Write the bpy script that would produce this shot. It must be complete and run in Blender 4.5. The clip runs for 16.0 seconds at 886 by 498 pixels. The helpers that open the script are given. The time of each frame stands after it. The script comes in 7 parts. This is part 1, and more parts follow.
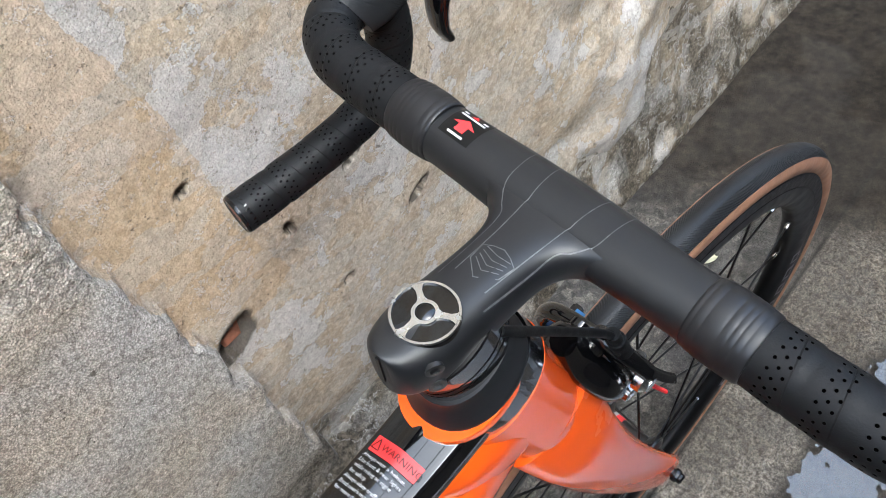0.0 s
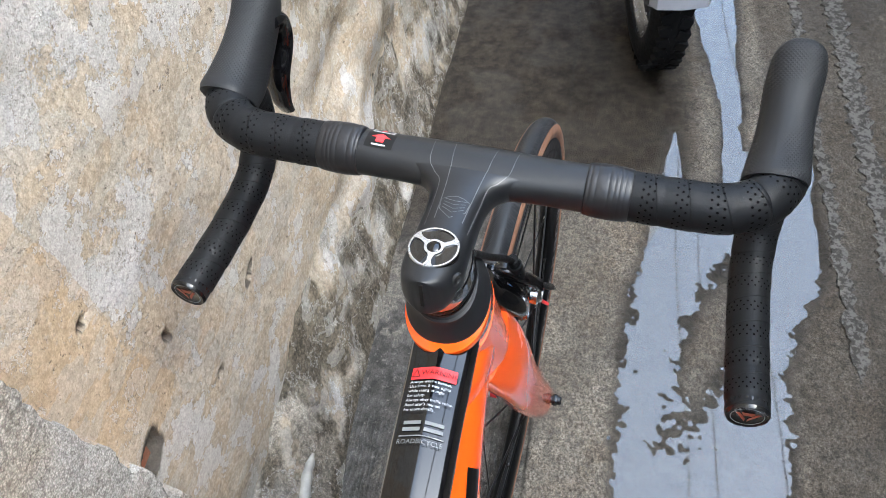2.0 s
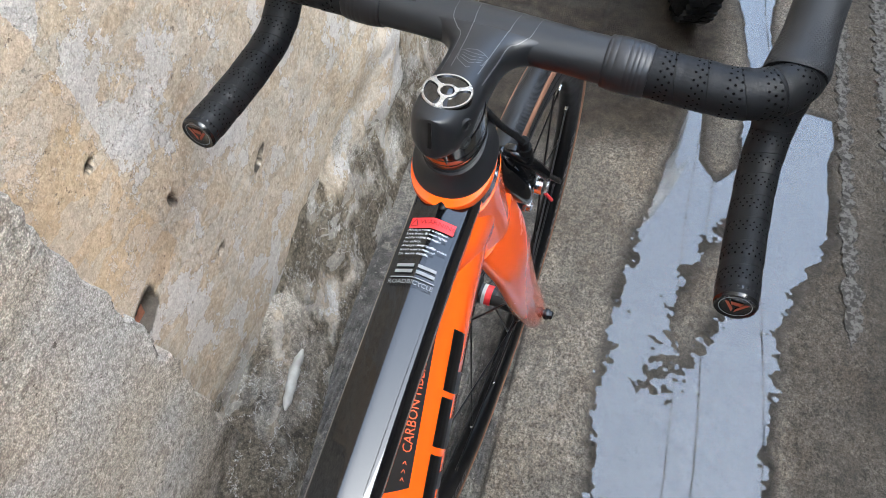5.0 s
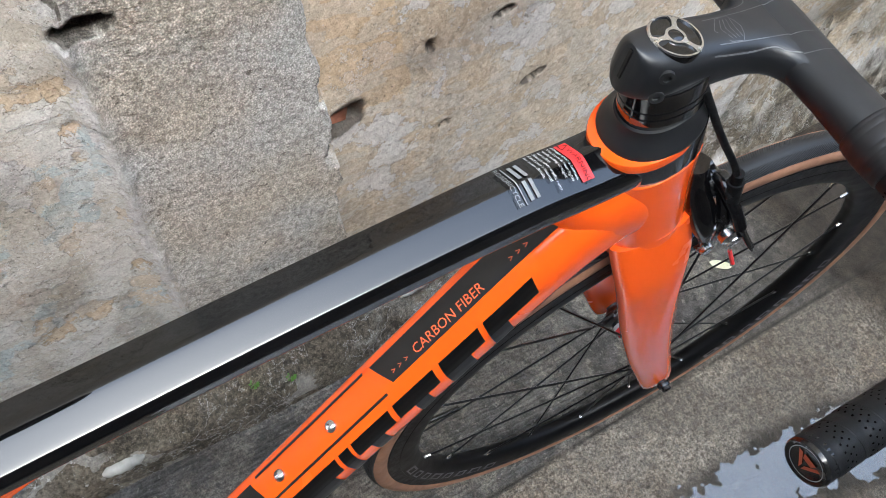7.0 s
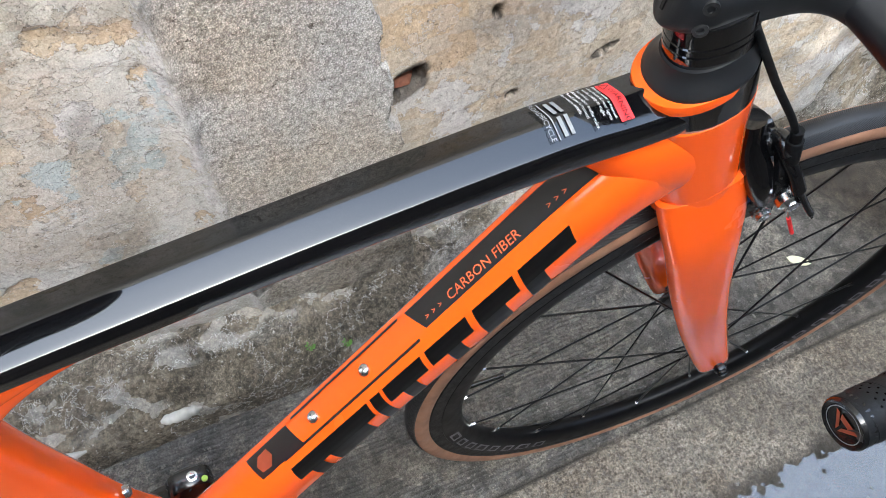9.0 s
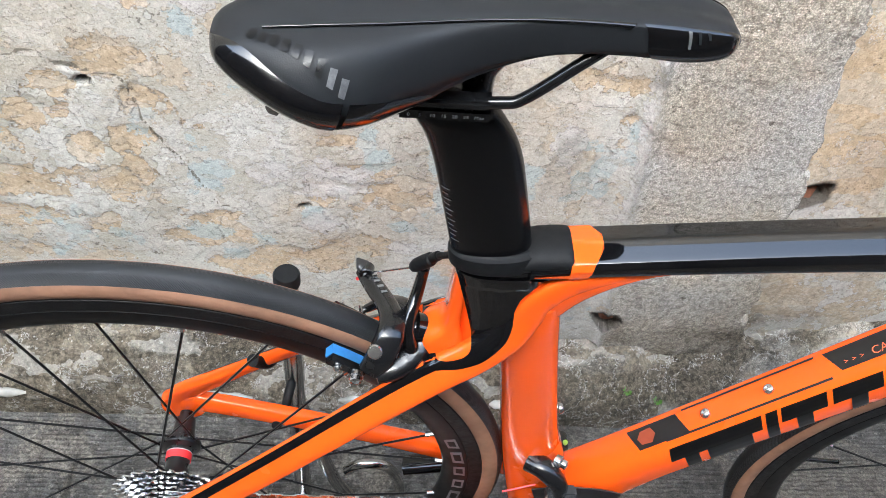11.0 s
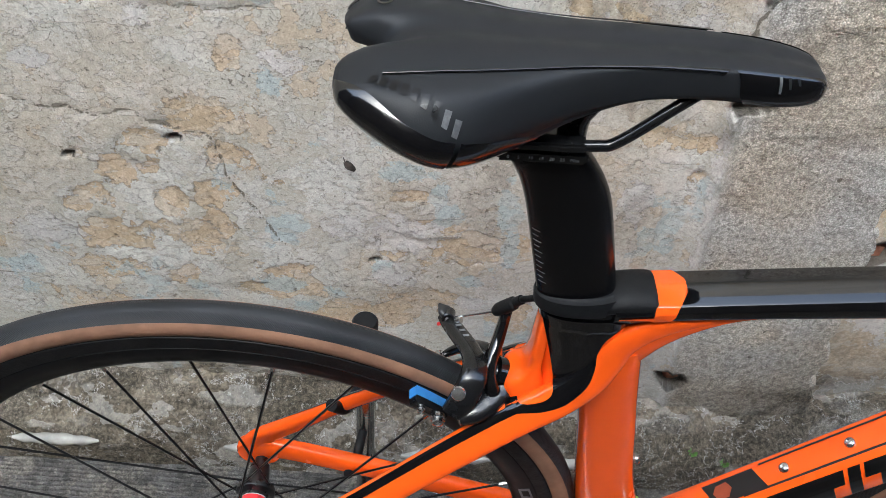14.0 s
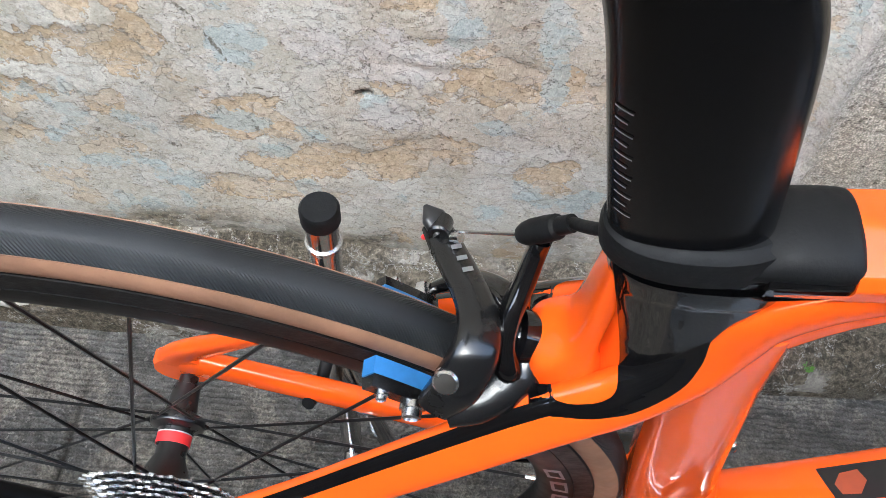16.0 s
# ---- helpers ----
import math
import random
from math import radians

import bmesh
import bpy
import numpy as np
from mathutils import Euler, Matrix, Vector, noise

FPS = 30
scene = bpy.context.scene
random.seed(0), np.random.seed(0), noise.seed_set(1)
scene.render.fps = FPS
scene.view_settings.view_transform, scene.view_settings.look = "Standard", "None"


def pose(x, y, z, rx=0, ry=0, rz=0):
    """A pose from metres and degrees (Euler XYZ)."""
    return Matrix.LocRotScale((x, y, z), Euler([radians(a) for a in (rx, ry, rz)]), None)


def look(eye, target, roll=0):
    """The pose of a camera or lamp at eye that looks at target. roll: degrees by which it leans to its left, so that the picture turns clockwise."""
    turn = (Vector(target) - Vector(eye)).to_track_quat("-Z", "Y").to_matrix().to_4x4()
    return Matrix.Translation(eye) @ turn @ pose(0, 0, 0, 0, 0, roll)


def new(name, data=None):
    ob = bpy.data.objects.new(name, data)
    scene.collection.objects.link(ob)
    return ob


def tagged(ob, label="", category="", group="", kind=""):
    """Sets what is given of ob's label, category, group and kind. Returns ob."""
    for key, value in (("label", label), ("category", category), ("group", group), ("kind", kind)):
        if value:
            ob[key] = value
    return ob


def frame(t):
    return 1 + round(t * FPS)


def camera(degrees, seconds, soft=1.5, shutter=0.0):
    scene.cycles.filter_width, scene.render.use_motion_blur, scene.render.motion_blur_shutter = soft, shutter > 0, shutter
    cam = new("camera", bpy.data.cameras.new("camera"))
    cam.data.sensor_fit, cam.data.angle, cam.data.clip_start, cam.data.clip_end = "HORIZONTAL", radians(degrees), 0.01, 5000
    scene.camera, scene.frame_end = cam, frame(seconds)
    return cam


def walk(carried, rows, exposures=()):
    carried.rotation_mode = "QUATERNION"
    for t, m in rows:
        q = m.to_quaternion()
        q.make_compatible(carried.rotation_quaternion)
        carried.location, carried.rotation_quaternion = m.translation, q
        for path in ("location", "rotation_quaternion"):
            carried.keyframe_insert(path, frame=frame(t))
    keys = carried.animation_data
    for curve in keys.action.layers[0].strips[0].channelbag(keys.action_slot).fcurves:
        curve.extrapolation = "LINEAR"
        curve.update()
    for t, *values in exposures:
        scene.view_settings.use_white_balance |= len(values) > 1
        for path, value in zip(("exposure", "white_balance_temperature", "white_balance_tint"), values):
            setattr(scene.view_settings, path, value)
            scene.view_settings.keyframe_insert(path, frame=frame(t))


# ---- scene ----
cam = camera(58.0, 16.0, 0.7)
PATH = [
    (0, (0.652, -0.144, 1.136), (1.454, 0.755, -0.461), -10.5),
    (0.5, (0.604, -0.127, 1.159), (1.617, 0.556, -0.425), -9.2),
    (1, (0.521, -0.102, 1.191), (1.738, 0.35, -0.33), -10.4),
    (1.5, (0.474, -0.093, 1.213), (1.739, 0.266, -0.294), -7.3),
    (2, (0.457, -0.089, 1.213), (1.731, 0.261, -0.287), -6.7),
    (2.5, (0.446, -0.087, 1.213), (1.728, 0.261, -0.282), -6.0),
    (3, (0.432, -0.082, 1.202), (1.709, 0.267, -0.297), -4.8),
    (3.5, (0.422, -0.084, 1.192), (1.666, 0.259, -0.336), -3.6),
    (4, (0.416, -0.09, 1.183), (1.638, 0.255, -0.362), -2.2),
    (4.2, (0.414, -0.094, 1.179), (1.627, 0.253, -0.373), -1.9),
    (6.3, (0.392, -0.126, 1.145), (1.502, 0.392, -0.435), 7.6),
    (6.5, (0.407, -0.139, 1.131), (1.449, 0.478, -0.461), 10.3),
    (7, (0.442, -0.192, 1.111), (1.284, 0.629, -0.507), 16.2),
    (7.5, (0.458, -0.219, 1.095), (1.203, 0.659, -0.54), 14.5),
    (8, (0.462, -0.23, 1.093), (1.171, 0.669, -0.547), 12.4),
    (8.2, (0.465, -0.231, 1.089), (1.171, 0.669, -0.551), 11.6),
    (10.3, (0.337, -0.254, 1.1), (0.735, 0.782, -0.563), 11.2),
    (10.5, (0.291, -0.277, 1.115), (0.611, 0.819, -0.526), 10.3),
    (11, (0.203, -0.359, 1.152), (0.393, 0.91, -0.383), 9.1),
    (11.5, (0.172, -0.424, 1.181), (0.278, 0.978, -0.242), 6.7),
    (12, (0.169, -0.45, 1.195), (0.256, 1.004, -0.177), 5.6),
    (12.5, (0.175, -0.466, 1.199), (0.257, 1.0, -0.16), 5.6),
    (13, (0.17, -0.465, 1.188), (0.254, 1.006, -0.164), 5.8),
    (13.5, (0.163, -0.448, 1.175), (0.247, 1.004, -0.197), 5.7),
    (14, (0.171, -0.387, 1.153), (0.244, 1.01, -0.277), 5.5),
    (14.5, (0.206, -0.288, 1.114), (0.25, 1.003, -0.413), 5.2),
    (15, (0.213, -0.222, 1.046), (0.243, 0.934, -0.585), 6.2),
    (15.5, (0.211, -0.178, 0.986), (0.233, 0.904, -0.696), 6.4),
    (16, (0.203, -0.156, 0.956), (0.22, 0.855, -0.769), 6.3),
]
walk(cam, [(t, look(eye, target, roll)) for t, eye, target, roll in PATH],
     [(0.0, 2.87), (1.0, 3.06), (2.5, 3.08), (3.5, 3.03), (4.2, 3.06), (6.5, 2.92), (7.5, 2.9), (8.2, 2.97), (10.5, 3.34), (11.3, 3.12), (12.2, 2.56), (13.5, 2.58), (14.5, 2.85), (15.5, 3.11), (16.0, 3.14)])

# ---- world and light: a dull overcast day in a narrow lane ----
world = bpy.data.worlds.new("overcast_sky")
scene.world = world
world.use_nodes = True
wn = world.node_tree
wn.nodes.clear()
w_out = wn.nodes.new("ShaderNodeOutputWorld")
w_bg = wn.nodes.new("ShaderNodeBackground")
w_sky = wn.nodes.new("ShaderNodeTexSky")
w_sky.sky_type = "NISHITA"
w_sky.sun_disc = False
w_sky.sun_elevation, w_sky.sun_rotation = radians(54), radians(200)
w_sky.air_density, w_sky.dust_density, w_sky.ozone_density = 1.0, 4.0, 1.0
w_hsv = wn.nodes.new("ShaderNodeHueSaturation")
w_hsv.inputs["Saturation"].default_value = 0.8
w_bg.inputs["Strength"].default_value = 0.15
wn.links.new(w_sky.outputs[0], w_hsv.inputs["Color"])
wn.links.new(w_hsv.outputs[0], w_bg.inputs["Color"])
wn.links.new(w_bg.outputs[0], w_out.inputs["Surface"])

sun_data = bpy.data.lights.new("sun", "SUN")
sun_data.energy, sun_data.angle, sun_data.color = 0.4, radians(30), (1.0, 0.97, 0.94)
sun = new("sun", sun_data)
sun.matrix_world = look((0.2, -4.2, 5.8), (0.5, 0.2, 0.2))
scene.view_settings.use_white_balance = True
scene.view_settings.white_balance_temperature = 5820
scene.view_settings.white_balance_tint = 2


# ---- helpers of this scene ----
def vadd(bm, pts):
    return [bm.verts.new(p) for p in pts]


def skin(bm, rings, caps=True, closed=True):
    """Faces between rings of points of the same length."""
    vs = [vadd(bm, r) for r in rings]
    n = len(vs[0])
    for a, b in zip(vs, vs[1:]):
        for i in range(n if closed else n - 1):
            j = (i + 1) % n
            bm.faces.new((a[i], a[j], b[j], b[i]))
    if caps:
        bm.faces.new(list(reversed(vs[0])))
        bm.faces.new(vs[-1])
    return vs


def oval(c, u, v, a, b, n=24, power=2.0):
    """A ring round c, with half sizes a along u and b along v; power over 2 squares it off."""
    c, u, v = Vector(c), Vector(u), Vector(v)
    out = []
    for i in range(n):
        t = 2 * math.pi * i / n
        ct, st = math.cos(t), math.sin(t)
        out.append(c + u * (a * math.copysign(abs(ct) ** (2 / power), ct)) + v * (b * math.copysign(abs(st) ** (2 / power), st)))
    return out


def smooth_path(pts, n=8):
    """Catmull-Rom points through pts."""
    pts = [Vector(p) for p in pts]
    ext = [2 * pts[0] - pts[1], *pts, 2 * pts[-1] - pts[-2]]
    out = []
    for i in range(1, len(ext) - 2):
        p0, p1, p2, p3 = ext[i - 1:i + 3]
        for k in range(n):
            t = k / n
            out.append(0.5 * (2 * p1 + (p2 - p0) * t + (2 * p0 - 5 * p1 + 4 * p2 - p3) * t * t + (3 * p1 - p0 - 3 * p2 + p3) * t ** 3))
    out.append(pts[-1])
    return out


def pipe(bm, path, r, n=12, up=(0, 0, 1), caps=True, flat=1.0, power=2.0):
    """A tube along path; r is a number or a function of 0..1 along it; flat: the ratio of its two half sizes."""
    path = [Vector(p) for p in path]
    rings = []
    up = Vector(up)
    last = None
    for i, p in enumerate(path):
        d = (path[min(i + 1, len(path) - 1)] - path[max(i - 1, 0)]).normalized()
        if last is None:
            side = d.cross(up)
            if side.length < 1e-3:
                side = d.cross(Vector((0, 1, 0)))
        else:
            side = last - d * last.dot(d)
        side.normalize()
        last = side
        top = side.cross(d).normalized()
        rad = r(i / (len(path) - 1)) if callable(r) else r
        rings.append(oval(p, side, top, rad, rad * flat, n, power))
    skin(bm, rings, caps)
    return rings


def box(bm, c, size, m=None):
    r = bmesh.ops.create_cube(bm, size=1.0)
    mm = Matrix.LocRotScale(Vector(c), None, Vector(size)) if m is None else m @ Matrix.LocRotScale(Vector(c), None, Vector(size))
    bmesh.ops.transform(bm, matrix=mm, verts=r["verts"])
    return r["verts"]


def rod(bm, a, b, r, n=12, r2=None):
    pipe(bm, [a, b], (lambda t: r + ((r2 if r2 is not None else r) - r) * t), n)


def turned(bm, c, axis, profile, n=32):
    """A lathe: profile of (along the axis, radius)."""
    axis = Vector(axis).normalized()
    u = axis.orthogonal().normalized()
    v = axis.cross(u)
    skin(bm, [oval(Vector(c) + axis * s, u, v, max(r, 1e-5), max(r, 1e-5), n) for s, r in profile])


def done(bm, name, material, parent=None, label="", smooth=True, m=None, bevel=0.0):
    if bevel:
        bmesh.ops.bevel(bm, geom=[e for e in bm.edges if e.is_manifold and e.calc_face_angle(0) > 0.5], offset=bevel, segments=2, affect="EDGES", clamp_overlap=True)
    if m is not None:
        bmesh.ops.transform(bm, matrix=m, verts=bm.verts)
    bmesh.ops.recalc_face_normals(bm, faces=bm.faces)
    me = bpy.data.meshes.new(name)
    bm.to_mesh(me)
    bm.free()
    if smooth:
        me.polygons.foreach_set("use_smooth", [True] * len(me.polygons))
        me.set_sharp_from_angle(angle=radians(38))
    me.materials.append(material)
    ob = new(name, me)
    if parent is not None:
        ob.parent = parent
    if label:
        ob["label"] = label
    return ob


def part(name, bm, material, parent, label="", m=None, smooth=True, bevel=0.0):
    return done(bm, name, material, parent, label, smooth, m, bevel)


def words(text, size, material, m, parent, name="lettering", align="LEFT", depth=0.0):
    """Flat lettering in the built-in font, laid at the pose m."""
    cu = bpy.data.curves.new(name, "FONT")
    cu.body, cu.size, cu.extrude, cu.align_x = text, size, depth, align
    cu.resolution_u = 2
    tmp = bpy.data.objects.new(name, cu)
    scene.collection.objects.link(tmp)
    bpy.context.view_layer.update()
    me = bpy.data.meshes.new_from_object(tmp.evaluated_get(bpy.context.evaluated_depsgraph_get()))
    bpy.data.objects.remove(tmp)
    me.transform(m)
    me.materials.clear()
    me.materials.append(material)
    ob = new(name, me)
    ob.parent = parent
    return ob


# ---- grid noise for the large rough surfaces ----
def lattice(ix, iy, seed):
    h = (ix.astype(np.int64) * 374761393 + iy.astype(np.int64) * 668265263 + seed * 1442695041) & 0x7FFFFFFF
    h = (h ^ (h >> 13)) * 1274126177 & 0x7FFFFFFF
    return ((h ^ (h >> 16)) & 0xFFFF) / 65535.0


def value_noise(x, y, seed=0):
    ix, iy = np.floor(x), np.floor(y)
    fx, fy = x - ix, y - iy
    fx, fy = fx * fx * fx * (fx * (fx * 6 - 15) + 10), fy * fy * fy * (fy * (fy * 6 - 15) + 10)
    a, b = lattice(ix, iy, seed), lattice(ix + 1, iy, seed)
    c, d = lattice(ix, iy + 1, seed), lattice(ix + 1, iy + 1, seed)
    return (a + (b - a) * fx) * (1 - fy) + (c + (d - c) * fx) * fy


def fbm(x, y, octaves=4, seed=0, gain=0.5):
    total, amp, norm = np.zeros_like(x), 1.0, 0.0
    for o in range(octaves):
        total += amp * value_noise(x + 17.3 * o, y - 9.1 * o, seed + o)
        norm += amp
        amp *= gain
        x, y = (x * 1.62 - y * 1.18), (x * 1.18 + y * 1.62)
    return total / norm


def step01(v, lo, hi):
    t = np.clip((v - lo) / (hi - lo), 0, 1)
    return t * t * (3 - 2 * t)


def line_gap(x, z, pts, wobble=0.0, seed=5):
    """Distance to a polyline, with a ragged wobble."""
    if wobble:
        x = x + wobble * (fbm(x * 35, z * 35, 3, seed) - 0.5) * 2
        z = z + wobble * (fbm(x * 35 + 40, z * 35, 3, seed + 9) - 0.5) * 2
    best = np.full_like(x, 9.0)
    for (ax, az), (bx, bz) in zip(pts, pts[1:]):
        dx, dz = bx - ax, bz - az
        t = np.clip(((x - ax) * dx + (z - az) * dz) / (dx * dx + dz * dz), 0, 1)
        best = np.minimum(best, np.hypot(x - ax - t * dx, z - az - t * dz))
    return best


def sheet(name, us, vs, place, material, attributes):
    """A grid over us x vs; place gives three arrays of coordinates; attributes: named arrays for the material."""
    U, V = np.meshgrid(us, vs)
    X, Y, Z = place(U, V)
    n_u, n_v = len(us), len(vs)
    co = np.stack([X, Y, Z], -1).reshape(-1, 3)
    idx = np.arange(n_u * n_v).reshape(n_v, n_u)
    quads = np.stack([idx[:-1, :-1], idx[:-1, 1:], idx[1:, 1:], idx[1:, :-1]], -1).reshape(-1, 4)
    me = bpy.data.meshes.new(name)
    me.vertices.add(len(co))
    me.vertices.foreach_set("co", co.astype(np.float32).ravel())
    me.loops.add(quads.size)
    me.loops.foreach_set("vertex_index", quads.ravel().astype(np.int32))
    me.polygons.add(len(quads))
    me.polygons.foreach_set("loop_start", np.arange(0, quads.size, 4, dtype=np.int32))
    me.polygons.foreach_set("loop_total", np.full(len(quads), 4, dtype=np.int32))
    me.polygons.foreach_set("use_smooth", np.ones(len(quads), dtype=bool))
    me.update()
    for key, values in attributes(U, V).items():
        me.attributes.new(key, "FLOAT", "POINT").data.foreach_set("value", values.astype(np.float32).ravel())
    me.materials.append(material)
    return new(name, me)


# ---- materials ----
class Mat:
    """A node material with a small vocabulary of node makers."""

    def __init__(self, name, rough=0.5, metal=0.0, coat=0.0, spec=0.5):
        self.m = bpy.data.materials.new(name)
        self.m.use_nodes = True
        self.t = self.m.node_tree
        self.b = self.t.nodes["Principled BSDF"]
        self.b.inputs["Roughness"].default_value = rough
        self.b.inputs["Metallic"].default_value = metal
        self.b.inputs["Coat Weight"].default_value = coat
        self.b.inputs["Coat Roughness"].default_value = 0.03
        self.b.inputs["Specular IOR Level"].default_value = spec

    def node(self, kind, **sets):
        nd = self.t.nodes.new(kind)
        for k, v in sets.items():
            if k in nd.inputs:
                nd.inputs[k].default_value = v
        return nd

    def link(self, a, b):
        self.t.links.new(a, b)

    def coord(self):
        return self.node("ShaderNodeTexCoord").outputs["Object"]

    def noise(self, scale, detail=4.0, rough=0.55, stretch=None):
        nd = self.node("ShaderNodeTexNoise", Scale=scale, Detail=detail, Roughness=rough)
        src = self.coord()
        if stretch:
            mp = self.node("ShaderNodeMapping")
            mp.inputs["Scale"].default_value = stretch
            self.link(src, mp.inputs["Vector"])
            src = mp.outputs[0]
        self.link(src, nd.inputs["Vector"])
        return nd.outputs["Fac"]

    def grains(self, scale):
        nd = self.node("ShaderNodeTexVoronoi", Scale=scale, Randomness=1.0)
        self.link(self.coord(), nd.inputs["Vector"])
        return nd.outputs["Distance"]

    def ramp(self, fac, lo, hi):
        nd = self.node("ShaderNodeMapRange")
        nd.inputs["From Min"].default_value, nd.inputs["From Max"].default_value = lo, hi
        nd.interpolation_type = "SMOOTHSTEP"
        self.link(fac, nd.inputs["Value"])
        return nd.outputs[0]

    def span(self, fac, lo, hi, out0, out1):
        nd = self.node("ShaderNodeMapRange")
        for k, v in zip(("From Min", "From Max", "To Min", "To Max"), (lo, hi, out0, out1)):
            nd.inputs[k].default_value = v
        self.link(fac, nd.inputs["Value"])
        return nd.outputs[0]

    def math(self, op, a, b=None):
        nd = self.node("ShaderNodeMath")
        nd.operation = op
        for i, v in enumerate((a, b)):
            if v is None:
                continue
            if isinstance(v, (int, float)):
                nd.inputs[i].default_value = v
            else:
                self.link(v, nd.inputs[i])
        return nd.outputs[0]

    def mix(self, fac, a, b):
        nd = self.t.nodes.new("ShaderNodeMix")
        nd.data_type = "RGBA"
        for sock, v in ((nd.inputs[0], fac), (nd.inputs[6], a), (nd.inputs[7], b)):
            if isinstance(v, (int, float)):
                sock.default_value = v
            elif isinstance(v, tuple):
                sock.default_value = (*v, 1.0)
            else:
                self.link(v, sock)
        return nd.outputs[2]

    def attr(self, name):
        nd = self.node("ShaderNodeAttribute")
        nd.attribute_name = name
        return nd.outputs["Fac"]

    def color(self, v):
        if isinstance(v, tuple):
            self.b.inputs["Base Color"].default_value = (*v, 1.0)
        else:
            self.link(v, self.b.inputs["Base Color"])
        return self

    def rough(self, v):
        self.link(v, self.b.inputs["Roughness"])
        return self

    def bump(self, height, strength=0.3, distance=0.001):
        nd = self.node("ShaderNodeBump", Strength=strength, Distance=distance)
        self.link(height, nd.inputs["Height"])
        self.link(nd.outputs[0], self.b.inputs["Normal"])
        return self


def simple(name, rgb, rough=0.5, metal=0.0, coat=0.0, vary=0.12, scale=40.0, bump=0.0, bump_scale=300.0, spec=0.5):
    """A colour with slight blotches, worn gloss and fine grain."""
    k = Mat(name, rough, metal, coat, spec)
    n = k.noise(scale, 5.0)
    k.color(k.mix(k.ramp(n, 0.3, 0.7), tuple(c * (1 - vary) for c in rgb), tuple(min(1.0, c * (1 + vary)) for c in rgb)))
    k.rough(k.span(k.noise(scale * 2.3, 4.0), 0.3, 0.7, max(0.02, rough * 0.85), min(1.0, rough * 1.15)))
    if bump:
        k.bump(k.noise(bump_scale, 3.0), bump, 0.0006)
    return k.m


ORANGE = simple("orange_gloss_paint", (0.88, 0.1, 0.006), 0.25, 0.0, 0.7, 0.04, 6.0, spec=0.15)
BLACK_GLOSS = simple("black_gloss_carbon", (0.003, 0.003, 0.0035), 0.16, 0.0, 0.8, 0.3, 8.0, spec=0.05)
BLACK_SATIN = simple("black_satin_carbon", (0.0085, 0.0092, 0.0108), 0.4, 0.0, 0.0, 0.12, 20.0, 0.05, 900.0, 0.5)
POST_BLACK = simple("seatpost_black", (0.003, 0.003, 0.0035), 0.22, 0.0, 0.0, 0.2, 15.0, spec=0.3)
BLACK_GLOSS.node_tree.nodes["Principled BSDF"].inputs["Coat IOR"].default_value = 1.65
DECAL_GREY = simple("dark_grey_decal", (0.014, 0.0135, 0.014), 0.4, 0.0, 0.2, 0.15, 30.0, spec=0.3)
DECAL_BLACK = simple("black_decal", (0.004, 0.004, 0.004), 0.35, 0.0, 0.0, 0.1, 30.0, spec=0.3)
RUBBER = simple("black_rubber", (0.006, 0.0063, 0.007), 0.6, 0.0, 0.0, 0.15, 60.0, 0.25, 700.0, 0.2)
_k = Mat("grey_black_hood_rubber", 0.55, spec=0.3)
_sp = _k.node("ShaderNodeSeparateXYZ")
_k.link(_k.coord(), _sp.inputs[0])
_wa = _k.math("SINE", _k.math("MULTIPLY", _k.math("ADD", _k.math("ADD", _sp.outputs["X"], _sp.outputs["Z"]), _k.math("MULTIPLY", _sp.outputs["Y"], 1.6)), 1500.0))
_wb = _k.math("SINE", _k.math("MULTIPLY", _k.math("SUBTRACT", _k.math("ADD", _sp.outputs["X"], _sp.outputs["Z"]), _k.math("MULTIPLY", _sp.outputs["Y"], 1.6)), 1500.0))
_grip = _k.math("MULTIPLY", _k.math("MAXIMUM", _wa, _wb), _k.ramp(_k.noise(14.0, 1.0), 0.42, 0.5))
_k.color(_k.mix(_k.noise(40.0), (0.012, 0.0126, 0.014), (0.018, 0.0188, 0.021)))
_k.bump(_k.math("ADD", _k.math("MULTIPLY", _grip, 0.5), _k.math("MULTIPLY", _k.noise(900.0), 0.4)), 0.5, 0.0006)
HOOD = _k.m
SADDLE_MATT = simple("matt_black_saddle_cover", (0.0105, 0.0114, 0.013), 0.5, 0.0, 0.0, 0.08, 25.0, 0.15, 1400.0, 0.24)
SADDLE_GLOSS = simple("gloss_black_saddle_trim", (0.003, 0.003, 0.0035), 0.15, 0.0, 0.3, 0.1, 20.0)
TAN = simple("tan_sidewall", (0.24, 0.125, 0.075), 0.7, 0.0, 0.0, 0.18, 35.0, 0.25, 500.0)
RIM_BLACK = simple("black_carbon_rim", (0.0035, 0.0035, 0.004), 0.4, 0.0, 0.0, 0.3, 25.0, 0.06, 300.0, 0.14)
BRAKE_TRACK = simple("scuffed_brake_track", (0.006, 0.006, 0.0065), 0.45, 0.0, 0.0, 0.4, 60.0, 0.3, 500.0, 0.2)
RIM_DECAL = simple("rim_decal_grey", (0.13, 0.125, 0.14), 0.4, 0.2, 0.0, 0.3, 40.0)
STEEL = simple("steel", (0.6, 0.6, 0.6), 0.25, 1.0, 0.0, 0.15, 50.0)
CHROME = simple("chromed_tube", (0.55, 0.54, 0.53), 0.16, 1.0, 0.0, 0.2, 30.0)
SPOKE = simple("black_spoke", (0.014, 0.014, 0.015), 0.35, 0.6, 0.0, 0.2, 80.0)
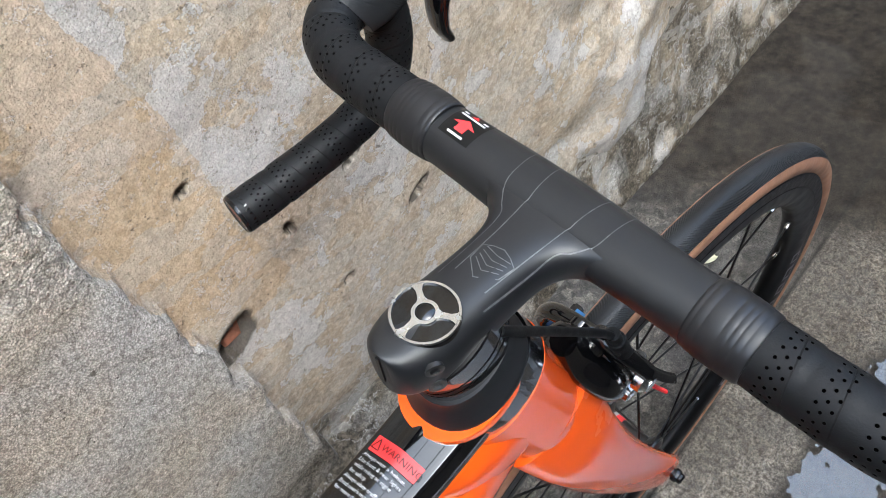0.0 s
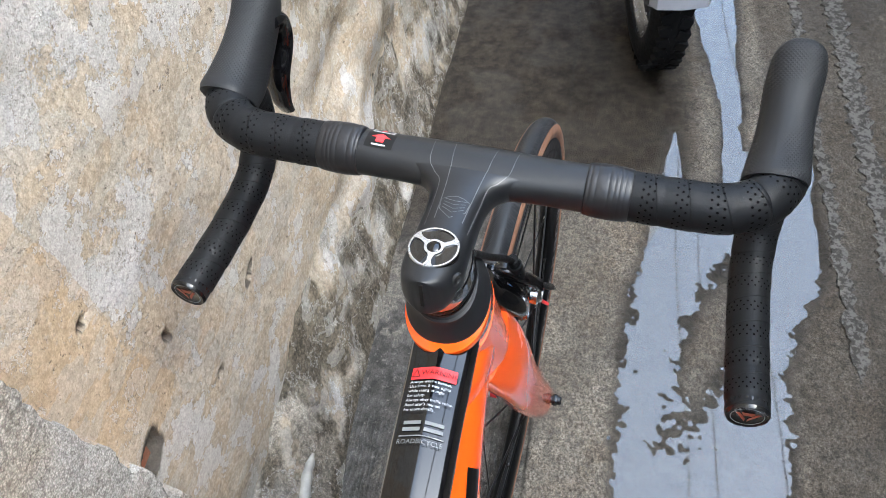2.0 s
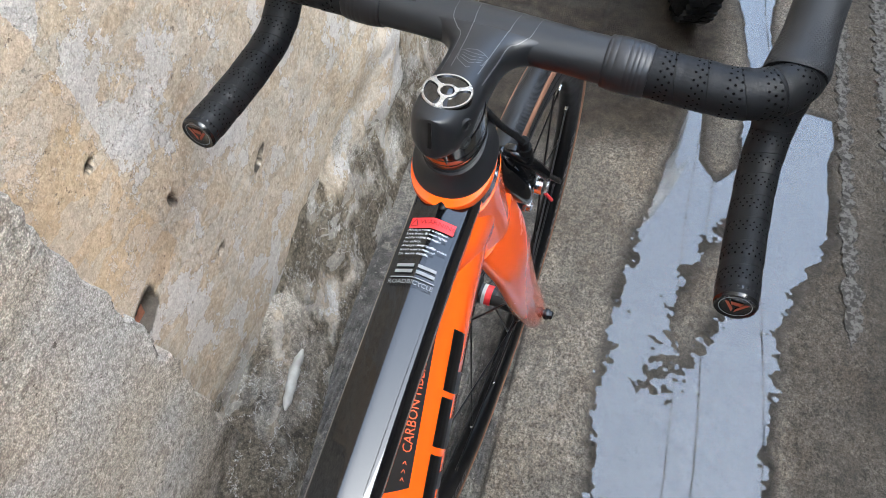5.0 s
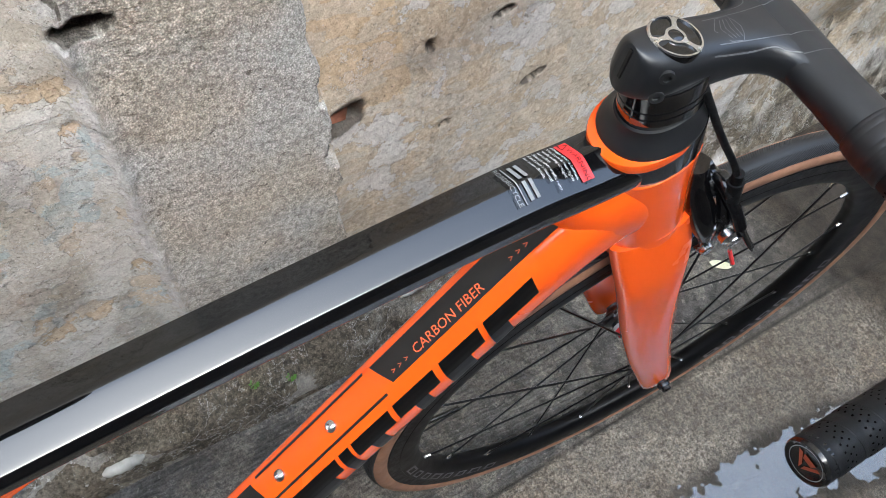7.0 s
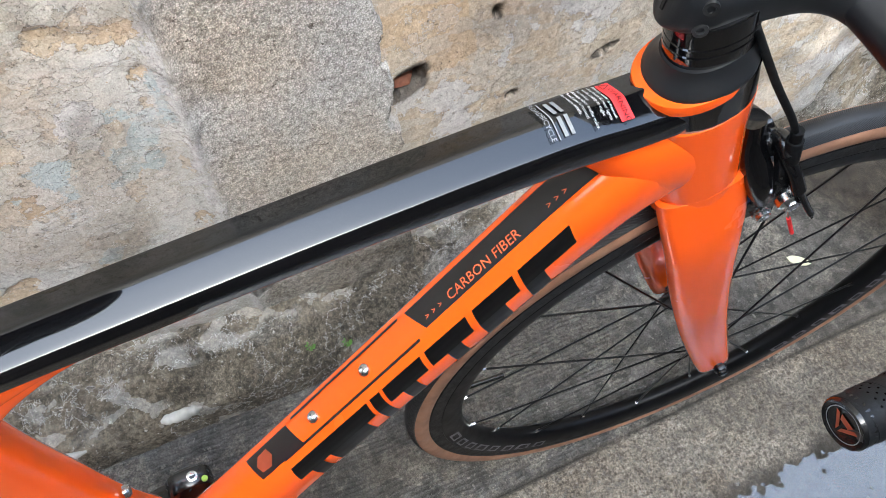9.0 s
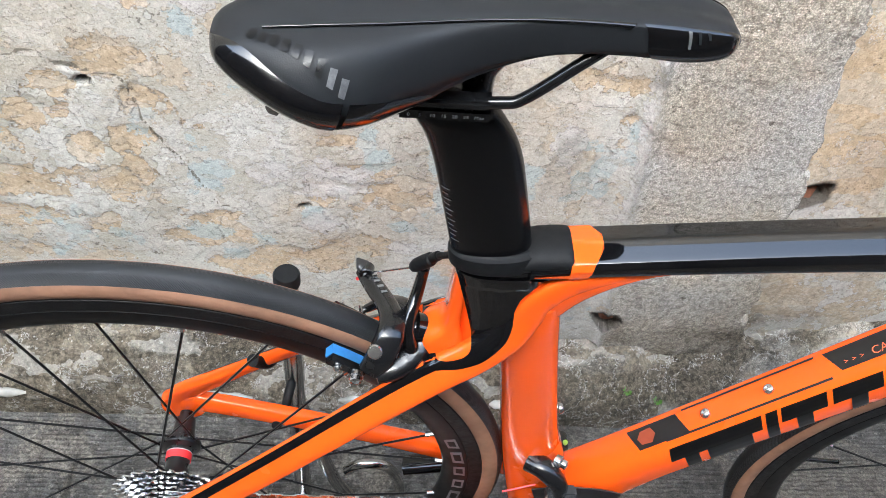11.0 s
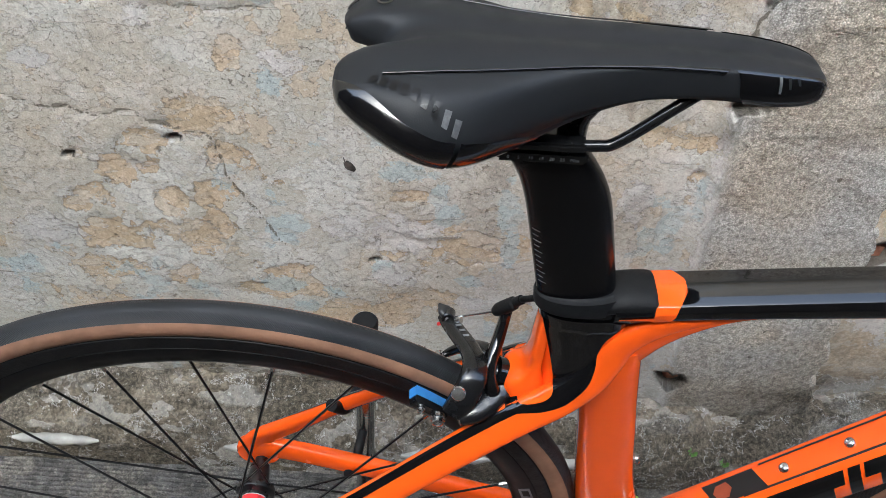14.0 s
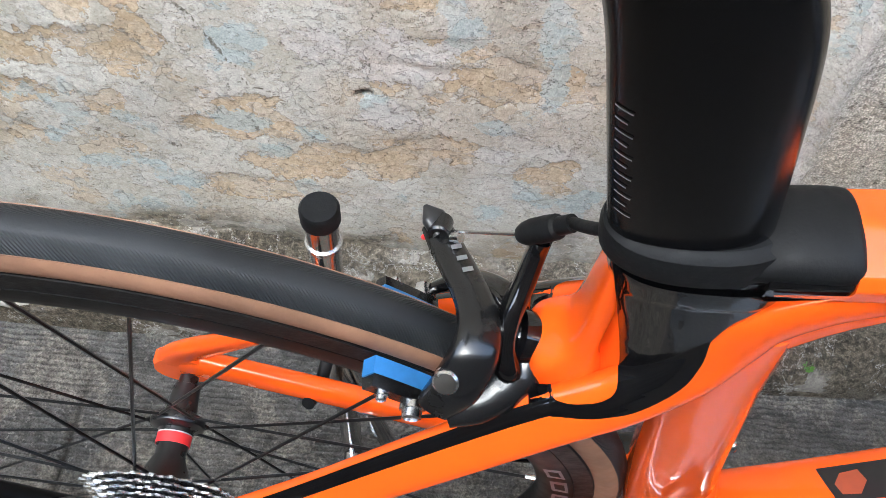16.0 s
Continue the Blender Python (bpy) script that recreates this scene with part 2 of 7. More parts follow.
ALLOY_BLACK = simple("black_alloy", (0.006, 0.006, 0.0065), 0.25, 0.0, 0.3, 0.2, 40.0, spec=0.4)
ALLOY_GREY = simple("grey_anodised_alloy", (0.06, 0.06, 0.062), 0.35, 0.7, 0.0, 0.2, 60.0)
BLUE_PAD = simple("blue_brake_pad", (0.035, 0.16, 0.4), 0.55, 0.0, 0.0, 0.15, 70.0)
RED_INK = simple("red_ink", (0.75, 0.03, 0.035), 0.45, 0.0, 0.2, 0.05, 40.0)
WHITE_INK = simple("white_ink", (0.5, 0.5, 0.5), 0.5, 0.0, 0.0, 0.05, 40.0)
GREY_INK = simple("faint_grey_ink", (0.17, 0.175, 0.18), 0.5, 0.0, 0.0, 0.05, 40.0)
GREEN_INK = simple("green_dot", (0.3, 0.5, 0.05), 0.5)
ORANGE_INK = simple("orange_ink", (0.8, 0.14, 0.05), 0.5)
HUB_BLACK = simple("black_hub_shell", (0.012, 0.012, 0.013), 0.3, 0.2, 0.3)
BRICK = simple("red_brick_chunk", (0.27, 0.115, 0.07), 0.9, 0.0, 0.0, 0.35, 60.0, 0.6, 250.0)
PVC = simple("dirty_white_pipe", (0.37, 0.355, 0.315), 0.5, 0.0, 0.0, 0.3, 25.0, 0.2, 200.0)
OUTLINE_INK = simple("dull_outline_ink", (0.085, 0.087, 0.09), 0.5, 0.0, 0.0, 0.3, 300.0)
SADDLE_INK = simple("dark_saddle_print", (0.0025, 0.0025, 0.003), 0.3, spec=0.3)
PETAL = simple("cream_petal", (0.62, 0.6, 0.42), 0.6)
BADGE_INK = simple("dull_orange_badge", (0.26, 0.05, 0.02), 0.45)
LEAF = simple("small_green_weed", (0.09, 0.2, 0.03), 0.6)
SCOOTER_PLASTIC = simple("grey_painted_mudguard", (0.3, 0.31, 0.34), 0.35, 0.0, 0.3, 0.1, 12.0)

# perforated handlebar tape: rows of small punched holes in bands
_k = Mat("perforated_black_tape", 0.5, spec=0.3)
_uv = _k.node("ShaderNodeUVMap")
_uv.uv_map = "wrap"
_sp = _k.node("ShaderNodeSeparateXYZ")
_k.link(_uv.outputs[0], _sp.inputs[0])


def _cell(sock, size, shift=None):
    v = _k.math("DIVIDE", sock, size)
    if shift is not None:
        v = _k.math("ADD", v, shift)
    return _k.math("SUBTRACT", _k.math("FRACT", v), 0.5), _k.math("FLOOR", v)


_fu, _iu = _cell(_sp.outputs["X"], 0.0035)
_half = _k.math("MULTIPLY", _k.math("MODULO", _iu, 2.0), 0.5)
_fv, _iv = _cell(_sp.outputs["Y"], 0.0052, _half)
_d = _k.math("SQRT", _k.math("ADD", _k.math("POWER", _k.math("MULTIPLY", _fu, 0.0035), 2.0), _k.math("POWER", _k.math("MULTIPLY", _fv, 0.0052), 2.0)))
_hole = _k.ramp(_d, 0.00085, 0.00065)
_band = _k.math("MULTIPLY", _k.math("GREATER_THAN", _k.math("MODULO", _iu, 6.0), 1.5), _k.math("LESS_THAN", _k.math("MODULO", _iu, 6.0), 4.5))
_hole = _k.math("MULTIPLY", _hole, _band)
_grain = _k.noise(900.0, 3.0)
_turn = _k.math("FRACT", _k.math("DIVIDE", _k.math("ADD", _sp.outputs["X"], _k.math("MULTIPLY", _sp.outputs["Y"], 0.204)), 0.021))
_lap = _k.ramp(_turn, 0.955, 0.985)
_tint = _k.mix(_k.noise(45.0), (0.0055, 0.0059, 0.0067), (0.0085, 0.009, 0.0102))
_tint = _k.mix(_k.math("MULTIPLY", _lap, 0.7), _tint, (0.002, 0.002, 0.002))
_k.color(_k.mix(_hole, _tint, (0.0006, 0.0006, 0.0006)))
_k.link(_k.span(_hole, 0, 1, 0.22, 0.0), _k.b.inputs["Specular IOR Level"])
_k.bump(_k.math("SUBTRACT", _k.math("ADD", _k.math("MULTIPLY", _grain, 0.2), _turn), _k.math("ADD", _hole, _k.math("MULTIPLY", _lap, 0.6))), 0.7, 0.0009)
TAPE = _k.m

# tyre tread: fine diagonal file pattern
_k = Mat("file_tread_rubber", 0.55, spec=0.35)
_uv = _k.node("ShaderNodeUVMap")
_uv.uv_map = "wrap"
_sp = _k.node("ShaderNodeSeparateXYZ")
_k.link(_uv.outputs[0], _sp.inputs[0])
_diag = _k.math("ADD", _k.math("MULTIPLY", _sp.outputs["X"], 2 * math.pi / 0.0019), _k.math("MULTIPLY", _k.math("ABSOLUTE", _sp.outputs["Y"]), 2 * math.pi / 0.0017))
_wave = _k.math("SINE", _diag)
_side = _k.ramp(_k.math("ABSOLUTE", _sp.outputs["Y"]), 0.0035, 0.006)
_wave = _k.math("MULTIPLY", _wave, _side)
_dust = _k.ramp(_k.noise(18.0, 5.0), 0.35, 0.75)
_k.color(_k.mix(_dust, (0.0105, 0.0115, 0.0132), (0.022, 0.0238, 0.027)))
_k.rough(_k.span(_dust, 0, 1, 0.45, 0.62))
_k.bump(_k.math("ADD", _k.math("MULTIPLY", _wave, 0.5), _k.math("MULTIPLY", _k.noise(600.0), 0.4)), 0.55, 0.0007)
TREAD = _k.m

# old lime-washed wall: layers come from the fields stored on the sheet, with ragged crisp edges
_k = Mat("weathered_lime_plaster", 0.92, spec=0.25)
_big, _mid, _fine, _grit = _k.noise(3.0, 5.0), _k.noise(19.0, 7.0, 0.62), _k.noise(150.0, 5.0, 0.65), _k.noise(420.0, 4.0, 0.7)
_jag = _k.math("ADD", _k.math("MULTIPLY", _k.math("SUBTRACT", _k.noise(24.0, 7.0, 0.66), 0.5), 1.1), _k.math("MULTIPLY", _k.math("SUBTRACT", _k.noise(85.0, 6.0, 0.7), 0.5), 0.9))


def _zone(name, width=0.012, torn=0.8):
    """A stored field cut at one half with a torn edge."""
    return _k.ramp(_k.math("ADD", _k.attr(name), _k.math("MULTIPLY", _jag, torn)), 0.5 - width, 0.5 + width)


def _times(a_, b_):
    return _k.math("MULTIPLY", a_, b_)


# thin coats of limewash, each flaked away to its own line
_n1, _n2, _n3 = _k.noise(7.0, 8.0, 0.62), _k.noise(13.0, 8.0, 0.62), _k.noise(26.0, 7.0, 0.64)
_c1, _c2, _c3, _c4 = _k.ramp(_n1, 0.497, 0.501), _k.ramp(_n2, 0.535, 0.539), _k.ramp(_n3, 0.565, 0.57), _k.ramp(_n2, 0.41, 0.405)
_wash = _k.mix(_k.ramp(_mid, 0.32, 0.68), (0.385, 0.36, 0.308), (0.43, 0.406, 0.354))
_wash = _k.mix(_times(_c1, 0.6), _wash, (0.455, 0.44, 0.405))
_wash = _k.mix(_times(_c2, 0.75), _wash, (0.5, 0.49, 0.455))
_wash = _k.mix(_times(_c3, 0.3), _wash, (0.375, 0.36, 0.325))
_wash = _k.mix(_times(_c4, 0.6), _wash, (0.43, 0.34, 0.235))
_wash = _k.mix(_times(_k.ramp(_big, 0.5, 0.68), 0.35), _wash, (0.34, 0.335, 0.3))
_tan = _k.mix(_k.ramp(_mid, 0.3, 0.7), (0.385, 0.3, 0.2), (0.47, 0.375, 0.265))
_tan = _k.mix(_times(_k.ramp(_fine, 0.45, 0.7), 0.5), _tan, (0.52, 0.435, 0.33))
_gray = _k.mix(_k.ramp(_fine, 0.36, 0.6), (0.34, 0.32, 0.288), (0.52, 0.5, 0.465))
_gray = _k.mix(_times(_k.ramp(_grit, 0.48, 0.62), 0.4), _gray, (0.47, 0.46, 0.435))
_gray = _k.mix(_k.ramp(_big, 0.4, 0.54), _gray, _k.mix(_k.ramp(_fine, 0.37, 0.63), (0.36, 0.316, 0.255), (0.54, 0.48, 0.395)))
_beige = _k.mix(_k.ramp(_mid, 0.3, 0.7), (0.38, 0.31, 0.228), (0.485, 0.408, 0.315))
_beige = _k.mix(_k.ramp(_big, 0.5, 0.66), _beige, _k.mix(_k.ramp(_mid, 0.3, 0.7), (0.36, 0.303, 0.238), (0.46, 0.4, 0.33)))
_beige = _k.mix(_times(_c3, 0.55), _beige, (0.56, 0.49, 0.4))
_beige = _k.mix(_times(_c4, 0.45), _beige, (0.36, 0.3, 0.23))
_beige = _k.mix(_times(_k.ramp(_fine, 0.45, 0.6), 0.45), _beige, (0.55, 0.475, 0.375))
_beige = _k.mix(_times(_k.ramp(_grit, 0.58, 0.68), 0.2), _beige, (0.28, 0.235, 0.18))
_col = _k.mix(_k.attr("plaster"), _wash, _beige)
_tan_z, _blue_z, _white_z, _ochre_z = _zone("tan", 0.012, 1.05), _zone("blue", 0.02, 1.1), _zone("white", 0.012, 1.2), _zone("ochre", 0.04, 1.2)
# the plaster further along: pale washes flaked off an ochre ground
_front = _k.ramp(_k.attr("plaster"), 0.6, 0.9)
_n4, _n5 = _k.noise(11.0, 9.0, 0.68), _k.noise(6.0, 7.0, 0.62)
_ochres = _k.mix(_k.ramp(_fine, 0.36, 0.64), (0.38, 0.293, 0.195), (0.49, 0.395, 0.282))
_col = _k.mix(_times(_times(_front, _k.ramp(_n5, 0.47, 0.56)), 0.6), _col, _ochres)
_pales = _times(_front, _k.ramp(_n4, 0.545, 0.551))
_col = _k.mix(_times(_pales, 0.85), _col, _k.mix(_fine, (0.46, 0.438, 0.415), (0.56, 0.538, 0.515)))
_lower = _times(_front, _k.ramp(_n4, 0.442, 0.436))
_col = _k.mix(_times(_lower, 0.5), _col, _k.mix(_k.ramp(_fine, 0.36, 0.64), (0.3, 0.255, 0.2), (0.43, 0.375, 0.305)))
_col = _k.mix(_tan_z, _col, _tan)
_tan_f = _k.math("ADD", _k.attr("tan"), _times(_jag, 1.05))
# shaded inner rim and lit outer rim of the tan patches, painted in
_col = _k.mix(_times(_k.ramp(_k.math("ABSOLUTE", _k.math("SUBTRACT", _tan_f, 0.525)), 0.03, 0.012), _times(_k.ramp(_n3, 0.46, 0.52), 0.5)), _col, (0.2, 0.16, 0.115))
_col = _k.mix(_times(_k.ramp(_k.math("ABSOLUTE", _k.math("SUBTRACT", _tan_f, 0.465)), 0.03, 0.012), _times(_k.ramp(_n3, 0.52, 0.46), 0.5)), _col, (0.6, 0.575, 0.52))
_col = _k.mix(_times(_blue_z, 0.7), _col, _k.mix(_fine, (0.3, 0.37, 0.385), (0.4, 0.46, 0.47)))
_col = _k.mix(_times(_white_z, 0.85), _col, _k.mix(_k.ramp(_mid, 0.3, 0.7), (0.43, 0.41, 0.39), (0.51, 0.492, 0.472)))
_col = _k.mix(_k.attr("rough_band"), _col, _gray)
_col = _k.mix(_times(_ochre_z, 0.6), _col, _k.mix(_fine, (0.42, 0.295, 0.165), (0.55, 0.41, 0.26)))
_col = _k.mix(_k.attr("moss"), _col, _k.mix(_k.ramp(_k.math("ADD", _times(_fine, 0.6), _times(_mid, 0.4)), 0.36, 0.64), (0.042, 0.034, 0.023), (0.175, 0.146, 0.104)))
_lines = _times(_k.ramp(_k.noise(60.0, 5.0, 0.65, (0.3, 1.0, 1.6)), 0.405, 0.38), _k.attr("rough_band"))
_col = _k.mix(_times(_lines, 0.22), _col, (0.13, 0.112, 0.09))
_specks = _k.ramp(_k.noise(70.0, 4.0, 0.7), 0.655, 0.68)
_col = _k.mix(_times(_specks, 0.7), _col, (0.11, 0.09, 0.07))
_flecks = _k.ramp(_k.noise(130.0, 4.0, 0.7), 0.63, 0.66)
_col = _k.mix(_times(_flecks, 0.5), _col, (0.55, 0.53, 0.48))
# thin shade lines painted dark along the edge of each coat
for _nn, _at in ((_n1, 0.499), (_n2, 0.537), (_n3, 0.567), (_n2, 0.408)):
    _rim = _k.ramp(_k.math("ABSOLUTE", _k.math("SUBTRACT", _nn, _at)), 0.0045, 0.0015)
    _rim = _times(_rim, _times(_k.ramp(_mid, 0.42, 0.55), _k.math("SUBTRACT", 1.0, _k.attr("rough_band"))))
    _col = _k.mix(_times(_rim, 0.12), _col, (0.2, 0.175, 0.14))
# small thin flakes with curled pale lips; lit and shaded edges painted as lines
_bare = _k.math("SUBTRACT", 1.0, _k.attr("rough_band"))
_f1, _f2 = _k.noise(24.0, 4.0, 0.5, (0.75, 1.0, 1.5)), _k.noise(62.0, 3.5, 0.5, (0.75, 1.0, 1.5))
_veins = _k.math("SUBTRACT", 1.0, _times(_front, 0.65))
_flake1, _flake2 = _times(_bare, _k.ramp(_f1, 0.54, 0.544)), _times(_bare, _k.ramp(_f2, 0.58, 0.585))
_col = _k.mix(_times(_flake1, 0.35), _col, (0.47, 0.45, 0.41))
_col = _k.mix(_times(_flake2, _times(_veins, 0.35)), _col, (0.36, 0.315, 0.25))
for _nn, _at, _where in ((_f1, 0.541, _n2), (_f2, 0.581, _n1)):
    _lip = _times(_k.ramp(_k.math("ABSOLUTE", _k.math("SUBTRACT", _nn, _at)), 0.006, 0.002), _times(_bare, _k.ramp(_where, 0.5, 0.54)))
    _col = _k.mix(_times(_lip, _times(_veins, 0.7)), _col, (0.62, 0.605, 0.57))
    # shaded side of each lip, painted as a dark line
    _flake_shade = _times(_k.ramp(_k.math("ABSOLUTE", _k.math("SUBTRACT", _nn, _at - 0.0085)), 0.0055, 0.002), _times(_bare, _k.ramp(_where, 0.5, 0.54)))
    _col = _k.mix(_times(_flake_shade, _times(_veins, 0.32)), _col, (0.2, 0.175, 0.14))
# shaded and lit edges of the pale washes, painted the same way
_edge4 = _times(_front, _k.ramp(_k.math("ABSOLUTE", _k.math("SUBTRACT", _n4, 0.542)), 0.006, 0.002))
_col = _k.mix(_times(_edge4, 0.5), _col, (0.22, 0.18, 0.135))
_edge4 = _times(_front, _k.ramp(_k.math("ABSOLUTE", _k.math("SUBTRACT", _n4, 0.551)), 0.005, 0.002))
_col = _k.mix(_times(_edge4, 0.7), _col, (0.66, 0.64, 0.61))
_pits = _times(_k.ramp(_k.noise(180.0, 4.0, 0.7), 0.645, 0.67), _bare)
_col = _k.mix(_times(_pits, 0.6), _col, (0.14, 0.12, 0.095))
_broken = _k.ramp(_k.math("ADD", _k.attr("crack"), _times(_jag, 0.1)), 0.68, 0.84)
_col = _k.mix(_times(_broken, 0.8), _col, (0.11, 0.092, 0.072))
# shade inside the holes, painted as a near-black colour
_col = _k.mix(_k.attr("hole_shade"), _col, (0.06, 0.05, 0.04))
_shade = _times(_k.span(_grit, 0.36, 0.64, 0.84, 1.16), _k.span(_fine, 0.36, 0.64, 0.91, 1.09))
_sand = _k.grains(480.0)
_sandy = _k.math("MAXIMUM", _k.attr("rough_band"), _times(_k.attr("plaster"), 0.15))
_shade = _times(_shade, _k.math("SUBTRACT", 1.03, _times(_sandy, _k.span(_sand, 0.15, 0.7, -0.18, 0.42))))
_gain = _k.node("ShaderNodeVectorMath")
_gain.operation = "SCALE"
_k.link(_col, _gain.inputs[0])
_k.link(_shade, _gain.inputs["Scale"])
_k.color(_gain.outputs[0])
_coats = _k.math("ADD", _k.math("ADD", _times(_c1, 0.7), _times(_c2, 0.8)), _k.math("ADD", _times(_c3, 0.6), _times(_c4, -0.7)))
_coats = _times(_k.math("ADD", _coats, _k.math("SUBTRACT", _times(_white_z, 0.7), _times(_tan_z, 1.1))), _k.math("SUBTRACT", 1.0, _k.math("MAXIMUM", _k.attr("rough_band"), _times(_k.attr("plaster"), 0.45))))
_rubble = _k.math("ADD", _k.math("ADD", _times(_fine, 0.5), _times(_k.math("SUBTRACT", 1.0, _sand), 0.36)), _times(_mid, 0.9))
_relief = _k.math("ADD", _times(_rubble, _k.math("ADD", 0.25, _k.math("ADD", _times(_k.attr("rough_band"), 1.1), _times(_k.attr("plaster"), 0.4)))), _coats)
_relief = _k.math("ADD", _relief, _k.math("ADD", _times(_veins, _k.math("ADD", _times(_flake1, 0.55), _times(_flake2, 0.3))), _k.math("SUBTRACT", _times(_pales, 0.6), _k.math("ADD", _times(_lower, 0.3), _pits))))
_k.bump(_k.math("SUBTRACT", _relief, _k.math("ADD", _times(_specks, 1.2), _times(_lines, 0.5))), 1.0, 0.0026)
WALL = _k.m

# plain upper wall and far wall
_k = Mat("grey_render", 0.9)
_k.color(_k.mix(_k.ramp(_k.noise(4.0, 6.0), 0.3, 0.7), (0.3, 0.28, 0.25), (0.44, 0.42, 0.38)))
_k.bump(_k.noise(60.0, 5.0), 0.5, 0.004)
FAR_WALL = _k.m
# kept dark so that the unseen walls mirror as shade in glossy parts
_k = Mat("dark_unseen_render", 0.9)
_k.color(_k.mix(_k.ramp(_k.noise(3.0, 6.0), 0.3, 0.7), (0.05, 0.046, 0.042), (0.12, 0.112, 0.104)))
_k.bump(_k.noise(60.0, 5.0), 0.5, 0.004)
SHADE_WALL = _k.m

# ground: rough wet concrete
_k = Mat("wet_rough_concrete", 0.6, spec=0.3)
_big, _mid, _fine = _k.noise(4.0, 5.0), _k.noise(28.0, 6.0, 0.6), _k.noise(190.0, 5.0, 0.65)
_pale = _k.mix(_k.ramp(_fine, 0.3, 0.7), (0.085, 0.07, 0.052), (0.31, 0.27, 0.215))
_pale = _k.mix(_k.ramp(_big, 0.45, 0.7), _pale, _k.mix(_k.ramp(_fine, 0.3, 0.7), (0.068, 0.054, 0.039), (0.225, 0.184, 0.136)))
_slab = _k.mix(_k.ramp(_mid, 0.3, 0.7), (0.05, 0.046, 0.041), (0.125, 0.117, 0.104))
_sp = _k.node("ShaderNodeSeparateXYZ")
_k.link(_k.coord(), _sp.inputs[0])
_rib = _k.math("SINE", _k.math("ADD", _k.math("MULTIPLY", _sp.outputs["Y"], 2 * math.pi / 0.0075), _k.math("MULTIPLY", _k.noise(38.0, 3.0), 9.0)))
_rib = _k.math("MULTIPLY", _k.math("MULTIPLY", _rib, _k.span(_k.noise(70.0, 2.0), 0.35, 0.65, 0.2, 1.0)), _k.attr("ribbed"))
_slab = _k.mix(_k.math("MULTIPLY", _k.ramp(_rib, 0.1, 0.8), 0.5), _slab, (0.15, 0.145, 0.135))
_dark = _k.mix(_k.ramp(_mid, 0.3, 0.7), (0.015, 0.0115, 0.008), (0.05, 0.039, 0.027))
_col = _k.mix(_k.attr("slab"), _pale, _slab)
_pebble = _k.ramp(_k.noise(95.0, 3.0, 0.6), 0.58, 0.62)
_col = _k.mix(_k.math("MULTIPLY", _pebble, 0.5), _col, (0.07, 0.067, 0.063))
_chip = _k.ramp(_k.noise(130.0, 3.0, 0.6), 0.62, 0.65)
_col = _k.mix(_k.math("MULTIPLY", _chip, 0.45), _col, (0.27, 0.25, 0.22))
_crust = _k.ramp(_k.noise(10.0, 7.0, 0.68), 0.5, 0.545)
_col = _k.mix(_k.math("MULTIPLY", _crust, 0.55), _col, _k.mix(_k.ramp(_fine, 0.35, 0.65), (0.1, 0.087, 0.07), (0.29, 0.26, 0.215)))
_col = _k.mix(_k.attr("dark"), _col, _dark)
_col = _k.mix(_k.attr("wet"), _col, _k.mix(_mid, (0.02, 0.017, 0.013), (0.07, 0.06, 0.047)))
_col = _k.mix(_k.attr("seam"), _col, (0.03, 0.026, 0.02))
_gain = _k.node("ShaderNodeVectorMath")
_gain.operation = "SCALE"
_k.link(_col, _gain.inputs[0])
_k.link(_k.math("MULTIPLY", _k.span(_k.noise(420.0, 4.0, 0.7), 0.36, 0.64, 0.6, 1.4), _k.span(_k.noise(60.0, 6.0, 0.7), 0.36, 0.64, 0.7, 1.3)), _gain.inputs["Scale"])
_k.color(_gain.outputs[0])
_k.rough(_k.span(_k.math("ADD", _k.attr("wet"), _k.math("MULTIPLY", _mid, 0.3)), 0.1, 1.1, 0.85, 0.3))
_k.bump(_k.math("ADD", _k.math("ADD", _k.math("ADD", _fine, _k.math("MULTIPLY", _k.noise(420.0, 3.0, 0.7), 0.5)), _mid), _k.math("MULTIPLY", _rib, 0.35)), 1.0, 0.0042)
GROUND = _k.m

# standing water
_k = Mat("shallow_puddle_water", 0.02)
_k.color((0.3, 0.298, 0.292))
_k.b.inputs["Transmission Weight"].default_value = 0.6
_k.b.inputs["IOR"].default_value = 1.55
_k.b.inputs["Specular IOR Level"].default_value = 0.9
_k.bump(_k.noise(14.0, 2.0), 0.02, 0.002)
WATER = _k.m

KERB = Mat("pale_worn_kerb_concrete", 0.85)
KERB.color(KERB.mix(KERB.ramp(KERB.noise(85.0, 6.0, 0.7), 0.44, 0.56), (0.045, 0.039, 0.031), (0.145, 0.134, 0.117)))
KERB.bump(KERB.noise(120.0, 5.0), 0.8, 0.004)
KERB = KERB.m

# ---- the wall along the lane ----
FINE = 0.0035
WALL_X = np.concatenate([np.array([-14.0, -6.0, -3.0, -1.6, -1.0]), np.arange(-0.75, 1.5, FINE), np.arange(1.5, 3.0, 0.008), np.array([3.1, 3.4, 4.0, 6.0, 12.0, 20.0])])
WALL_Z = np.concatenate([np.arange(-0.05, 0.98, FINE), np.array([1.02, 1.1, 1.3, 1.7, 2.2, 2.8, 3.6, 5.0, 8.0])])


def band_left(z):
    return 0.588 - 0.115 * z


def band_right(z):
    return 0.83 - 0.165 * z


CRACK = [(-0.45, 0.652), (-0.328, 0.641), (-0.284, 0.604), (-0.147, 0.589), (-0.08, 0.569), (-0.045, 0.48), (-0.002, 0.4), (0.01, 0.375), (0.04, 0.36)]
CRACK_HIGH = [(-0.47, 0.742), (-0.3, 0.748), (-0.12, 0.727), (0.02, 0.732)]
